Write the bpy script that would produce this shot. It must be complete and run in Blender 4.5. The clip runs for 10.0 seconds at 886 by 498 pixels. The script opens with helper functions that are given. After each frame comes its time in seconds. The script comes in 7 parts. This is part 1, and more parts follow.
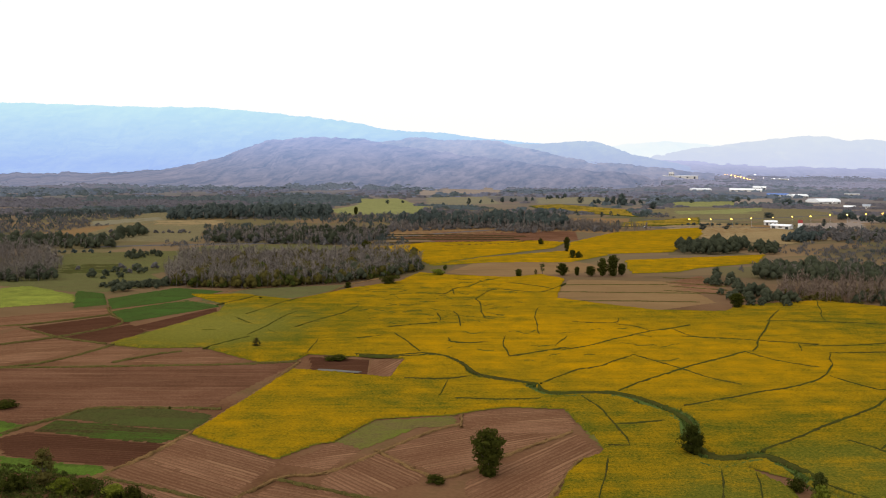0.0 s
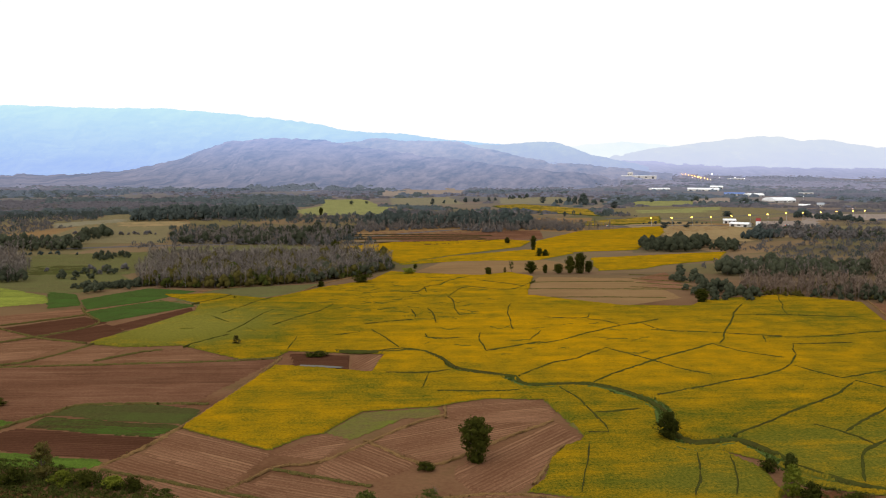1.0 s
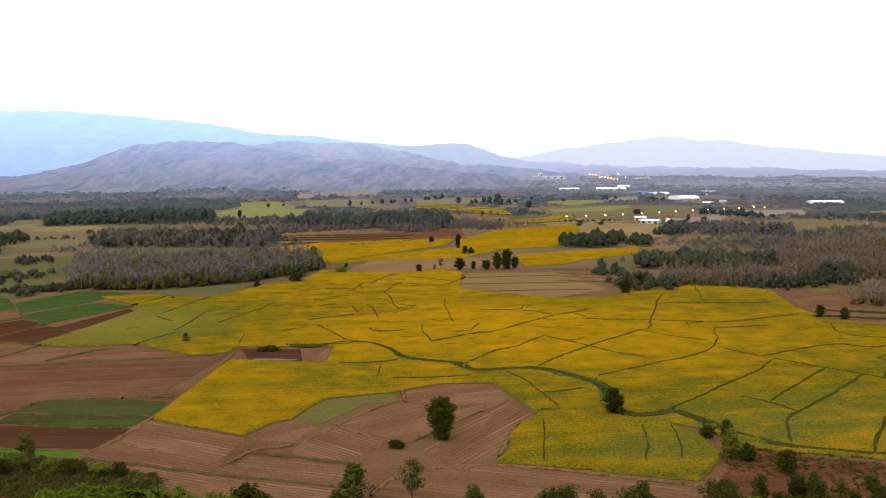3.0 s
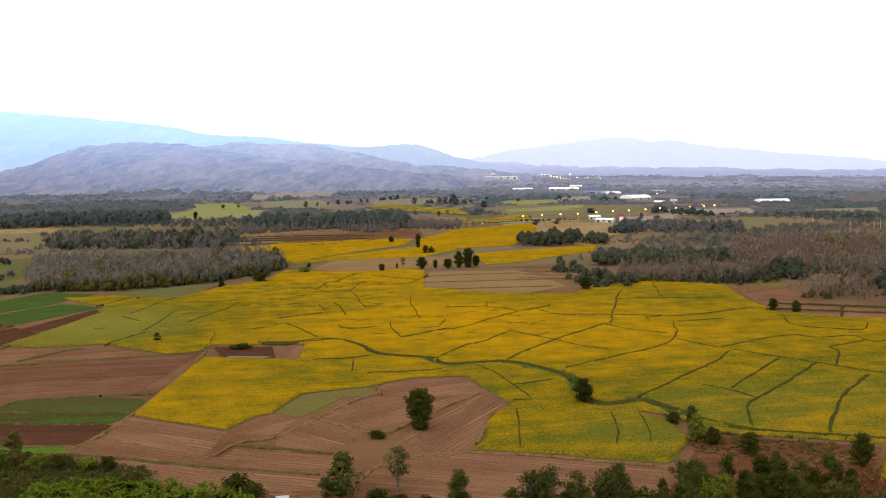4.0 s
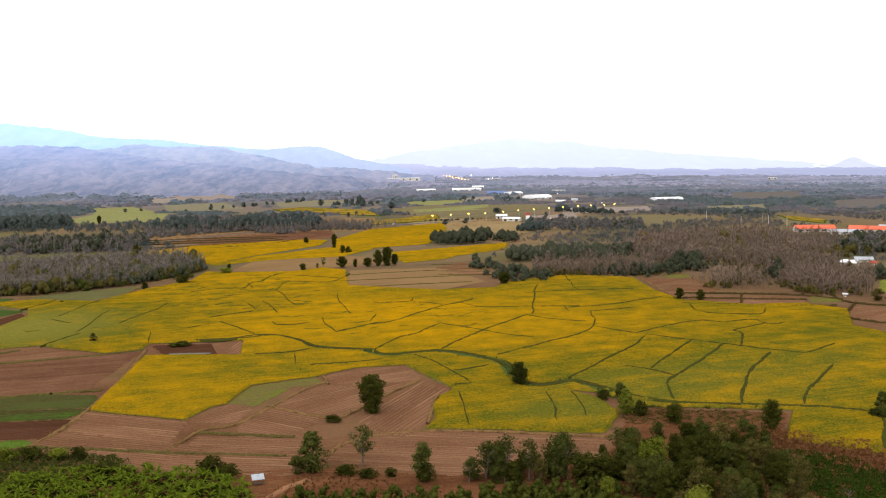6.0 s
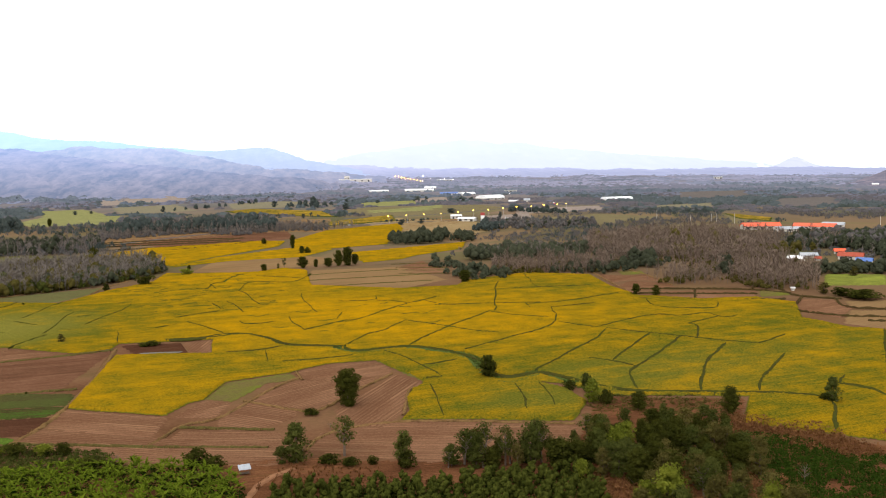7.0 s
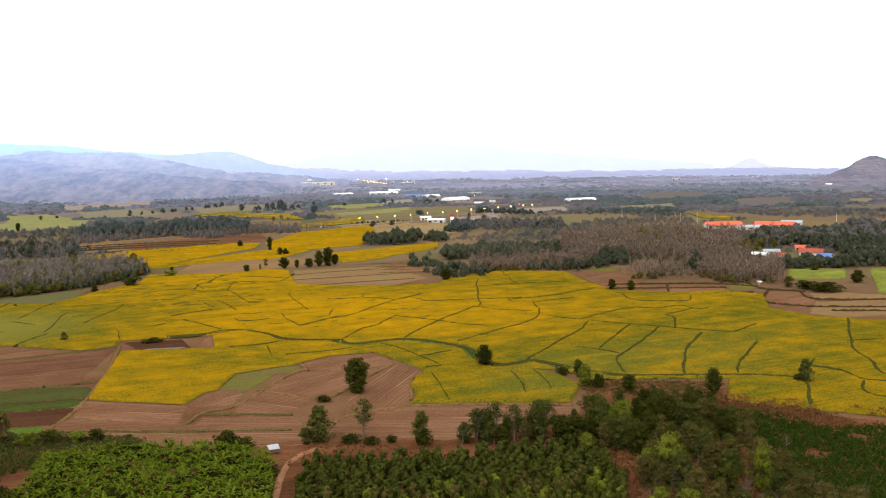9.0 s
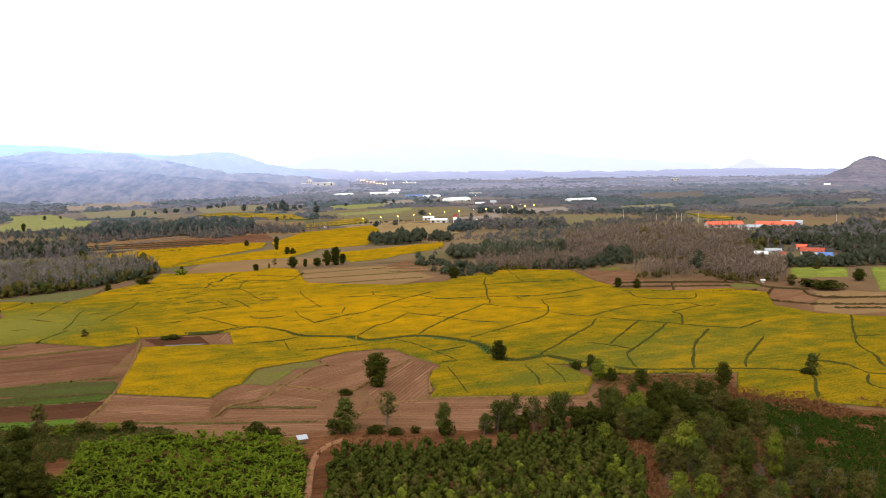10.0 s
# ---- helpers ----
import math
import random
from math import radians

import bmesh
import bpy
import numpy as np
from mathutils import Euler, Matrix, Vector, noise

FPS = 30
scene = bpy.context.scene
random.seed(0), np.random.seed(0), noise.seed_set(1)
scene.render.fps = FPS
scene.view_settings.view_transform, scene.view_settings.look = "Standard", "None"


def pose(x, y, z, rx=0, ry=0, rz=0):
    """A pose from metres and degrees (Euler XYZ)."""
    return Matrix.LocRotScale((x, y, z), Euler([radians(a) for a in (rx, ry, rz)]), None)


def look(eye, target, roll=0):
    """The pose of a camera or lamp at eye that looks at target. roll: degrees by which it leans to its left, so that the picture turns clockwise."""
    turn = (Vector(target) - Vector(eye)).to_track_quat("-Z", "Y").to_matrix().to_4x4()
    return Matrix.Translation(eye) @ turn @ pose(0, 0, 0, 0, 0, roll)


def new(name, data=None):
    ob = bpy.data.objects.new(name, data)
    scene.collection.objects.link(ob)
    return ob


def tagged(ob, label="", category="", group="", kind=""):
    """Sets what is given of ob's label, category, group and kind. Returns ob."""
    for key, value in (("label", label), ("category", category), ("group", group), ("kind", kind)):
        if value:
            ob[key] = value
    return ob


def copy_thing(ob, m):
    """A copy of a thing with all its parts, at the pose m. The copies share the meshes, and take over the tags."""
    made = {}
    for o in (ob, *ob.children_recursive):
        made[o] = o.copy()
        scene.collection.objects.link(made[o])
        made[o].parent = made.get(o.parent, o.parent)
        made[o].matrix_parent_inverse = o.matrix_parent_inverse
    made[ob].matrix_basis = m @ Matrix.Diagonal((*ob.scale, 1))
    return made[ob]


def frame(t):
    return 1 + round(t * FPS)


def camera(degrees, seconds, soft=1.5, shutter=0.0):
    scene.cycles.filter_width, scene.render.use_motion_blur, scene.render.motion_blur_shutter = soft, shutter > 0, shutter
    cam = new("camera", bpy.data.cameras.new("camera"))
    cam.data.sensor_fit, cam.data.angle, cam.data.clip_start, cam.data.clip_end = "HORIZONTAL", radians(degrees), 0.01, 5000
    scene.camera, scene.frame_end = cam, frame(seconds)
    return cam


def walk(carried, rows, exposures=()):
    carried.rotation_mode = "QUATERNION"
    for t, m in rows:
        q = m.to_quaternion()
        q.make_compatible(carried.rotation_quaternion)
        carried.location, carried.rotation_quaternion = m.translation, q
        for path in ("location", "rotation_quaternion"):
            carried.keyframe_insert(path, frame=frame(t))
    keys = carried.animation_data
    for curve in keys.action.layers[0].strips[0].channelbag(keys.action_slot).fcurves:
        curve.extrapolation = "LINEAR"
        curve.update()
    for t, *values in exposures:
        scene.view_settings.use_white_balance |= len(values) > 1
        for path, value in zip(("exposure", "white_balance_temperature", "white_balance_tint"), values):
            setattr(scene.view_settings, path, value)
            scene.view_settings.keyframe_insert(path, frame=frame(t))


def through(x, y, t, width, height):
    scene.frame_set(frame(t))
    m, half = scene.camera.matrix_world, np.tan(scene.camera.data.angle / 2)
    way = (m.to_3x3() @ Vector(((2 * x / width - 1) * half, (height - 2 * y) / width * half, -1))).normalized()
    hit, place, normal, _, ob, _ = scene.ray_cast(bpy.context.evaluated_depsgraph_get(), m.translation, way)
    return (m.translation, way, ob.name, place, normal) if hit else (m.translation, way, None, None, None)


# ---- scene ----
# ---- camera and its flight ----
cam = camera(51.16, 10.0, soft=1.08)


def aim(x, y, z, yaw, pitch, lean):
    """Pose of a camera that faces yaw degrees to the right of north, pitch degrees up, leaning to its left."""
    return pose(x, y, z, 90 + pitch, 0, -yaw) @ pose(0, 0, 0, 0, 0, lean)


walk(cam, [
    (0, aim(24.81, -196.58, 68.18, -10.435, -5.539, 0.397)),
    (0.5, aim(22.50, -200.90, 67.91, -9.211, -5.509, 0.331)),
    (1, aim(20.04, -205.11, 67.63, -7.954, -5.466, 0.236)),
    (1.5, aim(17.40, -209.21, 67.33, -6.648, -5.423, 0.182)),
    (2, aim(14.63, -213.22, 67.03, -5.234, -5.387, 0.084)),
    (2.5, aim(11.76, -217.17, 66.73, -3.791, -5.363, -0.054)),
    (4, aim(3.04, -229.10, 66.13, 0.613, -5.292, -0.351)),
    (4.5, aim(-0.00, -233.05, 66.00, 2.150, -5.275, -0.455)),
    (5, aim(-3.19, -237.02, 65.92, 3.697, -5.266, -0.511)),
    (5.5, aim(-6.52, -240.96, 65.82, 5.251, -5.252, -0.610)),
    (7, aim(-16.94, -252.54, 65.44, 9.887, -5.216, -0.910)),
    (7.5, aim(-20.63, -256.25, 65.35, 11.206, -5.197, -1.055)),
    (8, aim(-24.41, -259.89, 65.24, 11.983, -5.161, -1.114)),
    (8.5, aim(-28.21, -263.45, 65.16, 12.335, -5.126, -1.138)),
    (9, aim(-32.01, -266.92, 65.10, 12.384, -5.090, -1.200)),
    (9.5, aim(-35.78, -270.30, 65.13, 12.444, -5.077, -1.217)),
    (10, aim(-39.54, -273.63, 65.20, 12.521, -5.062, -1.225)),
], exposures=[(0, -0.54), (2.5, -0.41), (5, -0.21), (7.5, -0.1), (10, -0.05)])

# ---- sky and sun ----
SKY_LEVEL = 1.46
world = bpy.data.worlds.new("hazy_sky")
scene.world = world
world.use_nodes = True
wn, wl = world.node_tree.nodes, world.node_tree.links
wn.clear()
sky = wn.new("ShaderNodeTexSky")
sky.sky_type, sky.sun_disc = "NISHITA", False
sky.sun_elevation, sky.sun_rotation = radians(38), radians(215)
sky.air_density, sky.dust_density, sky.ozone_density = 1.0, 6.0, 1.0
blue = wn.new("ShaderNodeBackground")
blue.inputs["Strength"].default_value = 0.05
cloud = wn.new("ShaderNodeBackground")
cloud.inputs["Color"].default_value = (1.0, 0.985, 0.97, 1)
cloud.inputs["Strength"].default_value = SKY_LEVEL
both = wn.new("ShaderNodeAddShader")
sky_out = wn.new("ShaderNodeOutputWorld")
wl.new(sky.outputs["Color"], blue.inputs["Color"])
wl.new(blue.outputs[0], both.inputs[0])
wl.new(cloud.outputs[0], both.inputs[1])
wl.new(both.outputs[0], sky_out.inputs["Surface"])

sun = new("sun", bpy.data.lights.new("sun", "SUN"))
sun.data.energy, sun.data.angle, sun.data.color = 0.6, radians(25), (1.0, 0.95, 0.88)
sun.matrix_world = look((-60, -120, 140), (0, 0, 0))


# ---- materials ----
def material(name, rough=0.9):
    m = bpy.data.materials.new(name)
    m.use_nodes = True
    b = m.node_tree.nodes["Principled BSDF"]
    b.inputs["Roughness"].default_value = rough
    b.inputs["Specular IOR Level"].default_value = 0.0
    return m, m.node_tree, b


def wire(tree, a, b):
    tree.links.new(a, b)


def noise_node(tree, scale, detail=4.0, coords="Object", stretch=(1, 1, 1), rough=0.55):
    tc = tree.nodes.new("ShaderNodeTexCoord")
    mp = tree.nodes.new("ShaderNodeMapping")
    mp.inputs["Scale"].default_value = stretch
    n = tree.nodes.new("ShaderNodeTexNoise")
    n.inputs["Scale"].default_value, n.inputs["Detail"].default_value = scale, detail
    n.inputs["Roughness"].default_value = rough
    wire(tree, tc.outputs[coords], mp.inputs["Vector"])
    wire(tree, mp.outputs["Vector"], n.inputs["Vector"])
    return n.outputs["Fac"]


def ramp(tree, fac, stops):
    r = tree.nodes.new("ShaderNodeValToRGB")
    e = r.color_ramp.elements
    while len(e) < len(stops):
        e.new(0.5)
    for k, (p, c) in zip(e, stops):
        k.position, k.color = p, (*c, 1) if len(c) == 3 else c
    wire(tree, fac, r.inputs["Fac"])
    return r.outputs["Color"]


def mix(tree, fac, a, b, how="MIX"):
    n = tree.nodes.new("ShaderNodeMix")
    n.data_type, n.blend_type = "RGBA", how
    ins = [s for s in n.inputs if s.type == "RGBA"]
    f = n.inputs[0]
    for socket, v in ((f, fac), (ins[0], a), (ins[1], b)):
        if isinstance(v, bpy.types.NodeSocket):
            wire(tree, v, socket)
        elif isinstance(v, tuple):
            socket.default_value = (*v, 1)
        else:
            socket.default_value = v
    return [s for s in n.outputs if s.type == "RGBA"][0]


def bumped(tree, bsdf, fac, strength, distance=0.1):
    b = tree.nodes.new("ShaderNodeBump")
    b.inputs["Strength"].default_value, b.inputs["Distance"].default_value = strength, distance
    wire(tree, fac, b.inputs["Height"])
    wire(tree, b.outputs["Normal"], bsdf.inputs["Normal"])


def plain(name, colour, rough=0.8, spread=0.25, scale=0.6, metal=0.0, coords="Object"):
    """Weathered single-colour surface: light and dark patches over fine grain."""
    m, t, b = material(name, rough)
    big = noise_node(t, scale, 3, coords)
    fine = noise_node(t, scale * 14, 2, coords)
    dark = tuple(c * (1 - spread) for c in colour)
    pale = tuple(min(1, c * (1 + spread)) for c in colour)
    c = ramp(t, big, [(0.3, dark), (0.7, pale)])
    c = mix(t, 0.35, c, ramp(t, fine, [(0.3, dark), (0.7, pale)]))
    wire(t, c, b.inputs["Base Color"])
    b.inputs["Metallic"].default_value = metal
    b.inputs["Specular IOR Level"].default_value = 0.4 if rough < 0.7 else 0.0
    return m


def leafy(name, dark, pale, gloss=0.6, through=0.25, contrast=0.45):
    """Leaves: each one varies in tone between two greens, each plant a little too; light comes through."""
    m, t, b = material(name, gloss)
    g = t.nodes.new("ShaderNodeNewGeometry")
    oi = t.nodes.new("ShaderNodeObjectInfo")
    c = ramp(t, g.outputs["Random Per Island"], [(0.0, dark), (1.0, pale)])
    patch = noise_node(t, 0.35, 2)
    c = mix(t, 0.4, c, ramp(t, patch, [(0.35, dark), (0.65, pale)]))
    grain = noise_node(t, 1.6, 4, rough=0.7)
    c = mix(t, contrast, c, ramp(t, grain, [(0.38, tuple(x * 0.6 for x in dark)), (0.62, tuple(x * 1.15 for x in pale))]))
    c = mix(t, 0.3, c, ramp(t, oi.outputs["Random"], [(0.0, dark), (1.0, pale)]))
    wire(t, c, b.inputs["Base Color"])
    tr = t.nodes.new("ShaderNodeBsdfTranslucent")
    wire(t, c, tr.inputs["Color"])
    mx = t.nodes.new("ShaderNodeMixShader")
    mx.inputs[0].default_value = through
    out = t.nodes["Material Output"]
    wire(t, b.outputs[0], mx.inputs[1])
    wire(t, tr.outputs[0], mx.inputs[2])
    wire(t, mx.outputs[0], out.inputs["Surface"])
    return m


def soil(name, dark, mid, pale, straw, straw_part=0.5, furrow_shade=0.5):
    """Ploughed or harvested earth: fine furrows along the rows with their shade put into the colour, damp and dry
    patches, clods, thin strips of pale straw.
    """
    m, t, b = material(name, 0.95)
    streak = noise_node(t, 1.0, 5, "Object", (0.04, 1.3, 1), 0.65)
    wide = noise_node(t, 0.028, 4)
    damp = noise_node(t, 1.0, 3, "Object", (0.009, 0.10, 1))
    clod = noise_node(t, 1.8, 5, rough=0.7)
    c = ramp(t, streak, [(0.34, dark), (0.5, mid), (0.66, pale)])
    c = mix(t, 0.5, c, ramp(t, wide, [(0.36, dark), (0.5, mid), (0.64, pale)]))
    c = mix(t, 0.35, c, ramp(t, clod, [(0.36, dark), (0.64, pale)]))
    c = mix(t, ramp(t, damp, [(0.34, (0.55, 0.55, 0.55)), (0.48, (0, 0, 0))]), c, dark)
    s2 = noise_node(t, 1.0, 4, "Object", (0.02, 0.9, 1), 0.6)
    c = mix(t, ramp(t, s2, [(straw_part, (0, 0, 0)), (straw_part + 0.14, (0.5, 0.5, 0.5))]), c, straw)
    tc = t.nodes.new("ShaderNodeTexCoord")
    band = t.nodes.new("ShaderNodeTexWave")
    band.bands_direction, band.inputs["Scale"].default_value = "Y", 0.24
    band.inputs["Distortion"].default_value, band.inputs["Detail"].default_value, band.inputs["Detail Scale"].default_value = 1.6, 3.0, 0.3
    wire(t, tc.outputs["Object"], band.inputs["Vector"])
    # Shade in the furrows, painted as dark lines along the rows.
    c = mix(t, ramp(t, band.outputs["Fac"], [(0.1, (furrow_shade, furrow_shade, furrow_shade)), (0.5, (0, 0, 0))]), c, dark)
    wire(t, c, b.inputs["Base Color"])
    bumped(t, b, clod, 0.5, 0.15)
    return m


def crop(name, flower, flower_pale, leaf_dark, leaf, bloom=0.5, low=0.45, stalk_shade=(0.038, 0.050, 0.010), row=0.6):
    """A field in bloom: flowers ride on top of the stand, leaves and stalks show below and in thin spots.
    The stand's own "bloom" value says how densely it flowers from place to place."""
    m, t, b = material(name, 0.9)
    fine = noise_node(t, 1.5, 5, rough=0.8)
    speck = noise_node(t, 4.5, 2, rough=0.7)
    mid = noise_node(t, 0.10, 4)
    wide = noise_node(t, 0.02, 3)
    rows = noise_node(t, 1.0, 3, "Object", (0.03, 0.55 if row < 1 else 0.95, 0.0))
    swath = noise_node(t, 1.0, 4, "Object", (0.012, 0.10, 0.0), 0.6)
    green = ramp(t, fine, [(0.32, leaf_dark), (0.68, leaf)])
    gold = ramp(t, speck, [(0.3, flower), (0.7, flower_pale)])
    at = t.nodes.new("ShaderNodeAttribute")
    at.attribute_name = "bloom"
    total = at.outputs["Fac"]
    for fac, weight in ((fine, 1.15), (speck, 0.5), (mid, 1.0), (wide, 0.55), (rows, row), (swath, 0.8)):
        a = t.nodes.new("ShaderNodeMath")
        a.operation = "MULTIPLY_ADD"
        wire(t, fac, a.inputs[0])
        a.inputs[1].default_value = weight
        wire(t, total, a.inputs[2])
        total = a.outputs[0]
    k = 2.00 + row / 2 + 0.5 - bloom
    scaled = t.nodes.new("ShaderNodeMapRange")
    wire(t, total, scaled.inputs["Value"])
    scaled.inputs["From Min"].default_value, scaled.inputs["From Max"].default_value = k - 0.44, k + 0.40
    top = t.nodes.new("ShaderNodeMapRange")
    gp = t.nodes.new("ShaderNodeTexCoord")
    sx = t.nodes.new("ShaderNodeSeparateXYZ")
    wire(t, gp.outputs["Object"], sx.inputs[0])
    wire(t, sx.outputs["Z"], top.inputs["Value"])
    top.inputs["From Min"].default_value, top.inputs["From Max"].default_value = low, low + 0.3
    past = t.nodes.new("ShaderNodeMapRange")
    wire(t, at.outputs["Fac"], past.inputs["Value"])
    past.inputs["From Min"].default_value, past.inputs["From Max"].default_value = -0.24, -0.6
    past.inputs["To Max"].default_value = 0.85
    green = mix(t, past.outputs[0], green, ramp(t, fine, [(0.3, (0.080, 0.078, 0.014)), (0.7, (0.225, 0.195, 0.036))]))
    c = mix(t, scaled.outputs[0], green, gold)
    # Low down: colour of stalks and lower leaves, with shade among them mixed in.
    c = mix(t, top.outputs[0], stalk_shade, c)
    wire(t, c, b.inputs["Base Color"])
    bumped(t, b, fine, 0.5, 0.3)
    return m


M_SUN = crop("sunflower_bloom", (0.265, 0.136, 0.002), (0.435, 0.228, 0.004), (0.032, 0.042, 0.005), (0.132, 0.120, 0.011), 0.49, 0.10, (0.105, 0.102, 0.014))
# Sunflowers for far fields, paled to put distance haze into the colour.
M_SUN_FAR = crop("haze_pale_sunflower_bloom", (0.36, 0.20, 0.020), (0.45, 0.265, 0.035), (0.08, 0.078, 0.02), (0.20, 0.165, 0.03), 0.62, 0.64)
M_SOIL = soil("ploughed_earth", (0.082, 0.038, 0.019), (0.155, 0.076, 0.040), (0.240, 0.130, 0.074), (0.290, 0.172, 0.092), 0.53, 0.45)
M_SOIL_WIDE = soil("dark_red_earth", (0.058, 0.026, 0.014), (0.118, 0.055, 0.030), (0.185, 0.094, 0.054), (0.21, 0.120, 0.066), 0.56, 0.2)
M_SOIL_DARK = soil("dark_ploughed_earth", (0.042, 0.019, 0.010), (0.070, 0.030, 0.017), (0.105, 0.048, 0.027), (0.13, 0.070, 0.034), 0.6)
M_STUBBLE = soil("dry_stubble", (0.145, 0.088, 0.040), (0.200, 0.120, 0.056), (0.240, 0.148, 0.072), (0.165, 0.130, 0.050), 0.52, 0.2)
M_SCRUB = soil("red_scrub_ground", (0.040, 0.016, 0.008), (0.105, 0.044, 0.020), (0.200, 0.088, 0.040), (0.055, 0.048, 0.014), 0.56, 0.0)
M_GREEN = crop("young_green_crop", (0.030, 0.064, 0.009), (0.060, 0.105, 0.017), (0.022, 0.024, 0.008), (0.080, 0.046, 0.022), 0.36, -1.0, row=1.9)
M_GREEN_DEEP = crop("dense_green_crop", (0.034, 0.076, 0.014), (0.060, 0.105, 0.022), (0.022, 0.040, 0.009), (0.060, 0.062, 0.020), 0.5, -1.0)
M_GREEN_BRIGHT = crop("fresh_green_crop", (0.062, 0.115, 0.013), (0.105, 0.165, 0.024), (0.022, 0.036, 0.008), (0.070, 0.075, 0.018), 0.5, -1.0)
M_MEADOW = crop("green_meadow", (0.082, 0.094, 0.030), (0.125, 0.124, 0.044), (0.040, 0.050, 0.018), (0.150, 0.112, 0.052), 0.45, -1.0)
# Far meadow: the dry meadow colours with distance haze mixed in.
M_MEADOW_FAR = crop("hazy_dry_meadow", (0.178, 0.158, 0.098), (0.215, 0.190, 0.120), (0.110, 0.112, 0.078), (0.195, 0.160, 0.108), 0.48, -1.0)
M_GREEN_DULL = crop("dull_green_crop", (0.044, 0.058, 0.014), (0.072, 0.082, 0.022), (0.028, 0.032, 0.010), (0.085, 0.056, 0.026), 0.5, -1.0)
M_PALE = crop("pale_green_crop", (0.21, 0.21, 0.075), (0.28, 0.265, 0.105), (0.09, 0.105, 0.045), (0.17, 0.165, 0.07), 0.5, -1.0)
M_LIME = crop("bright_green_crop", (0.190, 0.225, 0.030), (0.260, 0.285, 0.050), (0.06, 0.085, 0.016), (0.150, 0.135, 0.035), 0.42, -1.0)
M_WEED = crop("weedy_fallow", (0.085, 0.115, 0.013), (0.135, 0.148, 0.020), (0.075, 0.056, 0.024), (0.165, 0.102, 0.050), 0.45, -1.0)
M_TAN = crop("tan_harvested_plot", (0.26, 0.185, 0.085), (0.30, 0.215, 0.11), (0.15, 0.115, 0.055), (0.21, 0.14, 0.075), 0.5, -1.0)
# Far tan plots: the tan colours with distance haze mixed in.
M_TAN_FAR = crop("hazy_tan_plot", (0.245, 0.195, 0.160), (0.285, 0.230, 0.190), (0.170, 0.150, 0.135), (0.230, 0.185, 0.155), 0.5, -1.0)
M_BARE_LAND = crop("bare_land", (0.118, 0.104, 0.096), (0.148, 0.126, 0.114), (0.076, 0.076, 0.072), (0.130, 0.108, 0.098), 0.5, -1.0)
M_DRYGRASS = crop("dry_meadow", (0.145, 0.122, 0.060), (0.190, 0.157, 0.084), (0.068, 0.074, 0.036), (0.190, 0.137, 0.078), 0.45, -1.0)
M_VINE = leafy("dark_creeper", (0.008, 0.021, 0.003), (0.042, 0.072, 0.009), 0.7, 0.2)
M_DITCH = plain("ditch_floor", (0.068, 0.088, 0.026), 0.95, 0.6, 0.4)
M_OVERGROWN = crop("overgrown_ditch_grass", (0.035, 0.045, 0.008), (0.062, 0.070, 0.012), (0.018, 0.022, 0.006), (0.075, 0.050, 0.018), 0.55, -1.0)
M_WEEDY = crop("weeds_in_the_crop", (0.060, 0.070, 0.010), (0.100, 0.100, 0.014), (0.030, 0.036, 0.006), (0.110, 0.085, 0.016), 0.5, -1.0)
M_LUSH = crop("lush_creek_grass", (0.058, 0.098, 0.020), (0.095, 0.135, 0.032), (0.026, 0.042, 0.010), (0.085, 0.090, 0.024), 0.5, -1.0)
M_TERRACE = crop("earth_terrace_bank", (0.042, 0.036, 0.012), (0.068, 0.050, 0.020), (0.026, 0.018, 0.008), (0.080, 0.044, 0.020), 0.5, -1.0)
M_BUND = crop("dry_grass_bank", (0.190, 0.108, 0.043), (0.250, 0.150, 0.066), (0.078, 0.050, 0.018), (0.150, 0.088, 0.036), 0.48, -1.0)
M_VERGE = crop("grassy_bank", (0.070, 0.068, 0.018), (0.115, 0.095, 0.030), (0.030, 0.032, 0.009), (0.120, 0.078, 0.030), 0.52, -1.0)
M_GRASS = leafy("ditch_grass", (0.044, 0.078, 0.016), (0.125, 0.165, 0.036), 0.8, 0.15)
M_STRAW = leafy("straw_tufts", (0.15, 0.088, 0.034), (0.225, 0.145, 0.06), 0.9, 0.15)
M_REDGRASS = leafy("reddish_dry_grass", (0.085, 0.036, 0.014), (0.230, 0.112, 0.046), 0.9, 0.15)
M_LEAF_DARK = leafy("dark_green_leaves", (0.016, 0.021, 0.004), (0.072, 0.075, 0.013))
# The blue share of these leaves includes some distance haze.
M_WOOD_DARK = leafy("dark_wood_leaves", (0.025, 0.032, 0.021), (0.086, 0.094, 0.058), 0.8, 0.25, 0.5)
M_LEAF_MID = leafy("green_leaves", (0.020, 0.030, 0.006), (0.104, 0.112, 0.026), 0.7, 0.3)
M_LEAF_LIGHT = leafy("yellow_green_leaves", (0.048, 0.068, 0.007), (0.195, 0.210, 0.026))
M_SHRUB = leafy("plantation_shrub_leaves", (0.018, 0.026, 0.004), (0.108, 0.118, 0.022))
M_LEAF_OLIVE = leafy("olive_dry_leaves", (0.044, 0.040, 0.010), (0.142, 0.120, 0.034), 0.7, 0.3)
M_BANANA = leafy("banana_leaves", (0.018, 0.038, 0.003), (0.165, 0.210, 0.017), 0.4, 0.3)
M_TWIG = leafy("bare_twigs", (0.130, 0.112, 0.098), (0.184, 0.156, 0.136), 0.9, 0.1, 0.2)
M_TWIG_WARM = leafy("warm_bare_twigs", (0.140, 0.104, 0.080), (0.195, 0.146, 0.113), 0.9, 0.1, 0.2)
M_BARK = plain("bark", (0.11, 0.08, 0.06), 0.95, 0.35, 1.5)
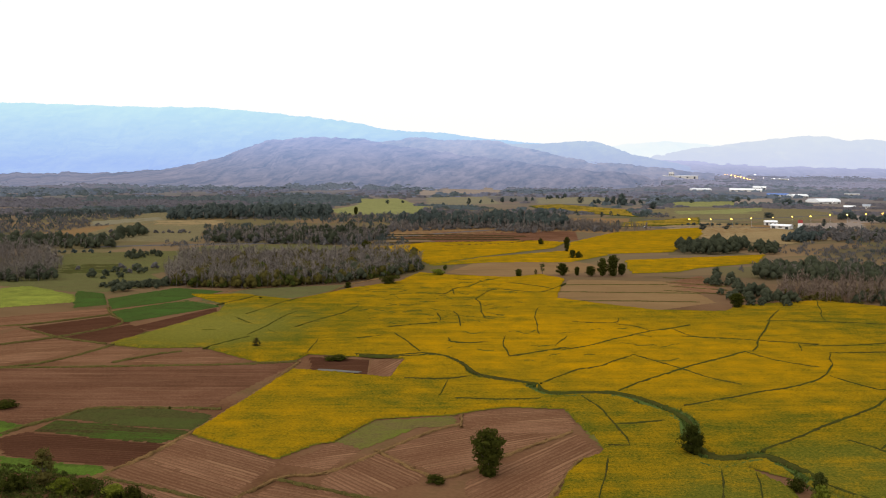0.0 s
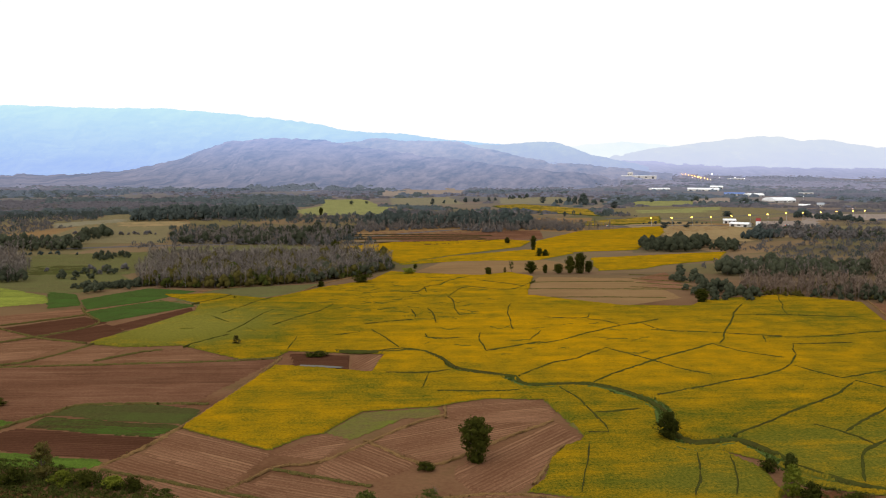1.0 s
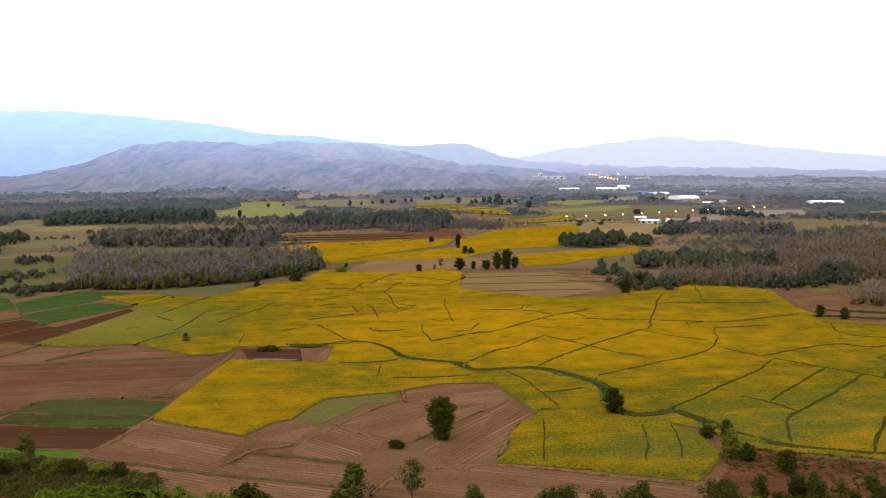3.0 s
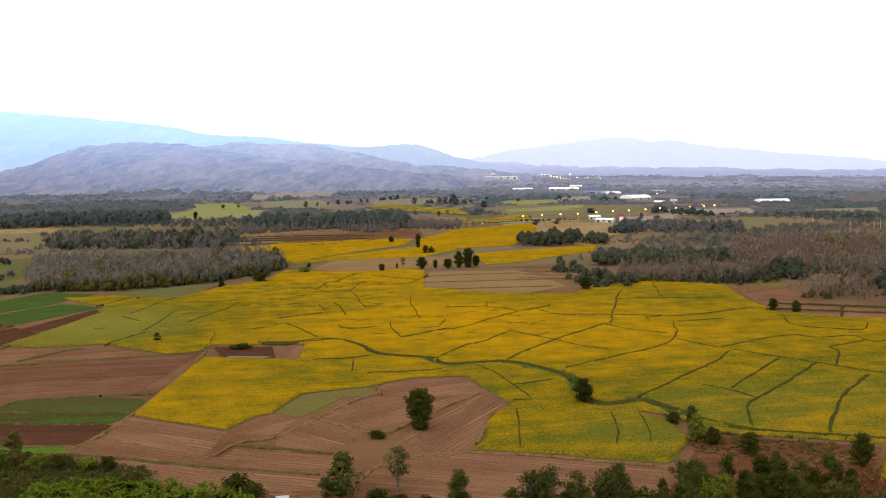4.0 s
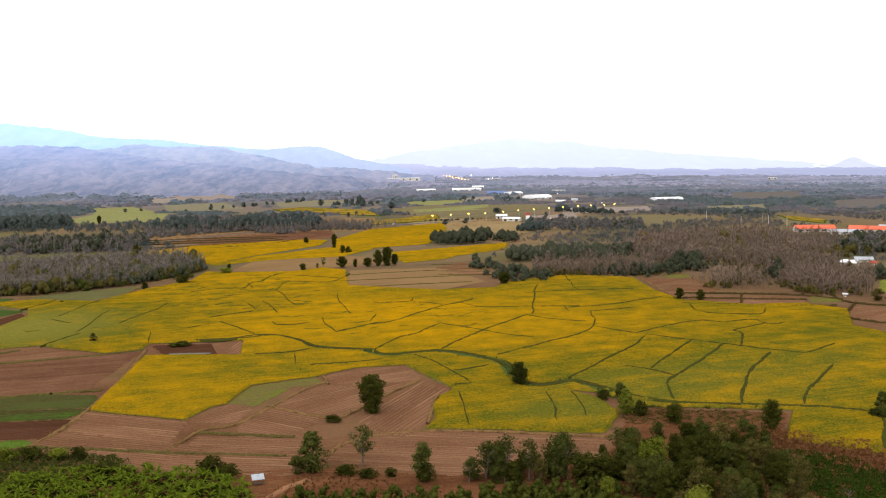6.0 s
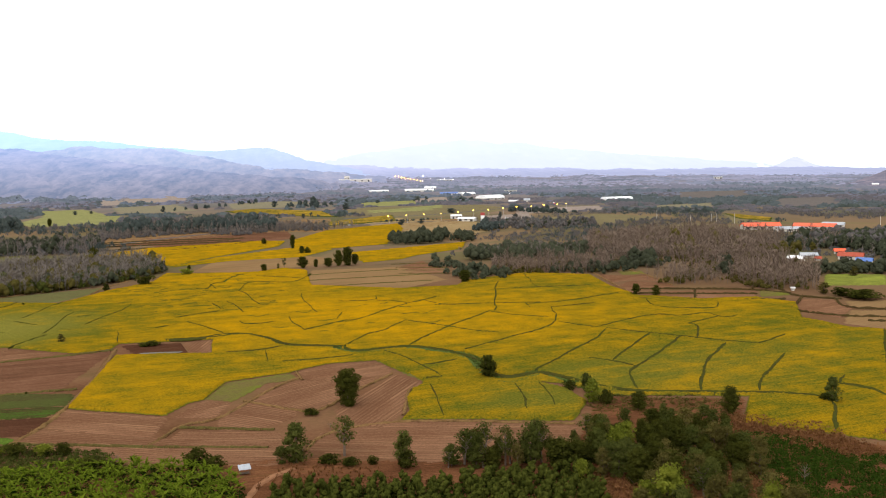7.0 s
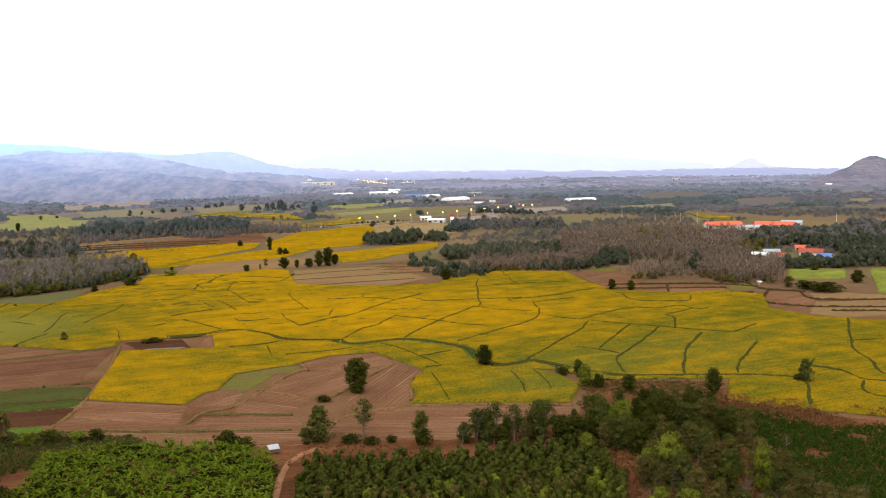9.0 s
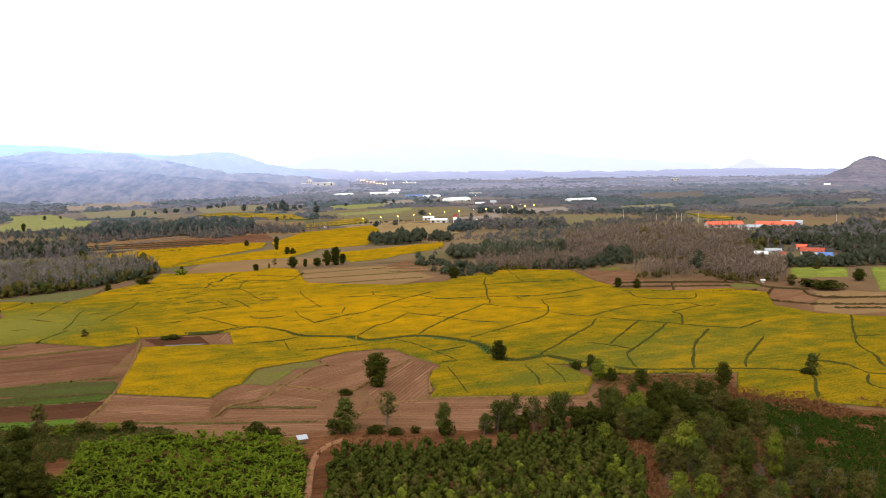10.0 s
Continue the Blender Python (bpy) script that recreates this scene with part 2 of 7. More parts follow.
M_BARK_PALE = plain("pale_bark", (0.135, 0.105, 0.082), 0.95, 0.3, 1.5)
# Woods by distance: the farther, the more haze is mixed into the leaf colour.
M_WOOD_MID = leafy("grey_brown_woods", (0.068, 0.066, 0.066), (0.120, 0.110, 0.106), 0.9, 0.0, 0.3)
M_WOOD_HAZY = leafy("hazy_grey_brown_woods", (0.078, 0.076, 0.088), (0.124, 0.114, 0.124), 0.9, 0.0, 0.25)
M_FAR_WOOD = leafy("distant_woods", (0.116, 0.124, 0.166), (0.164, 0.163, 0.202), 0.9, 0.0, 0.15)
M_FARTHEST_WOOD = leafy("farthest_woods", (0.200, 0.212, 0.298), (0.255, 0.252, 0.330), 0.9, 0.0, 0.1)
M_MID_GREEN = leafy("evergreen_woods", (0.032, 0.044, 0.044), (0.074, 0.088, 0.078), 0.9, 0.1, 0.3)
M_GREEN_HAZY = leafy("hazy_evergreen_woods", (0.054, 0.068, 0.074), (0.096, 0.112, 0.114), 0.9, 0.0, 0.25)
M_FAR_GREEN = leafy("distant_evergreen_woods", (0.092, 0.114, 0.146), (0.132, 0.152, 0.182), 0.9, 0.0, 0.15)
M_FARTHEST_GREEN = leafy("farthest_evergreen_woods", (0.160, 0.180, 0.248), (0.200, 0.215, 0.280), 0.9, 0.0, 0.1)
M_WHITE = plain("white_sheet_roof", (0.78, 0.80, 0.82), 0.5, 0.08, 0.2)
M_GREY = plain("grey_sheet_roof", (0.34, 0.37, 0.41), 0.5, 0.25, 0.8)
M_RED = plain("orange_red_sheet_roof", (0.78, 0.10, 0.03), 0.5, 0.15, 0.2)
M_SIGN = plain("red_sign_paint", (0.32, 0.05, 0.045), 0.6, 0.15, 0.4)
M_TILE = plain("red_tile_roof", (0.34, 0.085, 0.055), 0.8, 0.25, 0.5)
M_BLUE = plain("blue_sheet_roof", (0.08, 0.16, 0.42), 0.5, 0.15, 0.3)
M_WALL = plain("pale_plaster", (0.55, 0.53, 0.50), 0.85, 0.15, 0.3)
M_ASPHALT = plain("asphalt", (0.09, 0.085, 0.085), 0.9, 0.25, 0.1)
M_DIRT = plain("dirt_track", (0.23, 0.115, 0.06), 0.95, 0.25, 0.4)
M_STEEL = plain("galvanised_steel", (0.45, 0.46, 0.48), 0.4, 0.1, 2.0, 0.8)
M_DARK = plain("dark_opening", (0.03, 0.03, 0.035), 0.6, 0.2)


def glow(name, colour, strength):
    m = bpy.data.materials.new(name)
    m.use_nodes = True
    t = m.node_tree
    t.nodes.clear()
    e = t.nodes.new("ShaderNodeEmission")
    e.inputs[0].default_value, e.inputs[1].default_value = (*colour, 1), strength
    o = t.nodes.new("ShaderNodeOutputMaterial")
    wire(t, e.outputs[0], o.inputs[0])
    return m


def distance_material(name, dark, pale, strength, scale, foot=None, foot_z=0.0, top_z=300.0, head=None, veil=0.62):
    """Far hills seen through evening air, glowing as a backdrop: haze and daylight are put into the emission colour;
    folds and fields in close tones, paler or darker with height.
    """
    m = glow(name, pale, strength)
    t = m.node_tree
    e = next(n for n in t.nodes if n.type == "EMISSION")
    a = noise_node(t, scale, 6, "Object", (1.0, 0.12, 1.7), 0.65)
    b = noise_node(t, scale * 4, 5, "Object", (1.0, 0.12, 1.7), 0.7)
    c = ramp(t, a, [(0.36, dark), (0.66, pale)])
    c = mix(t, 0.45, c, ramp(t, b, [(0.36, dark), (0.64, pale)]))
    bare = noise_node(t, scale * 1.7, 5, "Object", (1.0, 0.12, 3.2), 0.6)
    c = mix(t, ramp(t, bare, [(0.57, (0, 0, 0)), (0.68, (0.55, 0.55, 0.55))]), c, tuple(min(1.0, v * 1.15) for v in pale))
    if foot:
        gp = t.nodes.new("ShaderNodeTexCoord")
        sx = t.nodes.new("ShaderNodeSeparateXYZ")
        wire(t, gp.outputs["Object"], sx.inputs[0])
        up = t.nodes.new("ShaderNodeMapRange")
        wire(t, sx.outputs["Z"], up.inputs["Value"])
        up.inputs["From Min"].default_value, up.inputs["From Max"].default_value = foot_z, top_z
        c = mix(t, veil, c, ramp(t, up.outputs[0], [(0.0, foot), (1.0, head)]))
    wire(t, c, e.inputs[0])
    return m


M_AMBER = glow("sodium_lamp", (1.0, 0.40, 0.05), 26.0)
M_LAMP_WHITE = glow("white_lamp", (1.0, 0.95, 0.85), 12.0)


# ---- mesh helpers ----
def link_mesh(name, verts, faces, mats, parent=None, smooth=False, at=None):
    """One mesh object from vertex rows and equal-sided faces."""
    verts, faces = np.asarray(verts, np.float32), np.asarray(faces, np.int32)
    me = bpy.data.meshes.new(name)
    n, k = faces.shape
    me.vertices.add(len(verts))
    me.vertices.foreach_set("co", verts.ravel())
    me.loops.add(n * k)
    me.loops.foreach_set("vertex_index", faces.ravel())
    me.polygons.add(n)
    me.polygons.foreach_set("loop_start", np.arange(0, n * k, k, dtype=np.int32))
    me.update(calc_edges=True)
    if smooth:
        me.polygons.foreach_set("use_smooth", np.ones(n, bool))
    for m in mats if isinstance(mats, (list, tuple)) else [mats]:
        me.materials.append(m)
    ob = new(name, me)
    if parent is not None:
        ob.parent = parent
    if at is not None:
        ob.matrix_basis = at
    return ob


def part(name, bm, mat, parent, label=""):
    me = bpy.data.meshes.new(name)
    bm.to_mesh(me)
    bm.free()
    me.materials.append(mat)
    ob = new(name, me)
    ob.parent = parent
    if label:
        ob["label"] = label
    return ob


def merge(pieces):
    """Joins (verts, faces) pairs with the same number of sides."""
    vs, fs, n = [], [], 0
    for v, f in pieces:
        vs.append(v)
        fs.append(np.asarray(f) + n)
        n += len(v)
    return np.concatenate(vs), np.concatenate(fs)


def tiled(protos, places, rng):
    """Many copies of small prototypes as one array: places are rows of x, y, z, scale across, scale up."""
    places = np.asarray(places, float)
    pick = rng.integers(0, len(protos), len(places))
    turn = rng.uniform(0, 2 * np.pi, len(places))
    out = []
    for i, (v, f) in enumerate(protos):
        sel = pick == i
        p, a = places[sel], turn[sel]
        if not len(p):
            continue
        c, s = np.cos(a)[:, None], np.sin(a)[:, None]
        x = (v[:, 0] * c - v[:, 1] * s) * p[:, 3:4] + p[:, 0:1]
        y = (v[:, 0] * s + v[:, 1] * c) * p[:, 3:4] + p[:, 1:2]
        z = v[:, 2] * p[:, 4:5] + p[:, 2:3]
        vv = np.stack([x, y, z], -1).reshape(-1, 3)
        ff = (f[None] + (np.arange(len(p)) * len(v))[:, None, None]).reshape(-1, f.shape[1])
        out.append((vv, ff))
    return merge(out)


def inside(poly, x, y):
    poly = np.asarray(poly, float)
    hit = np.zeros(x.shape, bool)
    for (x1, y1), (x2, y2) in zip(poly, np.roll(poly, -1, 0)):
        if y1 == y2:
            continue
        cross = ((y1 > y) != (y2 > y)) & (x < (x2 - x1) * (y - y1) / (y2 - y1) + x1)
        hit ^= cross
    return hit


def line_distance(line, x, y):
    line = np.asarray(line, float)
    best = np.full(x.shape, 1e9)
    for a, b in zip(line[:-1], line[1:]):
        d = b - a
        u = np.clip(((x - a[0]) * d[0] + (y - a[1]) * d[1]) / max(d @ d, 1e-9), 0, 1)
        best = np.minimum(best, np.hypot(x - a[0] - u * d[0], y - a[1] - u * d[1]))
    return best


def lumps(x, y, scale, seed=0):
    """Smooth cheap noise of about -1 to 1 from a seeded lattice."""
    rng = np.random.default_rng(seed)
    lat = rng.uniform(-1, 1, (64, 64))
    u, v = x / scale, y / scale
    iu, iv = np.floor(u).astype(int), np.floor(v).astype(int)
    fu, fv = u - iu, v - iv
    fu, fv = fu * fu * (3 - 2 * fu), fv * fv * (3 - 2 * fv)
    g = lambda a, b: lat[a % 64, b % 64]
    return (g(iu, iv) * (1 - fu) + g(iu + 1, iv) * fu) * (1 - fv) + (g(iu, iv + 1) * (1 - fu) + g(iu + 1, iv + 1) * fu) * fv


def smooth(poly_line, step):
    """Rounds a line of corners and walks it in even steps."""
    p = np.asarray(poly_line, float)
    for _ in range(2):
        q = [p[0]]
        for a, b in zip(p[:-1], p[1:]):
            q += [a * 0.75 + b * 0.25, a * 0.25 + b * 0.75]
        p = np.array(q + [p[-1]])
    s = np.r_[0, np.cumsum(np.hypot(*np.diff(p, axis=0).T))]
    n = max(2, int(s[-1] / step) + 1)
    w = np.linspace(0, s[-1], n)
    return np.stack([np.interp(w, s, p[:, 0]), np.interp(w, s, p[:, 1])], -1)


def fill_region(poly, step, rng, jitter=0.45):
    p = np.asarray(poly, float)
    lo, hi = p.min(0), p.max(0)
    gx, gy = np.meshgrid(np.arange(lo[0], hi[0], step), np.arange(lo[1], hi[1], step))
    gx = gx + rng.uniform(-jitter, jitter, gx.shape) * step
    gy = gy + rng.uniform(-jitter, jitter, gy.shape) * step
    k = inside(p, gx, gy)
    return np.stack([gx[k], gy[k]], -1)


# ---- ground to the horizon ----
def ground_height(x, y):
    """Level valley floor; its gentle far lift varies by bearing to fit the skyline in the camera's view."""
    d = np.hypot(x, y + 235)
    u = np.clip((d - 2300) / 2600, 0, 1)
    side = np.degrees(np.arctan2(x, y + 235))
    lift = np.interp(side, [-40, -25, -12, 0, 13, 25, 38], [0, 4, 24, 40, 30, 16, 6])
    return lift * u * u * (3 - 2 * u)


def ground_axis(near, far):
    a = list(np.arange(0, near, 12.0))
    step = 12.0
    while a[-1] < far:
        step *= 1.12
        a.append(a[-1] + step)
    return np.array(a)


def build_ground():
    m, t, b = material("valley_floor", 0.95)
    wide = noise_node(t, 0.004, 4, "Object", (1, 0.6, 1))
    mid = noise_node(t, 0.03, 4)
    fine = noise_node(t, 0.9, 5)
    v = t.nodes.new("ShaderNodeTexVoronoi")
    tc = t.nodes.new("ShaderNodeTexCoord")
    v.inputs["Scale"].default_value = 0.014
    wire(t, tc.outputs["Object"], v.inputs["Vector"])
    sep = t.nodes.new("ShaderNodeSeparateColor")
    wire(t, v.outputs["Color"], sep.inputs[0])
    plots = ramp(t, sep.outputs[0], [(0.0, (0.082, 0.072, 0.040)), (0.3, (0.135, 0.092, 0.054)), (0.5, (0.078, 0.084, 0.034)),
                                     (0.7, (0.165, 0.108, 0.060)), (0.85, (0.098, 0.094, 0.038)), (1.0, (0.185, 0.118, 0.062))])
    near_mix = ramp(t, mid, [(0.32, (0.090, 0.042, 0.021)), (0.45, (0.140, 0.068, 0.036)), (0.58, (0.165, 0.088, 0.046)), (0.72, (0.100, 0.072, 0.028))])
    sxy = t.nodes.new("ShaderNodeVectorMath")
    sxy.operation = "LENGTH"
    wire(t, tc.outputs["Object"], sxy.inputs[0])
    zone = t.nodes.new("ShaderNodeMapRange")
    wire(t, sxy.outputs["Value"], zone.inputs["Value"])
    zone.inputs["From Min"].default_value, zone.inputs["From Max"].default_value = 200, 430
    far_mix = mix(t, 0.35, plots, ramp(t, wide, [(0.4, (0.110, 0.084, 0.046)), (0.6, (0.195, 0.130, 0.076))]))
    near_mix = mix(t, 0.3, near_mix, ramp(t, fine, [(0.3, (0.05, 0.026, 0.012)), (0.7, (0.15, 0.085, 0.04))]))
    c = mix(t, zone.outputs[0], near_mix, far_mix)
    # Distance haze painted in: the floor turns blue-grey from 850 m outwards.
    haze_zone = t.nodes.new("ShaderNodeMapRange")
    wire(t, sxy.outputs["Value"], haze_zone.inputs["Value"])
    haze_zone.inputs["From Min"].default_value, haze_zone.inputs["From Max"].default_value = 850, 2300
    c = mix(t, haze_zone.outputs[0], c, ramp(t, wide, [(0.4, (0.125, 0.140, 0.184)), (0.6, (0.185, 0.180, 0.216))]))
    wire(t, c, b.inputs["Base Color"])
    bumped(t, b, fine, 0.4, 0.3)
    half = ground_axis(360, 5600)
    xs = np.r_[-half[:0:-1], half]
    ys = np.r_[-half[:0:-1], half] - 20
    gx, gy = np.meshgrid(xs, ys)
    gz = ground_height(gx, gy) - 0.05
    verts = np.stack([gx, gy, gz], -1).reshape(-1, 3)
    h, w = gx.shape
    i = (np.arange(h - 1)[:, None] * w + np.arange(w - 1)).ravel()
    faces = np.stack([i, i + 1, i + w + 1, i + w], -1)
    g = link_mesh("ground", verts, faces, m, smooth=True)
    tagged(g, "dry valley floor of bare earth, grass and small plots", "ground", kind="structure")


build_ground()


# ---- hills ----
HILLSIDES = {}


def ridge(name, profile, far, deep, mat, label, seed, rough=10.0, eye=(-8.0, -235.0, 66.0), bow=1.35):
    """A range of hills round the valley: profile gives (bearing, elevation) in degrees from a point of the flight."""
    ex, ey, ez = eye
    b = np.array([p[0] for p in profile], float)
    e = np.array([p[1] for p in profile], float)
    bb = np.arange(b[0], b[-1], 0.09)
    soft = np.convolve(np.pad(np.interp(bb, b, e), 4, mode="edge"), np.hanning(9) / np.hanning(9).sum(), "valid")
    crest = ez + far * np.tan(np.radians(soft))
    s = bb * 60.0
    crest = crest + rough * (0.3 * lumps(s, s * 0, 60, seed) + 0.25 * lumps(s, s * 0, 21, seed + 1) + 0.2 * lumps(s, s * 0, 7, seed + 2))
    rows = 24
    verts = []
    for k in range(rows + 1):
        u = k / rows
        d = far - deep * (1 - u) + 0.10 * deep * math.sin(math.pi * u) * lumps(s, s * 0 + u * 90, 70, seed + 5)
        fold = lumps(s + 40 * u, s * 0 + u * 260, 55, seed + 3) + 0.6 * lumps(s, s * 0 + u * 300, 24, seed + 4) + 0.3 * lumps(s, s * 0 + u * 500, 9, seed + 6)
        lift = u ** bow + 0.10 * fold * math.sin(math.pi * u)
        x = ex + d * np.sin(np.radians(bb))
        y = ey + d * np.cos(np.radians(bb))
        base = ground_height(x, y) - 8
        verts.append(np.stack([x, y, base + (crest - base) * lift], -1))
    n = len(bb)
    v = np.concatenate(verts)
    HILLSIDES[name] = v.reshape(rows + 1, n, 3)
    i = (np.arange(rows)[:, None] * n + np.arange(n - 1)).ravel()
    f = np.stack([i, i + 1, i + n + 1, i + n], -1)
    return tagged(link_mesh(name, v, f, mat, smooth=True), label, "hills", kind="structure")


# Hill materials emit: daylight and haze on the slopes are painted, not lit.
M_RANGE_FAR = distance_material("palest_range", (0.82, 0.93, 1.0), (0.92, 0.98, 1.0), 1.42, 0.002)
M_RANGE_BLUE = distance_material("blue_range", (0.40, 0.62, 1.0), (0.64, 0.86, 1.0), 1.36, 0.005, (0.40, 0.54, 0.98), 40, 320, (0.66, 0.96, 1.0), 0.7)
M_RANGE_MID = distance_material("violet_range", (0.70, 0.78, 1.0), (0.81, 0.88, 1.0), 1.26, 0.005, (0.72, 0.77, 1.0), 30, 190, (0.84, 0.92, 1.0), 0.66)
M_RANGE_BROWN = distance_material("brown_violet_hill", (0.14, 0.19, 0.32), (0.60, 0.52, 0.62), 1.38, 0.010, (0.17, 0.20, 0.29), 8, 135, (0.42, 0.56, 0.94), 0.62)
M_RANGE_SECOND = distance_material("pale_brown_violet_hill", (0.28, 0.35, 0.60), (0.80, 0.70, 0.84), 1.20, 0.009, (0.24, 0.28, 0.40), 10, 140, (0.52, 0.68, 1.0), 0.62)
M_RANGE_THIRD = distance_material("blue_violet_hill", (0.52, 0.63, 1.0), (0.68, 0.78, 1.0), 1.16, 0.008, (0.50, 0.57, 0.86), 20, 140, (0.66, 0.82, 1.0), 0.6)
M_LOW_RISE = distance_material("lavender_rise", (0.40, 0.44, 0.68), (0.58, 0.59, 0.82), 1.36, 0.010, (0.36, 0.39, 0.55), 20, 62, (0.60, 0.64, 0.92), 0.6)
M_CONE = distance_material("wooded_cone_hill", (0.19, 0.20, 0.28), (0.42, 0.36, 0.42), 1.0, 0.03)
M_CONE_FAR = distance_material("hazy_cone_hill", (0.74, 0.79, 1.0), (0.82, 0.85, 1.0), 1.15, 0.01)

EARLY, MIDWAY, LATE = (17.4, -209.2, 67.3), (-3.2, -237.0, 65.9), (-35.8, -270.3, 65.1)
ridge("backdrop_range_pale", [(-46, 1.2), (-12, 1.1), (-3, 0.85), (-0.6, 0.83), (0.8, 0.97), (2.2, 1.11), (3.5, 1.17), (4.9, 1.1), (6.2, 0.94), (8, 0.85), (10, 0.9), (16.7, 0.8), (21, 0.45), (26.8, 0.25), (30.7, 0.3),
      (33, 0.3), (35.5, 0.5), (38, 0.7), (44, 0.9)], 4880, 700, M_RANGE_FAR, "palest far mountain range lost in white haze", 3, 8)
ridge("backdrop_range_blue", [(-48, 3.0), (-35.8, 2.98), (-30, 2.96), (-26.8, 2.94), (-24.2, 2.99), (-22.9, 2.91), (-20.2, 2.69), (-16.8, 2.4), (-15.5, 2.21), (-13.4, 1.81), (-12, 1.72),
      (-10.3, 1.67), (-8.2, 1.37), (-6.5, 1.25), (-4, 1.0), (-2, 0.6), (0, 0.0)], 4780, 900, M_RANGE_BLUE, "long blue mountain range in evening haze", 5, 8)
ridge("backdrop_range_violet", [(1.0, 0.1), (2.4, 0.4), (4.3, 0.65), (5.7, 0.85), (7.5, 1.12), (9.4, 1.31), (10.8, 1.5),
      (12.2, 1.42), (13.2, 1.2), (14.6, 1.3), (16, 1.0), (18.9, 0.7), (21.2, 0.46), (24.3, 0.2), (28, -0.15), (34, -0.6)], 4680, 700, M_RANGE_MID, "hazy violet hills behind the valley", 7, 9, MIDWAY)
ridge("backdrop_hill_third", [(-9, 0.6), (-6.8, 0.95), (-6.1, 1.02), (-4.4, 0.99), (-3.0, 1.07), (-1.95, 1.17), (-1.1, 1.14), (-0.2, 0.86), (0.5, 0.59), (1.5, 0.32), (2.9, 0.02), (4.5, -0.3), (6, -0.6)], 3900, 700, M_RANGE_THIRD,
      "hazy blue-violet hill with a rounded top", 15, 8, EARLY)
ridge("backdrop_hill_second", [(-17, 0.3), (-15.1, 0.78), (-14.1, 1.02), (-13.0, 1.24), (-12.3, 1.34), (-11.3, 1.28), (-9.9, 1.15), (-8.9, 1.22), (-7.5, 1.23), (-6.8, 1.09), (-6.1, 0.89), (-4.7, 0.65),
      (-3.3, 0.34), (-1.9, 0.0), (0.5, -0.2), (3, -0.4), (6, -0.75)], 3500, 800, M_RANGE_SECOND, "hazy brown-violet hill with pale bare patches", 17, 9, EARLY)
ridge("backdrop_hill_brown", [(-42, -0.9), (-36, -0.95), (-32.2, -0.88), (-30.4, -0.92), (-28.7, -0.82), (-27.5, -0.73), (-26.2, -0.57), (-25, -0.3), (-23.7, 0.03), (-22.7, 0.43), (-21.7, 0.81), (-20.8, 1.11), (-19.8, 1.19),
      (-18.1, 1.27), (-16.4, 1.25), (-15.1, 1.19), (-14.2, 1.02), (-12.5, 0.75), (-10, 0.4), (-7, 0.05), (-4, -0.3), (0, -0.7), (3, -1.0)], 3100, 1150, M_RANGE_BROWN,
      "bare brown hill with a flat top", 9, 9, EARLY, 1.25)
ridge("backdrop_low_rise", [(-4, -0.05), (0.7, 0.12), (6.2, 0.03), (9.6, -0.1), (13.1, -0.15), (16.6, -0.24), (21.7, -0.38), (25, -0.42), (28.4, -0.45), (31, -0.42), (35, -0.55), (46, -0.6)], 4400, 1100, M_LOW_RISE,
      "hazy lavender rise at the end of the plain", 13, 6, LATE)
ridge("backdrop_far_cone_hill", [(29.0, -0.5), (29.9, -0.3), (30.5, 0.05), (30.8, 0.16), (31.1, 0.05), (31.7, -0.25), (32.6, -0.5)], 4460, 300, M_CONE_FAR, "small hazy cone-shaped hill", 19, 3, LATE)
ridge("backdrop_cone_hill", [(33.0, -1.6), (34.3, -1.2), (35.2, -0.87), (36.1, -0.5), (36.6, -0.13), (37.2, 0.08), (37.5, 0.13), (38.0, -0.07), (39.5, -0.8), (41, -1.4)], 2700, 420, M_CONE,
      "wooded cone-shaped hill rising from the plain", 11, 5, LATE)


# ---- fields ----
OPEN_LAND = []


def patch_grid(poly, angle, dx, dy):
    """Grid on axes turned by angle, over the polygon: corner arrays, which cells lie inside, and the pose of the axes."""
    OPEN_LAND.append(poly)
    p = np.asarray(poly, float)
    c, s = math.cos(angle), math.sin(angle)
    mid = p.mean(0)
    q = (p - mid) @ np.array([[c, -s], [s, c]])
    xs = np.arange(q[:, 0].min() - dx, q[:, 0].max() + 2 * dx, dx)
    ys = np.arange(q[:, 1].min() - dy, q[:, 1].max() + 2 * dy, dy)
    gx, gy = np.meshgrid(xs, ys)
    cx, cy = gx[:-1, :-1] + dx / 2, gy[:-1, :-1] + dy / 2
    wob = 0.5 * lumps(cx + 50, cy, 9, 21) + np.random.default_rng(9).normal(0, 0.10, cx.shape)
    ins = inside(q, cx + wob, cy + wob)
    return gx, gy, ins, pose(mid[0], mid[1], 0, 0, 0, math.degrees(angle)), (c, s, mid)


def patch_mesh(name, gx, gy, gz, ins, mat, m):
    h, w = gx.shape
    r, k = np.nonzero(ins)
    i = r * w + k
    f = np.stack([i, i + 1, i + w + 1, i + w], -1)
    used, inv = np.unique(f, return_inverse=True)
    v = np.stack([gx, gy, gz], -1).reshape(-1, 3)[used]
    return link_mesh(name, v, inv.reshape(f.shape), mat, at=m)


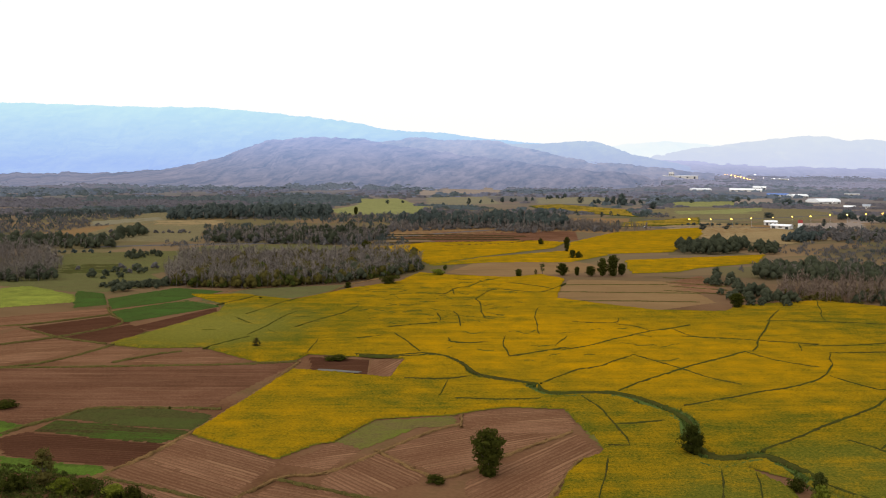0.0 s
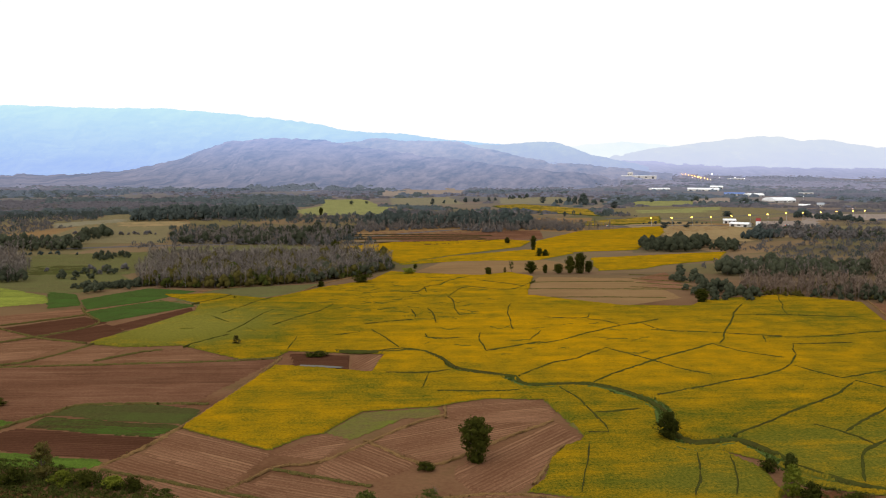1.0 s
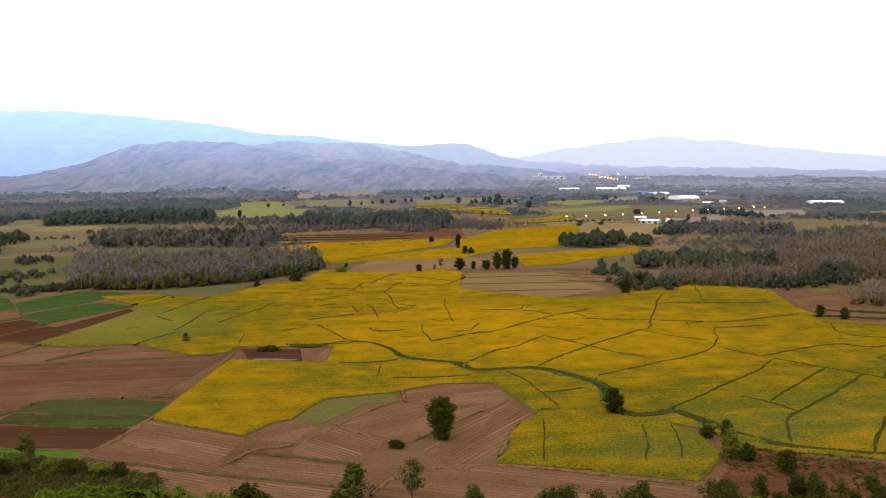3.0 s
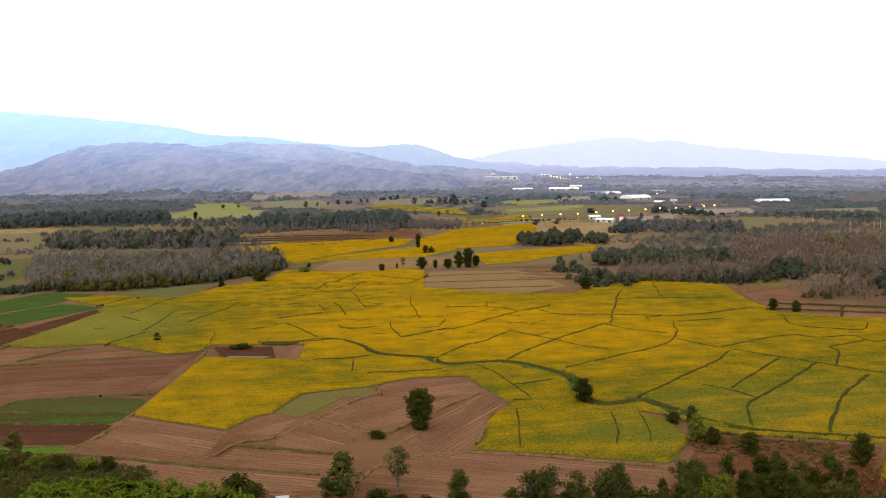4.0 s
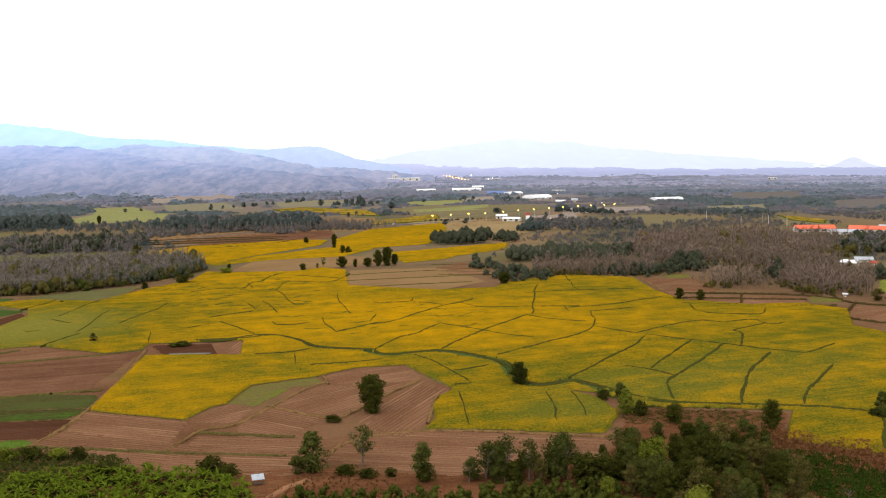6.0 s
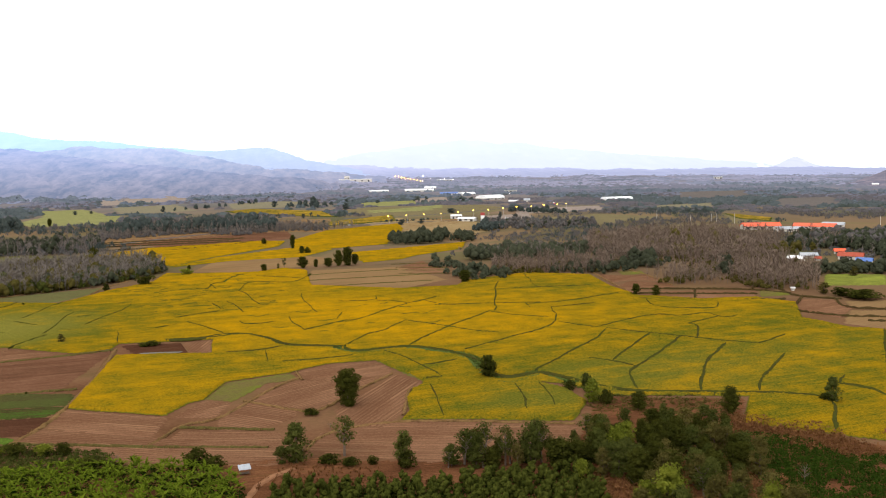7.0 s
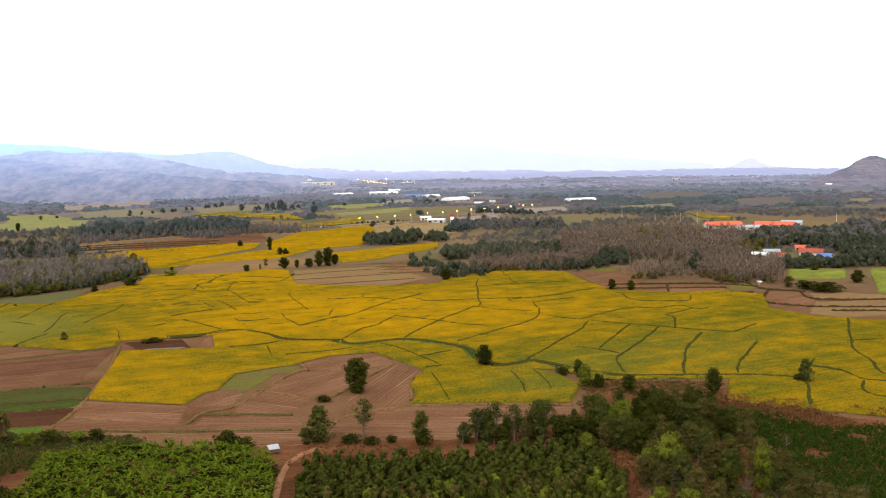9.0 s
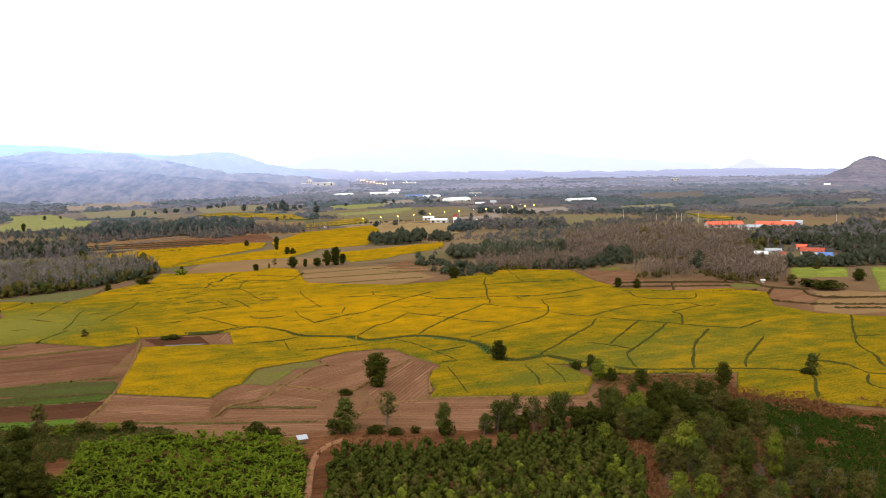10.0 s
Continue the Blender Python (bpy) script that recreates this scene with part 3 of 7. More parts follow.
def ploughed(poly, angle, mat, label, name="ploughed_field", row=1.3, high=0.10):
    a = radians(angle)
    gx, gy, ins, m, _ = patch_grid(poly, a, 0.9, row / 2)
    ridge_rows = np.where(np.arange(gx.shape[0]) % 2, high, 0.0)[:, None]
    gz = 0.06 + ridge_rows + 0.05 * lumps(gx, gy, 3.1, 4) + 0.04 * np.random.default_rng(3).uniform(-1, 1, gx.shape)
    full = np.pad(ins, 1)
    count = full[:-1, :-1].astype(int) + full[1:, :-1] + full[:-1, 1:] + full[1:, 1:]
    gz[(count > 0) & (count < 4)] = -0.03
    ob = patch_mesh(name, gx, gy, gz, ins, mat, m)
    return tagged(ob, label, "field", "valley fields", "structure")


def stand(poly, angle, mat, label, name, high, cell=0.9, rough=0.12, seed=5):
    """A low even stand of a crop or weeds."""
    a = radians(angle)
    gx, gy, ins, m, _ = patch_grid(poly, a, cell, cell)
    rng = np.random.default_rng(seed)
    gz = high + rough * rng.uniform(-1, 1, gx.shape) + 0.5 * rough * lumps(gx, gy, 4, seed)
    edge = np.zeros(gx.shape, bool)
    full = np.pad(ins, 1)
    count = full[:-1, :-1].astype(int) + full[1:, :-1] + full[:-1, 1:] + full[1:, 1:]
    edge = (count > 0) & (count < 4)
    gz[edge] = 0.02
    ob = patch_mesh(name, gx, gy, gz, ins, mat, m)
    return tagged(ob, label, "field", "valley fields", "structure")


DITCHES = []


def patch_floor(gx, gy, cells, m):
    """Grassy floor of the ditches through a stand."""
    if cells.any():
        gz = 0.03 + 0.06 * np.random.default_rng(2).uniform(0, 1, gx.shape)
        tagged(patch_mesh("ditch_floor", gx, gy, gz, cells, M_DITCH, m), "dark grassy ditches between the sunflower plots", "ditch", kind="structure")


def ditch(line, width):
    DITCHES.append((line, width))


def overgrown_ditch(line, width, mat=None, tall=1.04, label="narrow dark green overgrown ditch between sunflower plots"):
    """A ditch drawn as a raised ribbon of rank dark grass as high as the crop; wider where it runs across the camera's
    view, so that it shows as a line.
    """
    p = smooth(line, 1.3)
    n = len(p)
    rng = np.random.default_rng(n * 7 + int(width * 10))
    p = p + 0.5 * np.stack([lumps(p[:, 0], p[:, 1], 9, 61), lumps(p[:, 0], p[:, 1], 9, 62)], -1)
    d = np.gradient(p, axis=0)
    d /= np.maximum(np.hypot(d[:, 0], d[:, 1])[:, None], 1e-6)
    nrm = np.stack([-d[:, 1], d[:, 0]], -1)
    wide = (0.22 + width * (0.24 + 0.86 * np.abs(d[:, 0]))) * (1 + 0.35 * lumps(p[:, 0], p[:, 1], 5, 63))
    wide *= np.clip(0.25 + 0.25 * np.minimum(np.arange(n), np.arange(n)[::-1]), 0, 1)
    v = []
    for u, z in ((-0.62, 0.25), (-0.42, 0.82), (0.0, 1.0), (0.42, 0.82), (0.62, 0.25)):
        off = u * wide * (1 + 0.3 * rng.uniform(-1, 1, n))
        v.append(np.c_[p + nrm * off[:, None], z * tall + 0.10 * rng.uniform(-1, 1, n) + 0.10 * lumps(p[:, 0], p[:, 1], 14, 7)])
    i = (np.arange(4)[:, None] * n + np.arange(n - 1)).ravel()
    ob = link_mesh("overgrown_ditch", np.concatenate(v), np.stack([i, i + 1, i + n + 1, i + n], -1), mat or M_OVERGROWN)
    tagged(ob, label, "ditch", "field ditches", "structure")


def label_regions(open_cells):
    """Numbers the separate open areas of a grid."""
    lab = np.zeros(open_cells.shape, np.int32)
    h, w = open_cells.shape
    n = 0
    todo = open_cells.copy()
    flat = todo.ravel()
    for start in np.flatnonzero(flat):
        if not flat[start]:
            continue
        n += 1
        stack = [int(start)]
        flat[start] = False
        while stack:
            i = stack.pop()
            lab.flat[i] = n
            r, c = divmod(i, w)
            for j, ok in ((i - 1, c > 0), (i + 1, c < w - 1), (i - w, r > 0), (i + w, r < h - 1)):
                if ok and flat[j]:
                    flat[j] = False
                    stack.append(j)
    return lab


def sunflowers(poly, angle, label, cell=0.65, high=0.8, mat=None):
    """Stands of sunflowers, parted by the ditches that cross them; each parted plot is a field of its own."""
    a = radians(angle)
    gx, gy, ins, m, (c, s, mid) = patch_grid(poly, a, cell, cell)
    wx, wy = mid[0] + gx * c - gy * s, mid[1] + gx * s + gy * c
    rng = np.random.default_rng(11)
    gap = np.full(gx.shape, 9.0)
    for line, width in DITCHES:
        if width < 2:
            continue
        l = np.asarray(line, float)
        lo, hi = l.min(0) - 8, l.max(0) + 8
        near = (wx > lo[0]) & (wx < hi[0]) & (wy > lo[1]) & (wy < hi[1])
        if near.any():
            bend = 0.5 * lumps(wx[near], wy[near], 6, 31)
            d = line_distance(smooth(line, 3.0), wx[near], wy[near]) + bend * 0.6
            gap[near] = np.minimum(gap[near], d - max(width * 0.42, 0.42))
    gz = high + 0.10 * rng.uniform(-1, 1, gx.shape) + 0.08 * lumps(wx, wy, 3.0, 6) + 0.08 * lumps(wx, wy, 14, 7)
    full = np.pad(ins, 1)
    count = full[:-1, :-1].astype(int) + full[1:, :-1] + full[:-1, 1:] + full[1:, 1:]
    gz[(count < 4)] = rng.uniform(0.0, 0.14, gx.shape)[count < 4]
    gz = np.where(gap < 0, 0.0, gz)
    cut = gap[:-1, :-1] < 0
    for sl in ((slice(1, None), slice(None, -1)), (slice(None, -1), slice(1, None)), (slice(1, None), slice(1, None))):
        cut &= gap[sl] < 0
    patch_floor(gx, gy, ins & cut, m)
    keep = ins & ~cut
    lab = label_regions(keep)
    sizes = np.bincount(lab.ravel())
    for k in np.flatnonzero(sizes > 30):
        if k == 0:
            continue
        sel = lab == k
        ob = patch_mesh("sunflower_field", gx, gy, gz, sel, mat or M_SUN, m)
        v = np.empty(len(ob.data.vertices) * 3, np.float32)
        ob.data.vertices.foreach_get("co", v)
        v = v.reshape(-1, 3)
        bx, by = mid[0] + v[:, 0] * c - v[:, 1] * s, mid[1] + v[:, 0] * s + v[:, 1] * c
        at = ob.data.attributes.new("bloom", "FLOAT", "POINT")
        level = bloom_at(bx, by)
        at.data.foreach_set("value", level.astype(np.float32))
        tagged(ob, "fading sunflower field turning green" if level.mean() < -0.2 else label, "field", "sunflower fields", "structure")


def bloom_at(x, y):
    """How densely the sunflowers bloom: full in the middle of the valley, fading towards its edges."""
    out = np.zeros(x.shape)
    # Near-right dips also darken the crop in place of lens corner falloff.
    for cx, cy, rx, ry, k in ((-55, 45, 40, 50, 0.06), (-135, 150, 55, 70, -0.78), (60, 235, 60, 40, -0.28), (150, 190, 50, 60, -0.22),
                              (215, 60, 75, 90, -0.28), (120, -40, 40, 35, -0.14), (50, -20, 30, 18, -0.14), (15, 70, 25, 25, -0.16), (130, 60, 60, 60, -0.15), (75, 15, 55, 50, -0.22),
                              (-40, 300, 60, 40, 0.15), (20, 160, 60, 60, 0.16), (-30, 52, 16, 10, -0.3), (18, 45, 8, 25, -0.2), (-55, 45, 40, 45, -0.12), (75, 10, 75, 40, -0.12), (40, -10, 30, 30, -0.10), (-70, 230, 40, 60, -0.06), (25, 150, 110, 70, 0.12), (0, 520, 160, 140, 0.16), (140, 15, 55, 55, -0.10)):
        out += k * np.exp(-((x - cx) / rx) ** 2 - ((y - cy) / ry) ** 2)
    return 0.8 * out


TUFTS = []


def blade_tuft(rng, n=5):
    """A tuft of bent blades, about one metre across and high."""
    out = []
    for i in range(n):
        a = rng.uniform(0, 2 * np.pi)
        r = rng.uniform(0.1, 0.4)
        w = rng.uniform(0.10, 0.2)
        d, e = np.array([math.cos(a), math.sin(a), 0]), np.array([-math.sin(a), math.cos(a), 0])
        base = d * 0.1
        tip = d * r + np.array([0, 0, rng.uniform(0.6, 1.0)])
        out.append((np.array([base - e * w, base + e * w, tip + e * w * 0.6, tip - e * w * 0.6]), np.array([[0, 1, 2, 3]])))
    return merge(out)


def bank(line, width, high=0.42, mat=None, name="field_bank", label="bank of dry straw-coloured grass between fields", tufts=0.5):
    """A low rounded bank along a line, with tufts on it."""
    width = width * 0.6
    p = smooth(line, 1.1)
    d = np.gradient(p, axis=0)
    d /= np.maximum(np.hypot(d[:, 0], d[:, 1])[:, None], 1e-6)
    nrm = np.stack([-d[:, 1], d[:, 0]], -1)
    rng = np.random.default_rng(len(p))
    prof = [(-0.5, 0.0), (-0.3, 0.75), (0.0, 1.0), (0.3, 0.75), (0.5, 0.0)]
    v = []
    for u, z in prof:
        off = u * width * (1 + 0.6 * rng.uniform(-1, 1, len(p)))
        zz = 0.03 + z * high * (1 + 0.45 * rng.uniform(-1, 1, len(p)))
        v.append(np.c_[p + nrm * off[:, None], zz])
    n = len(p)
    v = np.concatenate(v)
    i = (np.arange(len(prof) - 1)[:, None] * n + np.arange(n - 1)).ravel()
    ob = link_mesh(name, v, np.stack([i, i + 1, i + n + 1, i + n], -1), mat or M_BUND)
    tagged(ob, label, "field bank", "field banks", "structure")
    k = int(len(p) * tufts * 4)
    at = rng.integers(0, n, k)
    off = rng.normal(0, 0.3, k) * width
    xy = p[at] + nrm[at] * off[:, None] + rng.normal(0, 0.3, (k, 2))
    sz = rng.uniform(0.35, 0.75, k)
    TUFTS.append(np.c_[xy, np.full(k, 0.1), sz, sz * rng.uniform(0.5, 0.9, k)])


def road(line, width, mat, name, label, high=0.25):
    p = smooth(line, 6.0)
    d = np.gradient(p, axis=0)
    d /= np.maximum(np.hypot(d[:, 0], d[:, 1])[:, None], 1e-6)
    nrm = np.stack([-d[:, 1], d[:, 0]], -1)
    n = len(p)
    rows = [(-0.62, 0.0), (-0.5, high), (0.5, high), (0.62, 0.0)]
    v = np.concatenate([np.c_[p + nrm * u * width, np.full(n, z)] for u, z in rows])
    i = (np.arange(3)[:, None] * n + np.arange(n - 1)).ravel()
    tagged(link_mesh(name, v, np.stack([i, i + 1, i + n + 1, i + n], -1), mat), label, "road", kind="structure")


ditch([(-154, 200), (-148, 217), (-147, 231)], 1.0)
ditch([(-131, 178), (-129, 197), (-125, 227)], 1.0)
ditch([(-112, 134), (-112, 151), (-113, 173), (-112, 191)], 1.0)
ditch([(-100, 152), (-94, 181), (-90, 192), (-90, 213)], 0.8)
ditch([(-133, 170), (-120, 157)], 0.7)
ditch([(-117, 106), (-114, 122), (-110, 131)], 0.8)
ditch([(-83, 131), (-79, 107)], 0.9)
ditch([(-58, 279), (-53, 257)], 1.2)
ditch([(-64, 259), (-57, 255), (-57, 279), (-51, 285)], 1.4)
ditch([(-51, 285), (-48, 309), (-37, 330)], 2.6)
ditch([(-40, 242), (-38, 284), (-22, 276), (-9, 272), (0, 313)], 1.0)
ditch([(-33, 309), (-9, 293), (-3, 286)], 0.8)
ditch([(-42, 249), (-36, 233), (-29, 190), (-24, 189)], 1.0)
ditch([(-51, 201), (-45, 180)], 1.2)
ditch([(-44, 205), (-39, 191), (-35, 169)], 1.3)
ditch([(-64, 162), (-55, 169), (-46, 175)], 0.8)
ditch([(-69, 136), (-61, 144)], 0.7)
ditch([(-58, 150), (-46, 129), (-41, 117)], 0.8)
ditch([(-36, 145), (-33, 135), (-20, 140)], 1.6)
ditch([(-8, 224), (-8, 196), (-2, 159)], 1.0)
ditch([(-15, 152), (-14, 136), (-9, 116)], 1.0)
ditch([(-9, 116), (1, 127), (9, 136)], 1.8)
ditch([(8, 158), (5, 137)], 1.1)
ditch([(-62, 109), (-52, 106), (-42, 114), (-38, 116), (-29, 111)], 1.4)
ditch([(-29, 111), (-22, 101), (-19, 90), (-14, 85)], 2.2)
ditch([(-14, 85), (0, 81), (4, 80)], 2.8)
ditch([(1, 78), (7, 68), (12, 70)], 4.2)
ditch([(-18, 85), (-24, 79), (-38, 78)], 1.1)
ditch([(-24, 78), (-23, 59)], 1.4)
ditch([(-18, 57), (0, 59), (6, 62)], 0.8)
ditch([(4, 80), (10, 92), (14, 100), (22, 107), (26, 115), (33, 128)], 1.0)
ditch([(10, 133), (18, 143), (26, 155), (40, 176), (49, 183), (57, 193)], 1.1)
ditch([(28, 204), (27, 188), (9, 190)], 0.8)
ditch([(27, 188), (36, 185), (40, 176)], 0.8)
ditch([(49, 183), (56, 166), (68, 166)], 0.8)
ditch([(52, 167), (77, 165), (101, 161)], 0.7)
ditch([(33, 128), (41, 117), (47, 111), (55, 98), (64, 91)], 0.8)
ditch([(27, 75), (36, 91), (50, 113), (72, 142)], 1.2)
ditch([(75, 143), (81, 168), (93, 221), (100, 241)], 1.2)
ditch([(72, 142), (81, 127), (93, 121)], 0.8)
ditch([(12, 70), (25, 74), (34, 67)], 4.2)
ditch([(34, 65), (44, 57), (46, 46), (45, 32)], 6.0)
ditch([(45, 62), (59, 74), (71, 85), (81, 92), (87, 100), (94, 113), (98, 127)], 1.0)
ditch([(17, 67), (22, 56), (27, 40), (30, 22)], 0.9)
ditch([(27, 40), (39, 46)], 0.8)
ditch([(25, 21), (30, 22)], 0.8)
ditch([(45, 25), (48, 17), (55, 20), (60, 23)], 6.0)
ditch([(60, 23), (65, 15), (67, 7)], 4.5)
ditch([(106, 87), (96, 70), (82, 52), (60, 24)], 1.1)
ditch([(124, 282), (114, 214)], 0.8)
ditch([(90, 211), (115, 214), (143, 212)], 0.8)
ditch([(94, 162), (92, 147)], 0.8)
ditch([(101, 146), (98, 127)], 0.9)
ditch([(93, 108), (104, 92)], 0.8)
ditch([(95, 158), (117, 163), (133, 173), (147, 182)], 0.7)
ditch([(101, 146), (124, 152)], 0.6)
ditch([(104, 92), (120, 105), (140, 118), (145, 107), (162, 115), (161, 103), (164, 100), (170, 104)], 0.9)
ditch([(152, 159), (145, 133), (162, 126), (171, 123), (180, 141)], 0.8)
ditch([(142, 91), (144, 85), (132, 62)], 1.2)
ditch([(142, 91), (161, 103)], 0.8)
ditch([(107, 89), (119, 75), (127, 66), (139, 54), (148, 46)], 1.0)
ditch([(119, 75), (101, 50), (88, 31)], 1.1)
ditch([(82, 37), (88, 31), (92, 22)], 0.9)
ditch([(128, 66), (107, 39), (92, 21), (87, 15), (82, -6)], 1.3)
ditch([(137, 50), (120, 28), (107, 6), (98, -13)], 1.4)
ditch([(148, 46), (166, 60)], 1.0)
ditch([(148, 29), (128, 4), (119, -7), (114, -16)], 1.3)
ditch([(66, 3), (77, -7), (86, -9), (97, -13)], 2.4)
ditch([(97, -13), (110, -16), (120, -20)], 1.8)
ditch([(140, -14), (145, -20), (144, -30), (143, -35), (152, -39)], 1.8)
ditch([(148, -5), (140, -14)], 1.2)
ditch([(143, -35), (136, -44), (134, -51), (139, -55)], 1.4)
ditch([(127, -30), (123, -39), (112, -56)], 1.3)
ditch([(207, 60), (180, 22), (166, -1), (164, -12), (157, -22), (153, -33)], 1.2)
ditch([(176, 18), (191, 18)], 0.8)
ditch([(50, 9), (48, -5), (46, -20)], 1.2)
ditch([(57, 8), (54, -18)], 0.7)
ditch([(25, 13), (23, -21)], 0.7)
edge_south = [(-77, 12), (-49, -2), (-44, 10), (-40, 13), (-39, 19), (-35, 34), (-16, 42), (-10, 48), (-3, 53), (13, 54), (17, 42), (24, 21), (23, 16), (19, 11), (16, 1), (15, -13), (12, -20), (55, -31), (64, -14), (63, 1), (55, 14), (66, 6), (70, -8), (109, -19)]
edge_east = [(95, -43), (110, -56), (124, -67), (146, -87), (267, 38), (218, 53), (198, 68), (193, 93), (213, 131), (204, 152), (177, 154), (154, 172), (153, 208), (159, 260), (126, 281), (84, 254), (75, 235), (45, 231), (-1, 258), (-2, 275), (-2, 334), (-16, 352)]
edge_west = [(-34, 334), (-68, 337), (-89, 343), (-92, 300), (-110, 268), (-126, 224), (-157, 236), (-182, 229), (-152, 204), (-146, 184), (-150, 145), (-155, 109), (-141, 105), (-120, 111), (-103, 100), (-91, 92), (-80, 96), (-79, 107), (-44, 108), (-43, 79), (-71, 84), (-76, 84)]
sunflowers(edge_south + edge_east + edge_west, 14, "yellow sunflower field in bloom")
sunflowers([(-159, 485), (-123, 544), (-34, 584), (-14, 573), (-20, 521), (-67, 445), (-91, 385), (-102, 410)], 14, "yellow sunflower field in bloom", 1.6)
sunflowers([(-93, 378), (-66, 437), (-10, 501), (23, 480), (-3, 424), (-54, 411)], 15, "yellow sunflower field in bloom", 1.6)
sunflowers([(-9, 471), (-10, 574), (27, 695), (113, 779), (108, 696), (69, 512), (23, 488)], -2, "yellow sunflower field in bloom", 1.6)
sunflowers([(33, 444), (135, 508), (121, 451), (80, 411), (65, 386), (37, 371), (34, 400)], -1, "yellow sunflower field in bloom", 1.6)
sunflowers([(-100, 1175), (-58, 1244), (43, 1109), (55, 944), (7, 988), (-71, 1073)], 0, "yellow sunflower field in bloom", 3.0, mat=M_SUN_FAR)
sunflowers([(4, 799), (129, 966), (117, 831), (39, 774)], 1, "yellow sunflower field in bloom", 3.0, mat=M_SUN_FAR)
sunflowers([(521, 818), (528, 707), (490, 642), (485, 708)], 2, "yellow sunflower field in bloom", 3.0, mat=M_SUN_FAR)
ploughed([(-185, 56), (-169, 67), (-126, 78), (-91, 89), (-78, 94), (-84, 32), (-116, 30), (-119, 18), (-132, -9)], 12, M_SOIL_WIDE, "wide dark red-brown field of bare earth")
ploughed([(-82, 10), (-76, 11), (-48, -4), (-50, -20), (-51, -22), (-77, -8)], -25, M_SOIL, "reddish-brown harvested field with straw in rows")
ploughed([(-83, -16), (-78, -8), (-50, -22), (-31, -30), (-42, -47), (-82, -23)], -25, M_SOIL, "reddish-brown harvested field with straw in rows")
ploughed([(-47, -5), (-40, 12), (-32, 8), (-36, -6)], 35, M_SOIL, "reddish-brown harvested field with straw in rows")
ploughed([(-28, 10), (-14, 31), (-4, 29), (14, 30), (2, 12), (-8, -7), (-14, -3)], 40, M_SOIL, "reddish-brown harvested field with straw in rows")
ploughed([(-14, 43), (-3, 51), (13, 53), (16, 42), (16, 32), (-3, 29), (-12, 32)], 25, M_SOIL, "reddish-brown harvested field with straw in rows")
ploughed([(-34, -6), (-28, 8), (-14, -5), (-15, -11), (-24, -21), (-34, -20)], -40, M_SOIL, "reddish-brown harvested field with straw in rows")
ploughed([(-5, -7), (17, 31), (23, 20), (23, 16), (18, 11), (13, -15), (5, -30), (-4, -14)], 62, M_SOIL, "reddish-brown harvested field with straw in rows")
ploughed([(-59, -40), (-47, -35), (-43, -17), (-19, -24), (-18, -34), (-19, -52), (-44, -45)], -15, M_SOIL, "reddish-brown harvested field with straw in rows")
ploughed([(-13, -41), (-8, -26), (12, -21), (33, -28), (54, -35), (50, -49), (15, -57)], -16, M_SOIL, "reddish-brown harvested field with straw in rows")
ploughed([(-50, 82), (-55, 104), (-44, 107), (-43, 81)], 80, M_SOIL, "reddish-brown harvested field with straw in rows")
ploughed([(-241, 138), (-231, 151), (-200, 185), (-190, 168), (-209, 136), (-213, 107)], 35, M_SOIL, "reddish-brown harvested field with straw in rows")
ploughed([(-206, 133), (-187, 164), (-170, 151), (-181, 118)], 35, M_SOIL_DARK, "dark brown harvested field with straw in rows")
ploughed([(-180, 114), (-169, 149), (-153, 134), (-157, 112)], 35, M_SOIL_DARK, "dark brown harvested field with straw in rows")
ploughed([(-204, 96), (-207, 132), (-185, 119), (-194, 100)], 35, M_SOIL, "reddish-brown harvested field with straw in rows")
ploughed([(-188, 64), (-195, 90), (-180, 114), (-160, 110), (-163, 82), (-173, 72)], 25, M_SOIL, "reddish-brown harvested field with straw in rows")
ploughed([(-165, 144), (-153, 195), (-146, 184), (-151, 147), (-155, 138)], 25, M_SOIL_DARK, "dark brown harvested field with straw in rows")
ploughed([(-159, 79), (-152, 106), (-136, 101), (-138, 82)], 15, M_SOIL, "reddish-brown harvested field with straw in rows")
ploughed([(-133, 84), (-130, 97), (-117, 107), (-100, 96), (-96, 91)], 15, M_SOIL, "reddish-brown harvested field with straw in rows")
ploughed([(55, 335), (77, 372), (82, 296), (59, 291)], 20, M_SOIL, "reddish-brown harvested field with straw in rows")
ploughed([(-6, 260), (1, 335), (60, 339), (75, 264), (45, 233)], 20, M_STUBBLE, "tan dry stubble field", "stubble_field", 2.6, 0.1)
ploughed([(-74, 349), (-59, 447), (-25, 467), (31, 390), (-3, 361), (-34, 334)], 21, M_STUBBLE, "tan dry stubble field", "stubble_field", 2.6, 0.1)
ploughed([(-138, 468), (-32, 558), (-71, 472), (-101, 436)], 22, M_STUBBLE, "tan dry stubble field", "stubble_field", 2.6, 0.1)
ploughed([(-156, 563), (-65, 605), (-22, 733), (-77, 717), (-164, 642)], 23, M_SOIL_WIDE, "wide dark red-brown field of bare earth", "ploughed_field", 2.6, 0.1)
ploughed([(97, 661), (174, 750), (199, 837), (123, 860), (112, 771)], 25, M_STUBBLE, "tan dry stubble field", "stubble_field", 2.6, 0.1)
ploughed([(-428, 658), (-386, 740), (-404, 774), (-454, 720)], 26, M_STUBBLE, "tan dry stubble field", "stubble_field", 2.6, 0.1)
stand([(-193, 175), (-175, 213), (-152, 199), (-173, 151)], 12, M_GREEN_DEEP, "low dark green vegetable field", "vegetable_field", 0.35)
stand([(-214, 208), (-200, 251), (-171, 245), (-181, 206), (-196, 182)], 13, M_GREEN_DEEP, "low dark green vegetable field", "vegetable_field", 0.35)
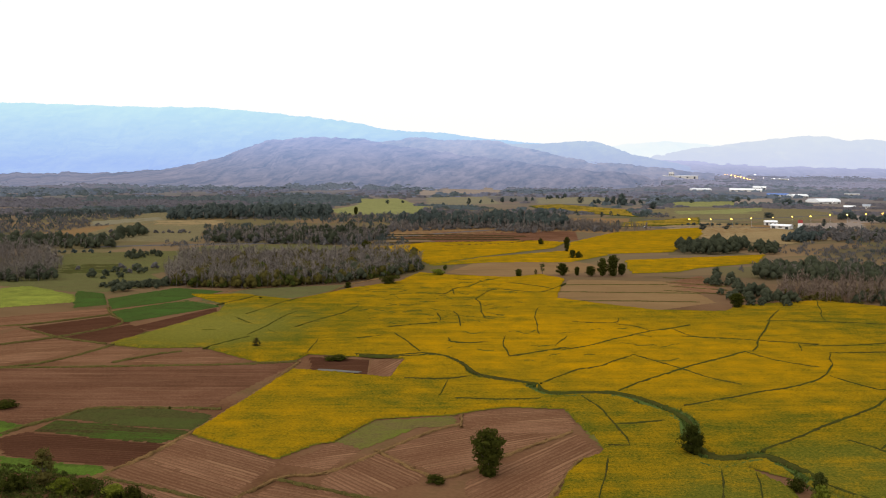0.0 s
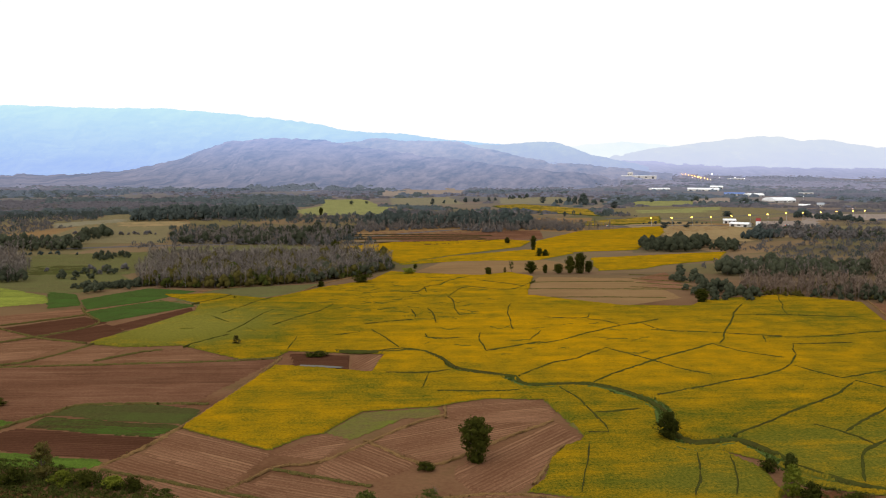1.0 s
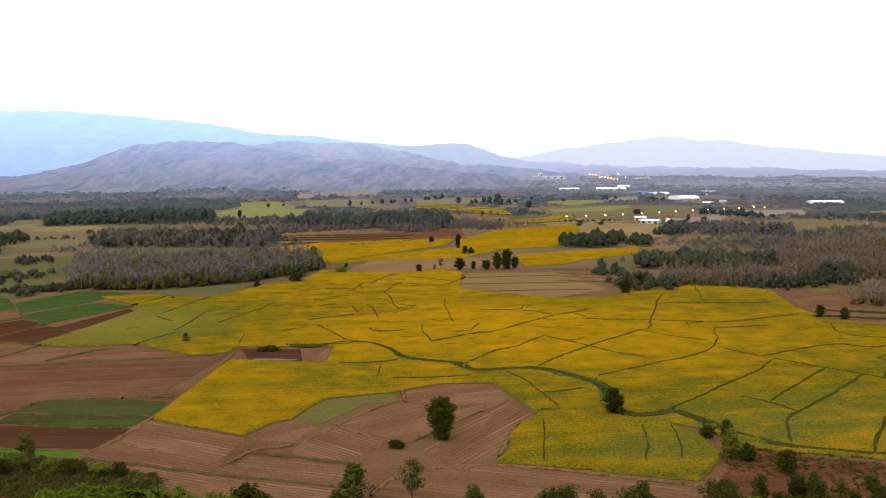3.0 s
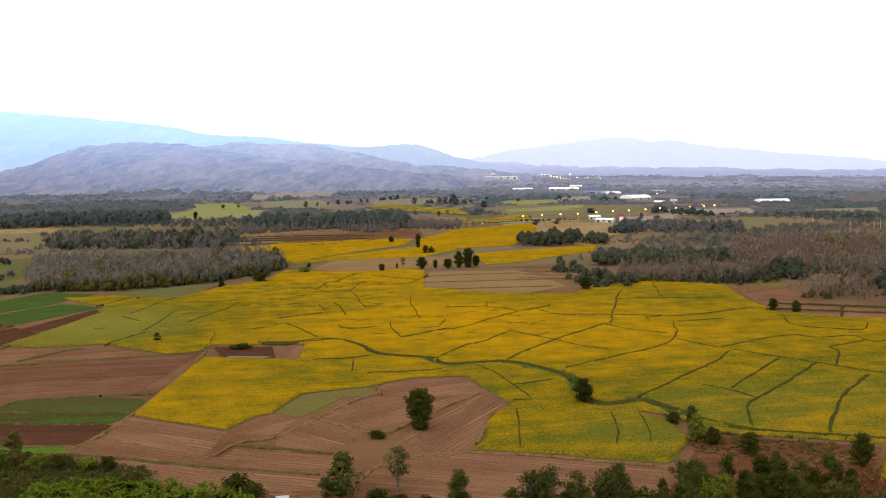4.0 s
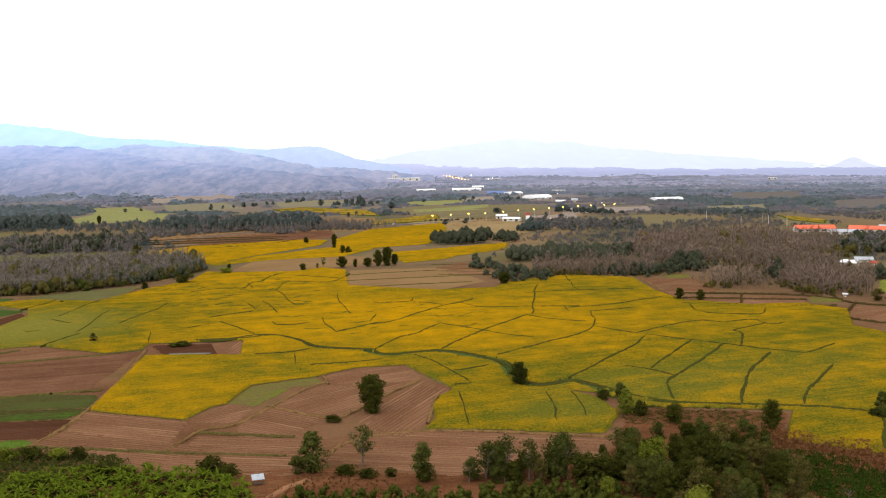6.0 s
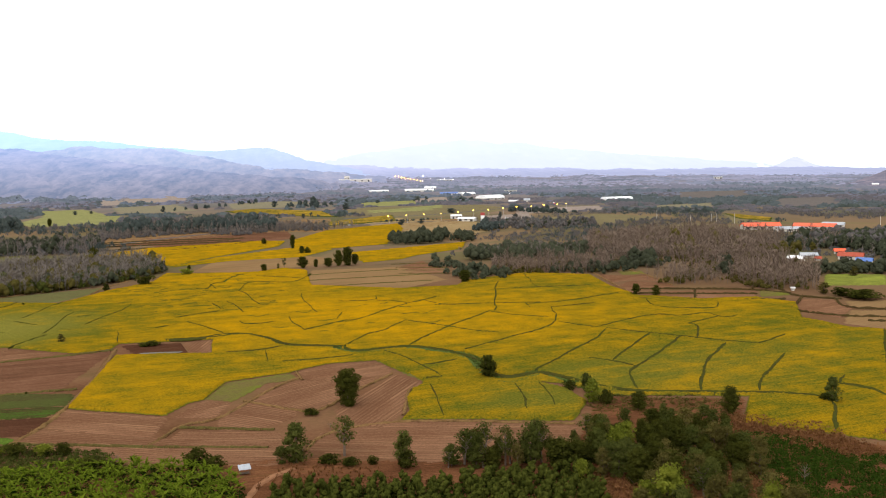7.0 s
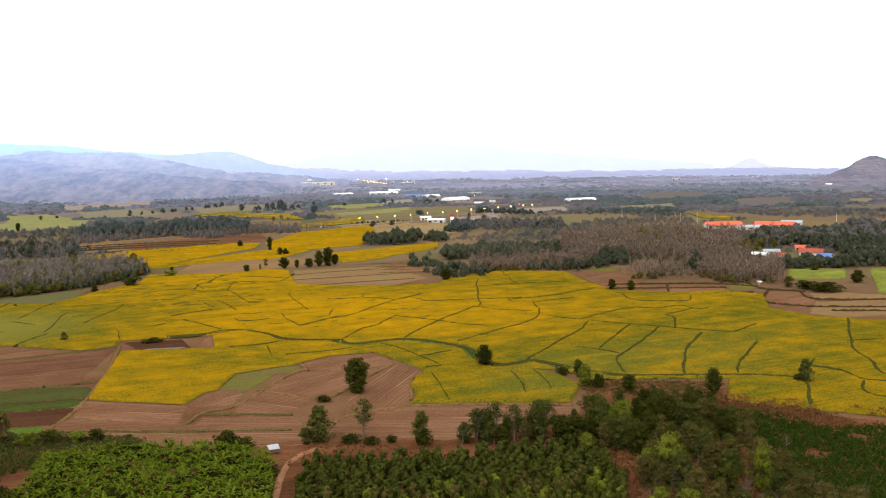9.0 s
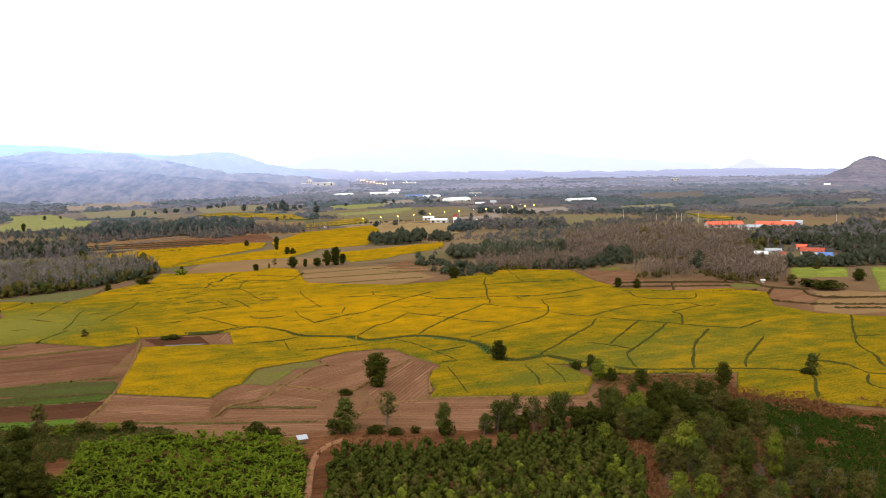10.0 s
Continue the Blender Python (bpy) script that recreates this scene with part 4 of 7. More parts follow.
stand([(-116, 18), (-114, 28), (-93, 32), (-79, 29), (-76.5, 15), (-93, 15.5)], 4, M_GREEN_DULL, "dense dull green vegetable field", "vegetable_field", 0.4)
stand([(-116, 6.5), (-116, 17), (-93, 14.5), (-77, 14), (-79, 4), (-90, 4)], 2, M_GREEN, "rows of green vegetables on brown earth", "vegetable_field", 0.35)
ploughed([(-121, -1), (-117, 6), (-90, 3.5), (-79, 3.5), (-80, -14), (-102, -13), (-112, -11.5)], 2, M_SOIL_DARK, "dark brown harvested field with straw in rows")
stand([(-112, -12.5), (-102, -13.6), (-84, -14.8), (-83, -20), (-105, -22)], 2, M_GREEN_BRIGHT, "fresh green vegetable strip", "vegetable_field", 0.4)
stand([(-132, 14), (-121, 10), (-121, 1), (-132, 0)], 16, M_GREEN_BRIGHT, "fresh green vegetable strip", "vegetable_field", 0.35)
stand([(-244, 230), (-225, 224), (-205, 192), (-215, 181)], 18, M_GREEN_DEEP, "low dark green vegetable field", "vegetable_field", 0.35)
stand([(-261, 171), (-285, 227), (-274, 238), (-238, 217), (-224, 196), (-247, 174)], 17, M_LIME, "bright green young crop", "green_crop_field", 0.8, 1.6)
stand([(285, 222), (314, 209), (289, 174), (258, 181)], 18, M_LIME, "bright green young crop", "green_crop_field", 0.8, 1.6)
stand([(326, 204), (382, 196), (288, 91), (268, 120)], 19, M_LIME, "bright green young crop", "green_crop_field", 0.8, 1.6)
stand([(120, 1384), (227, 1443), (204, 1258), (111, 1228)], 20, M_PALE, "pale yellow-green field", "green_crop_field", 0.5, 2.5)
stand([(138, 1110), (242, 1236), (227, 1138), (135, 1028)], 21, M_PALE, "pale yellow-green field", "green_crop_field", 0.5, 2.5)
stand([(-345, 985), (-347, 1146), (-237, 1113), (-213, 921), (-305, 893)], 22, M_PALE, "pale yellow-green field", "green_crop_field", 0.5, 2.5)
ploughed([(-485, 503), (-476, 569), (-463, 737), (-431, 699), (-416, 493)], 23, M_STUBBLE, "tan dry stubble field", "stubble_field", 2.6, 0.1)
stand([(-40, 13), (-35, 33), (-16, 41), (-13, 32), (-23, 29), (-32, 9)], 28, M_WEED, "weedy green fallow ground", "fallow_ground", 0.2)
stand([(13, 53), (17, 71), (28, 24), (24, 19), (17, 42)], 29, M_WEED, "weedy green fallow ground", "fallow_ground", 0.2)
ploughed([(68, -9), (107, -21), (97, -38), (88, -35), (61, -26)], 30, M_SCRUB, "red-brown scrubby ground with dry weeds", "scrub_ground", 2.2, 0.12)
ploughed([(-92, -127), (-106, -33), (-81, -38), (-59, -41), (-42, -47), (-17, -45), (16, -56), (49, -51), (61, -26), (88, -35), (96, -41), (109, -58), (133, -83), (72, -171)], 5, M_SCRUB, "red-brown scrubby ground with dry weeds", "scrub_ground", 2.2, 0.12)
# Dug pit around the pond, drawn flat in dark earth; not a harvested field.
ploughed([(-77, 104), (-56, 104), (-51, 82), (-70, 85)], 13, M_SOIL_DARK, "dark brown harvested field with straw in rows")
stand([(-423, 491), (-455, 611), (-535, 846), (-520, 876), (-460, 757), (-393, 757), (-377, 672), (-308, 506), (-347, 495)], 9, M_DRYGRASS, "pale dry meadow", "dry_meadow", 0.2, 2.6)
stand([(-451, 721), (-403, 774), (-390, 668), (-416, 653)], 10, M_TAN, "tan harvested plot", "harvested_plot", 0.15, 2.6)
stand([(-345, 240), (-352, 400), (-290, 432), (-225, 400), (-240, 300), (-208, 264), (-232, 224), (-292, 238)], 11, M_MEADOW, "dull green meadow with dry patches", "meadow", 0.2, 2.6)
stand([(-291, 424), (-286, 471), (-209, 511), (-164, 484), (-186, 443)], 12, M_MEADOW, "dull green meadow with dry patches", "meadow", 0.2, 2.6)
stand([(62, 1093), (121, 1212), (298, 1215), (316, 1064), (242, 933), (112, 872)], 13, M_DRYGRASS, "pale dry meadow", "dry_meadow", 0.2, 2.6)
stand([(74, 790), (123, 890), (189, 797), (240, 692), (164, 606), (107, 653)], 14, M_TAN, "tan harvested plot", "harvested_plot", 0.15, 2.6)
ploughed([(-102, 677), (-39, 765), (40, 828), (44, 919), (-29, 899), (-109, 743)], 0, M_STUBBLE, "tan dry stubble field", "stubble_field", 2.6, 0.1)
stand([(293, 550), (403, 660), (433, 606), (345, 510)], 17, M_DRYGRASS, "pale dry meadow", "dry_meadow", 0.2, 2.6)
stand([(266, 799), (379, 870), (430, 773), (313, 673)], -2, M_DRYGRASS, "pale dry meadow", "dry_meadow", 0.2, 2.6)
stand([(517, 804), (534, 717), (471, 597), (450, 655)], -1, M_DRYGRASS, "pale dry meadow", "dry_meadow", 0.2, 2.6)
ploughed([(-142, 598), (-88, 663), (-11, 704), (-4, 603), (-60, 564), (-115, 543)], 1, M_SOIL_WIDE, "wide dark red-brown field of bare earth", "ploughed_field", 2.6, 0.1)
ploughed([(-164, 578), (-91, 648), (-21, 696), (33, 676), (33, 756), (-35, 843), (-123, 837), (-204, 739)], 4, M_STUBBLE, "tan dry stubble field", "stubble_field", 2.6, 0.1)
ploughed([(153, 206), (170, 227), (186, 220), (184, 198), (167, 195), (152, 180)], -10, M_SOIL, "reddish-brown harvested field with straw in rows")
stand([(181, 274), (195, 272), (191, 256), (177, 255)], 26, M_WEED, "weedy green fallow ground", "fallow_ground", 0.2)
ploughed([(164, 264), (173, 254), (191, 250), (191, 218), (172, 232), (158, 223)], 27, M_SOIL, "reddish-brown harvested field with straw in rows")
ploughed([(150, 174), (170, 185), (191, 182), (215, 172), (202, 148), (178, 156)], -8, M_SOIL, "reddish-brown harvested field with straw in rows")
stand([(218, 174), (230, 169), (225, 156), (208, 153)], 29, M_WEED, "weedy green fallow ground", "fallow_ground", 0.2)
ploughed([(202, 114), (223, 143), (235, 133), (228, 112), (209, 91), (203, 104)], 20, M_SOIL, "reddish-brown harvested field with straw in rows")
stand([(237, 130), (255, 127), (266, 114), (281, 104), (260, 106), (234, 108), (230, 116)], 30, M_STUBBLE, "tan dry stubble field", "stubble_field", 0.2, 2.6)
ploughed([(210, 89), (224, 106), (238, 104), (256, 101), (287, 90), (251, 50), (227, 64), (209, 65), (202, 78)], 31, M_STUBBLE, "tan dry stubble field", "stubble_field", 2.6, 0.1)
stand([(-123, 195), (-114, 284), (-164, 255), (-171, 199)], 31, M_MEADOW, "olive-green meadow beside a plantation", "green_meadow", 0.2, 2.6)
stand([(-469, 732), (-398, 756), (-366, 698), (-380, 684), (-439, 674)], -1, M_TAN, "golden tan harvested plot", "harvested_plot", 0.3, 6.0)
stand([(-318, 338), (-284, 346), (-261, 312), (-266, 296), (-296, 286)], -2, M_GREEN_DULL, "dull green crop field", "green_crop_field", 0.3, 4.0)
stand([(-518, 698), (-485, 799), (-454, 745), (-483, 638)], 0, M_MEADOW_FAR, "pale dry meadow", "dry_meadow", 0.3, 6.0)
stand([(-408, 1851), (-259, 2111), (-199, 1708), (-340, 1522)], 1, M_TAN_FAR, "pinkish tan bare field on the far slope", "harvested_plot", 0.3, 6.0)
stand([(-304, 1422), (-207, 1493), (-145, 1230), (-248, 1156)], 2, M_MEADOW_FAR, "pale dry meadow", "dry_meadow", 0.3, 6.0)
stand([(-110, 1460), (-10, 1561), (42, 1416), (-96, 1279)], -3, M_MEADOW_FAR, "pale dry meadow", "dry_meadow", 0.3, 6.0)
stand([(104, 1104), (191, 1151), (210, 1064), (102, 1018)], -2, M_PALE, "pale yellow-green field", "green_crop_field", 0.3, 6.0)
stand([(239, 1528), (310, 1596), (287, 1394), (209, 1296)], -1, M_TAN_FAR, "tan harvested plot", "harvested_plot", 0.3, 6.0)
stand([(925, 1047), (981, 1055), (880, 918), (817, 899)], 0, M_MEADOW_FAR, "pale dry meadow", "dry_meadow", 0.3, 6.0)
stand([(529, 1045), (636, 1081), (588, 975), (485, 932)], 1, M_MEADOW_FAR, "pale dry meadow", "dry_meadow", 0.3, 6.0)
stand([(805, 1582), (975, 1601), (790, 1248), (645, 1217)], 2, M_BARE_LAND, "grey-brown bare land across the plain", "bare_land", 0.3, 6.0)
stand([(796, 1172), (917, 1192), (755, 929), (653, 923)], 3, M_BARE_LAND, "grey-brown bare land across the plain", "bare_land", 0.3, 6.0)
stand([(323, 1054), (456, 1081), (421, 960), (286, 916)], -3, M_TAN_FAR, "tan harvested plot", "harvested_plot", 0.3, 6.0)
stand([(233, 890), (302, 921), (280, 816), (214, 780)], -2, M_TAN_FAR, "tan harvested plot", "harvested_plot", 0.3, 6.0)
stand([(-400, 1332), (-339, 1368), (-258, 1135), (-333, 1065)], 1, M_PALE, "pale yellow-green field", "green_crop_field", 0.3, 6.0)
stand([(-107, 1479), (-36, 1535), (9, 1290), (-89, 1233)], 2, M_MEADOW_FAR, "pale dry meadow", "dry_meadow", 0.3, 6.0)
bank([(-83, -22), (-79, -7), (-77, 11), (-76, 48), (-78, 97)], 2.2)
bank([(-50.1, -30.5), (-46.7, -21.8), (-43.8, -12.2), (-36.0, -10.8), (-30.0, 1.2), (-18.8, 27.4), (-12.6, 34.4)], 1.9)
bank([(-80.6, -21.3), (-66.1, -25.1), (-51.6, -30.1), (-37.3, -33.3), (-21.6, -37.0)], 1.9, 0.5, M_VERGE, "field_bank", "grassy olive-green bank between fields")
bank([(-29, 9), (-13, -7), (-8, -7), (2, 12), (16, 33)], 1.8)
bank([(-14, 43), (-12, 31)], 1.2)
bank([(23, 16), (18, 11), (16, -1), (13, -16)], 1.6)
bank([(-169, 66), (-157, 79), (-153, 107), (-153, 134)], 2.4, 0.5, M_VERGE, "field_bank", "grassy olive-green bank between fields")
bank([(-138, 81), (-132, 94), (-124, 103)], 2.2, 0.5, M_VERGE, "field_bank", "grassy olive-green bank between fields")
bank([(-169, 66), (-126, 78), (-91, 89), (-79, 96)], 2.2, 0.5, M_VERGE, "field_bank", "grassy olive-green bank between fields")
bank([(-193, 100), (-181, 116), (-169, 149), (-189, 168), (-200, 185)], 2.2, 0.5, M_VERGE, "field_bank", "grassy olive-green bank between fields")
bank([(-207, 132), (-179, 115), (-156, 109)], 2.2, 0.5, M_VERGE, "field_bank", "grassy olive-green bank between fields")
bank([(-224, 129), (-208, 136), (-189, 167)], 2.0, 0.5, M_VERGE, "field_bank", "grassy olive-green bank between fields")
bank([(-193, 175), (-175, 213), (-153, 204), (-145, 181)], 1.2)
bank([(-122, 2), (-120, 12), (-116, 19), (-115, 29), (-93, 33), (-79, 35)], 2.2, 0.5, M_VERGE, "field_bank", "grassy olive-green bank between fields")
bank([(-43.8, -14.8), (-32.4, -19.0), (-20.3, -22.1)], 1.7, 0.5, M_VERGE, "field_bank", "grassy olive-green bank between fields")
bank([(-13, -42), (-9, -28), (12, -20), (54, -34)], 1.6)
bank([(-142, 221), (-128, 227), (-117, 248), (-116, 282), (-106, 314)], 1.6)
bank([(-168, 244), (-155, 264), (-141, 285), (-125, 295)], 1.6)
for line in ([(-3, 309), (25, 317), (55, 323)], [(-3, 282), (35, 288), (70, 293)], [(-1, 251), (30, 258), (67, 262)], [(54, 355), (86, 352)], [(55, 335), (86, 323)], [(52, 300), (84, 293)], [(56, 318), (85, 308)]):
    bank(line, 1.8, 0.4, M_VERGE, "field_bank", "grassy olive-green bank between fields")
for line in ([(-199, 600), (-124, 625), (-51, 623)], [(-188, 559), (-115, 576), (-53, 586)], [(-176, 523), (-114, 543), (-74, 560)], [(-105, 513), (-54, 552), (-43, 587)], [(-195, 580), (-120, 600), (-60, 604)]):
    bank(line, 4.0, 0.9, M_TERRACE, "terrace_bank", "dark earth and grass bank of a field terrace", 0.4)
bank([(162.9, 195.4), (190.1, 187.3), (215.9, 177.4), (226.9, 159.3)], 1.9, 0.75, M_TERRACE, "terrace_bank", "dark earth and grass bank of a field terrace", 0.5)
bank([(156.7, 179.9), (182.1, 170.4), (210.6, 162.0)], 1.9, 0.75, M_TERRACE, "terrace_bank", "dark earth and grass bank of a field terrace", 0.5)
bank([(147.0, 162.7), (174.0, 153.0), (197.1, 142.6), (214.5, 143.2)], 1.9, 0.75, M_TERRACE, "terrace_bank", "dark earth and grass bank of a field terrace", 0.5)
bank([(215.9, 177.4), (223.5, 188.7), (232.3, 179.2), (221.8, 150.7), (239.0, 136.1)], 1.9, 0.75, M_TERRACE, "terrace_bank", "dark earth and grass bank of a field terrace", 0.5)
bank([(199.4, 112.6), (203.8, 106.6), (209.1, 94.4), (224.8, 87.1), (250, 78)], 1.9, 0.75, M_TERRACE, "terrace_bank", "dark earth and grass bank of a field terrace", 0.5)
bank([(236.5, 136.8), (224.4, 113.8), (237.5, 105.1), (262, 98)], 1.9, 0.75, M_TERRACE, "terrace_bank", "dark earth and grass bank of a field terrace", 0.5)
bank([(201.0, 115.4), (215.2, 133.7), (226.8, 149.2)], 1.9, 0.75, M_TERRACE, "terrace_bank", "dark earth and grass bank of a field terrace", 0.5)
bank([(214, 80), (240, 70), (262, 62)], 1.9, 0.75, M_TERRACE, "terrace_bank", "dark earth and grass bank of a field terrace", 0.5)
bank([(182, 170.4), (190, 187.3)], 1.9, 0.75, M_TERRACE, "terrace_bank", "dark earth and grass bank of a field terrace", 0.5)
bank([(174, 153), (182, 170)], 1.9, 0.75, M_TERRACE, "terrace_bank", "dark earth and grass bank of a field terrace", 0.5)
bank([(164, 268), (159, 228), (154, 182)], 1.6)
bank([(189, 289), (190, 247), (185, 204)], 1.6)
road([(-30, -106), (-28, -92), (-26, -74), (-24, -64), (-21, -58), (-16, -54)], 1.3, M_DIRT, "dirt_track", "reddish dirt track between the crops", 0.36)
road([(-368, 440), (-316, 473), (-245, 506), (-188, 537), (-156, 605), (-96, 689), (-46, 742)], 6, M_ASPHALT, "road", "grey country road across the valley")
road([(46, 758), (109, 798), (212, 808), (295, 642)], 7, M_ASPHALT, "road", "grey country road across the valley")
road([(59, 906), (164, 924), (333, 1094), (470, 1232), (644, 1406)], 8, M_ASPHALT, "road", "grey country road across the valley")

for line, width in DITCHES:
    if width < 2:
        overgrown_ditch(line, width)
CREEK = [[(-60.4, 108.9), (-42.6, 108.9), (-35.4, 115.6), (-24.4, 106.5), (-18, 88.7), (-5.8, 83.4), (3.2, 80)], [(3.2, 80), (6.4, 68.8), (12, 70.5), (21.8, 72), (25.3, 75.4), (37.2, 66), (44, 52), (46.4, 42.4)],
         [(45.3, 37.4), (46, 27), (47.1, 21.2), (50.4, 16.5), (60.4, 23.5), (67.8, 12.2), (70.8, 2.7)], [(70.8, 2.7), (81.3, -8.1), (97.9, -12.8), (113.8, -16.7), (126, -23.5), (129.4, -27.5)],
         [(141.3, -13.7), (146.5, -20.7), (142.8, -33.7), (147.2, -37.5)]]
for line, width in zip(CREEK, (1.5, 1.8, 2.0, 1.3, 1.3)):
    overgrown_ditch(line, width, None, 1.0, "dark overgrown creek winding between the fields")
for line, width in (([(2, 73), (7, 66), (16, 67.5), (27, 70), (33, 66)], 2.2), ([(33, 66), (39, 56), (43.5, 47), (42.5, 34), (43, 23), (45, 13), (50, 10.5)], 2.6), ([(51, 11), (55, 15), (60, 19), (65, 10)], 1.6)):
    overgrown_ditch(line, width, M_LUSH, 0.8, "lush green grass along the creek")


def weed_strips(poly, count, seed):
    """Short wavering strips where dark weeds have crowded out the flowers."""
    rng = np.random.default_rng(seed)
    xy = fill_region(poly, 8.0, rng, 0.9)
    out = []
    for x, y in xy[rng.permutation(len(xy))[:count]]:
        n = int(rng.integers(5, 12))
        long = rng.uniform(3, 11)
        a = rng.normal(0.3, 0.6)
        u = np.linspace(-0.5, 0.5, n)
        px = x + np.cos(a) * u * long
        py = y + np.sin(a) * u * long + 2.4 * lumps(px, u * 0 + y, 4, seed) + 0.3 * rng.normal(size=n)
        w = rng.uniform(0.35, 1.1) * (1 - (2 * np.abs(u)) ** 3) * rng.uniform(0.6, 1.2, n) + 0.1
        rows = [np.c_[px, py + w * q, np.full(n, z) + rng.uniform(-0.06, 0.06, n)] for q, z in ((-1.0, 0.55), (-0.5, 0.90), (0.5, 0.94), (1.0, 0.55))]
        i = (np.arange(3)[:, None] * n + np.arange(n - 1)).ravel()
        out.append((np.concatenate(rows), np.stack([i, i + 1, i + n + 1, i + n], -1)))
    v, f = merge(out)
    tagged(link_mesh("weed_strips", v, f, M_WEEDY), "short dark green strips of weeds among the sunflowers", "weeds", kind="stuff")


weed_strips([(-106, 285), (-40, 330), (-16, 240), (-24, 155), (-66, 160), (-95, 216)], 80, 131)
weed_strips([(-30, 150), (30, 190), (60, 170), (40, 110), (0, 95), (-40, 120)], 18, 132)
weed_strips([(-140, 200), (-110, 210), (-85, 140), (-130, 125)], 6, 133)

rng_t = np.random.default_rng(8)
tuft_protos = [blade_tuft(rng_t) for _ in range(5)]
v, f = tiled(tuft_protos, np.concatenate(TUFTS), rng_t)
tagged(link_mesh("dry_grass", v, f, M_STRAW), "tufts of dry straw-coloured grass on the banks", "grass", kind="stuff")
creek = []
for line, width in DITCHES:
    p = smooth(line, 0.8)
    if width < 1.7:
        continue
    per = int(width * 1.6)
    for _ in range(per):
        q = p + rng_t.normal(0, width * 0.27, p.shape)
        sz = rng_t.uniform(0.5, 1.1, len(q)) * (0.7 + 0.08 * width)
        creek.append(np.c_[q, np.zeros(len(q)), sz, sz * rng_t.uniform(0.4, 0.8, len(q))])
v, f = tiled(tuft_protos, np.concatenate(creek), rng_t)
tagged(link_mesh("ditch_grass", v, f, M_GRASS), "dark green grass growing in the field ditches", "grass", kind="stuff")


# ---- trees ----
def tube(path, radii, sides=6):
    """A tapered limb along a path."""
    path = np.asarray(path, float)
    out = []
    for i, (p, r) in enumerate(zip(path, radii)):
        d = path[min(i + 1, len(path) - 1)] - path[max(i - 1, 0)]
        d = d / max(np.linalg.norm(d), 1e-9)
        a = np.cross(d, (0.31, 0.95, 0.05))
        a /= max(np.linalg.norm(a), 1e-9)
        b = np.cross(d, a)
        w = np.linspace(0, 2 * np.pi, sides, endpoint=False)
        out.append(p + r * (np.cos(w)[:, None] * a + np.sin(w)[:, None] * b))
    v = np.concatenate(out)
    f = []
    for i in range(len(path) - 1):
        for k in range(sides):
            j = (k + 1) % sides
            f.append((i * sides + k, i * sides + j, (i + 1) * sides + j, (i + 1) * sides + k))
    return v, np.array(f)


def leaf_cloud(rng, centres, radii, leaves, size, flat=0.75):
    """Leaves as bent quads on the outer part of clumps."""
    centres, radii = np.asarray(centres, float), np.asarray(radii, float)
    w = radii ** 2
    pick = rng.choice(len(centres), leaves, p=w / w.sum())
    d = rng.normal(size=(leaves, 3))
    d /= np.linalg.norm(d, axis=1)[:, None]
    r = radii[pick] * rng.uniform(0.45, 1.08, leaves) ** 0.6
    p = centres[pick] + d * r[:, None] * np.array([1, 1, flat])
    n = d * 0.8 + rng.normal(size=(leaves, 3)) * 0.6
    n /= np.linalg.norm(n, axis=1)[:, None]
    a = np.cross(n, rng.normal(size=(leaves, 3)))
    a /= np.linalg.norm(a, axis=1)[:, None]
    b = np.cross(n, a)
    s = size * rng.uniform(0.6, 1.35, leaves)[:, None]
    bend = n * s * 0.25
    v = np.stack([p - a * s + bend * 0, p - b * s * 0.6 + bend, p + a * s, p + b * s * 0.6 + bend], 1).reshape(-1, 3)
    return v, np.arange(leaves * 4).reshape(-1, 4)


def lobe(rng, sides, rings, centre, r, squash=0.85):
    """One uneven rounded mass of foliage."""
    v = []
    for k in range(rings + 1):
        th = math.pi * (0.06 + 0.80 * k / rings)
        a = np.linspace(0, 2 * np.pi, sides, endpoint=False) + rng.uniform(-0.25, 0.25, sides)
        q = r * rng.uniform(0.78, 1.2, sides)
        v.append(np.c_[centre[0] + q * math.sin(th) * np.cos(a), centre[1] + q * math.sin(th) * np.sin(a), centre[2] + squash * q * math.cos(th)])
    i = (np.arange(rings)[:, None] * sides + np.arange(sides)).ravel()
    j = (np.arange(rings)[:, None] * sides + (np.arange(sides) + 1) % sides).ravel()
    return np.concatenate(v), np.stack([i, i + sides, j + sides, j], -1)


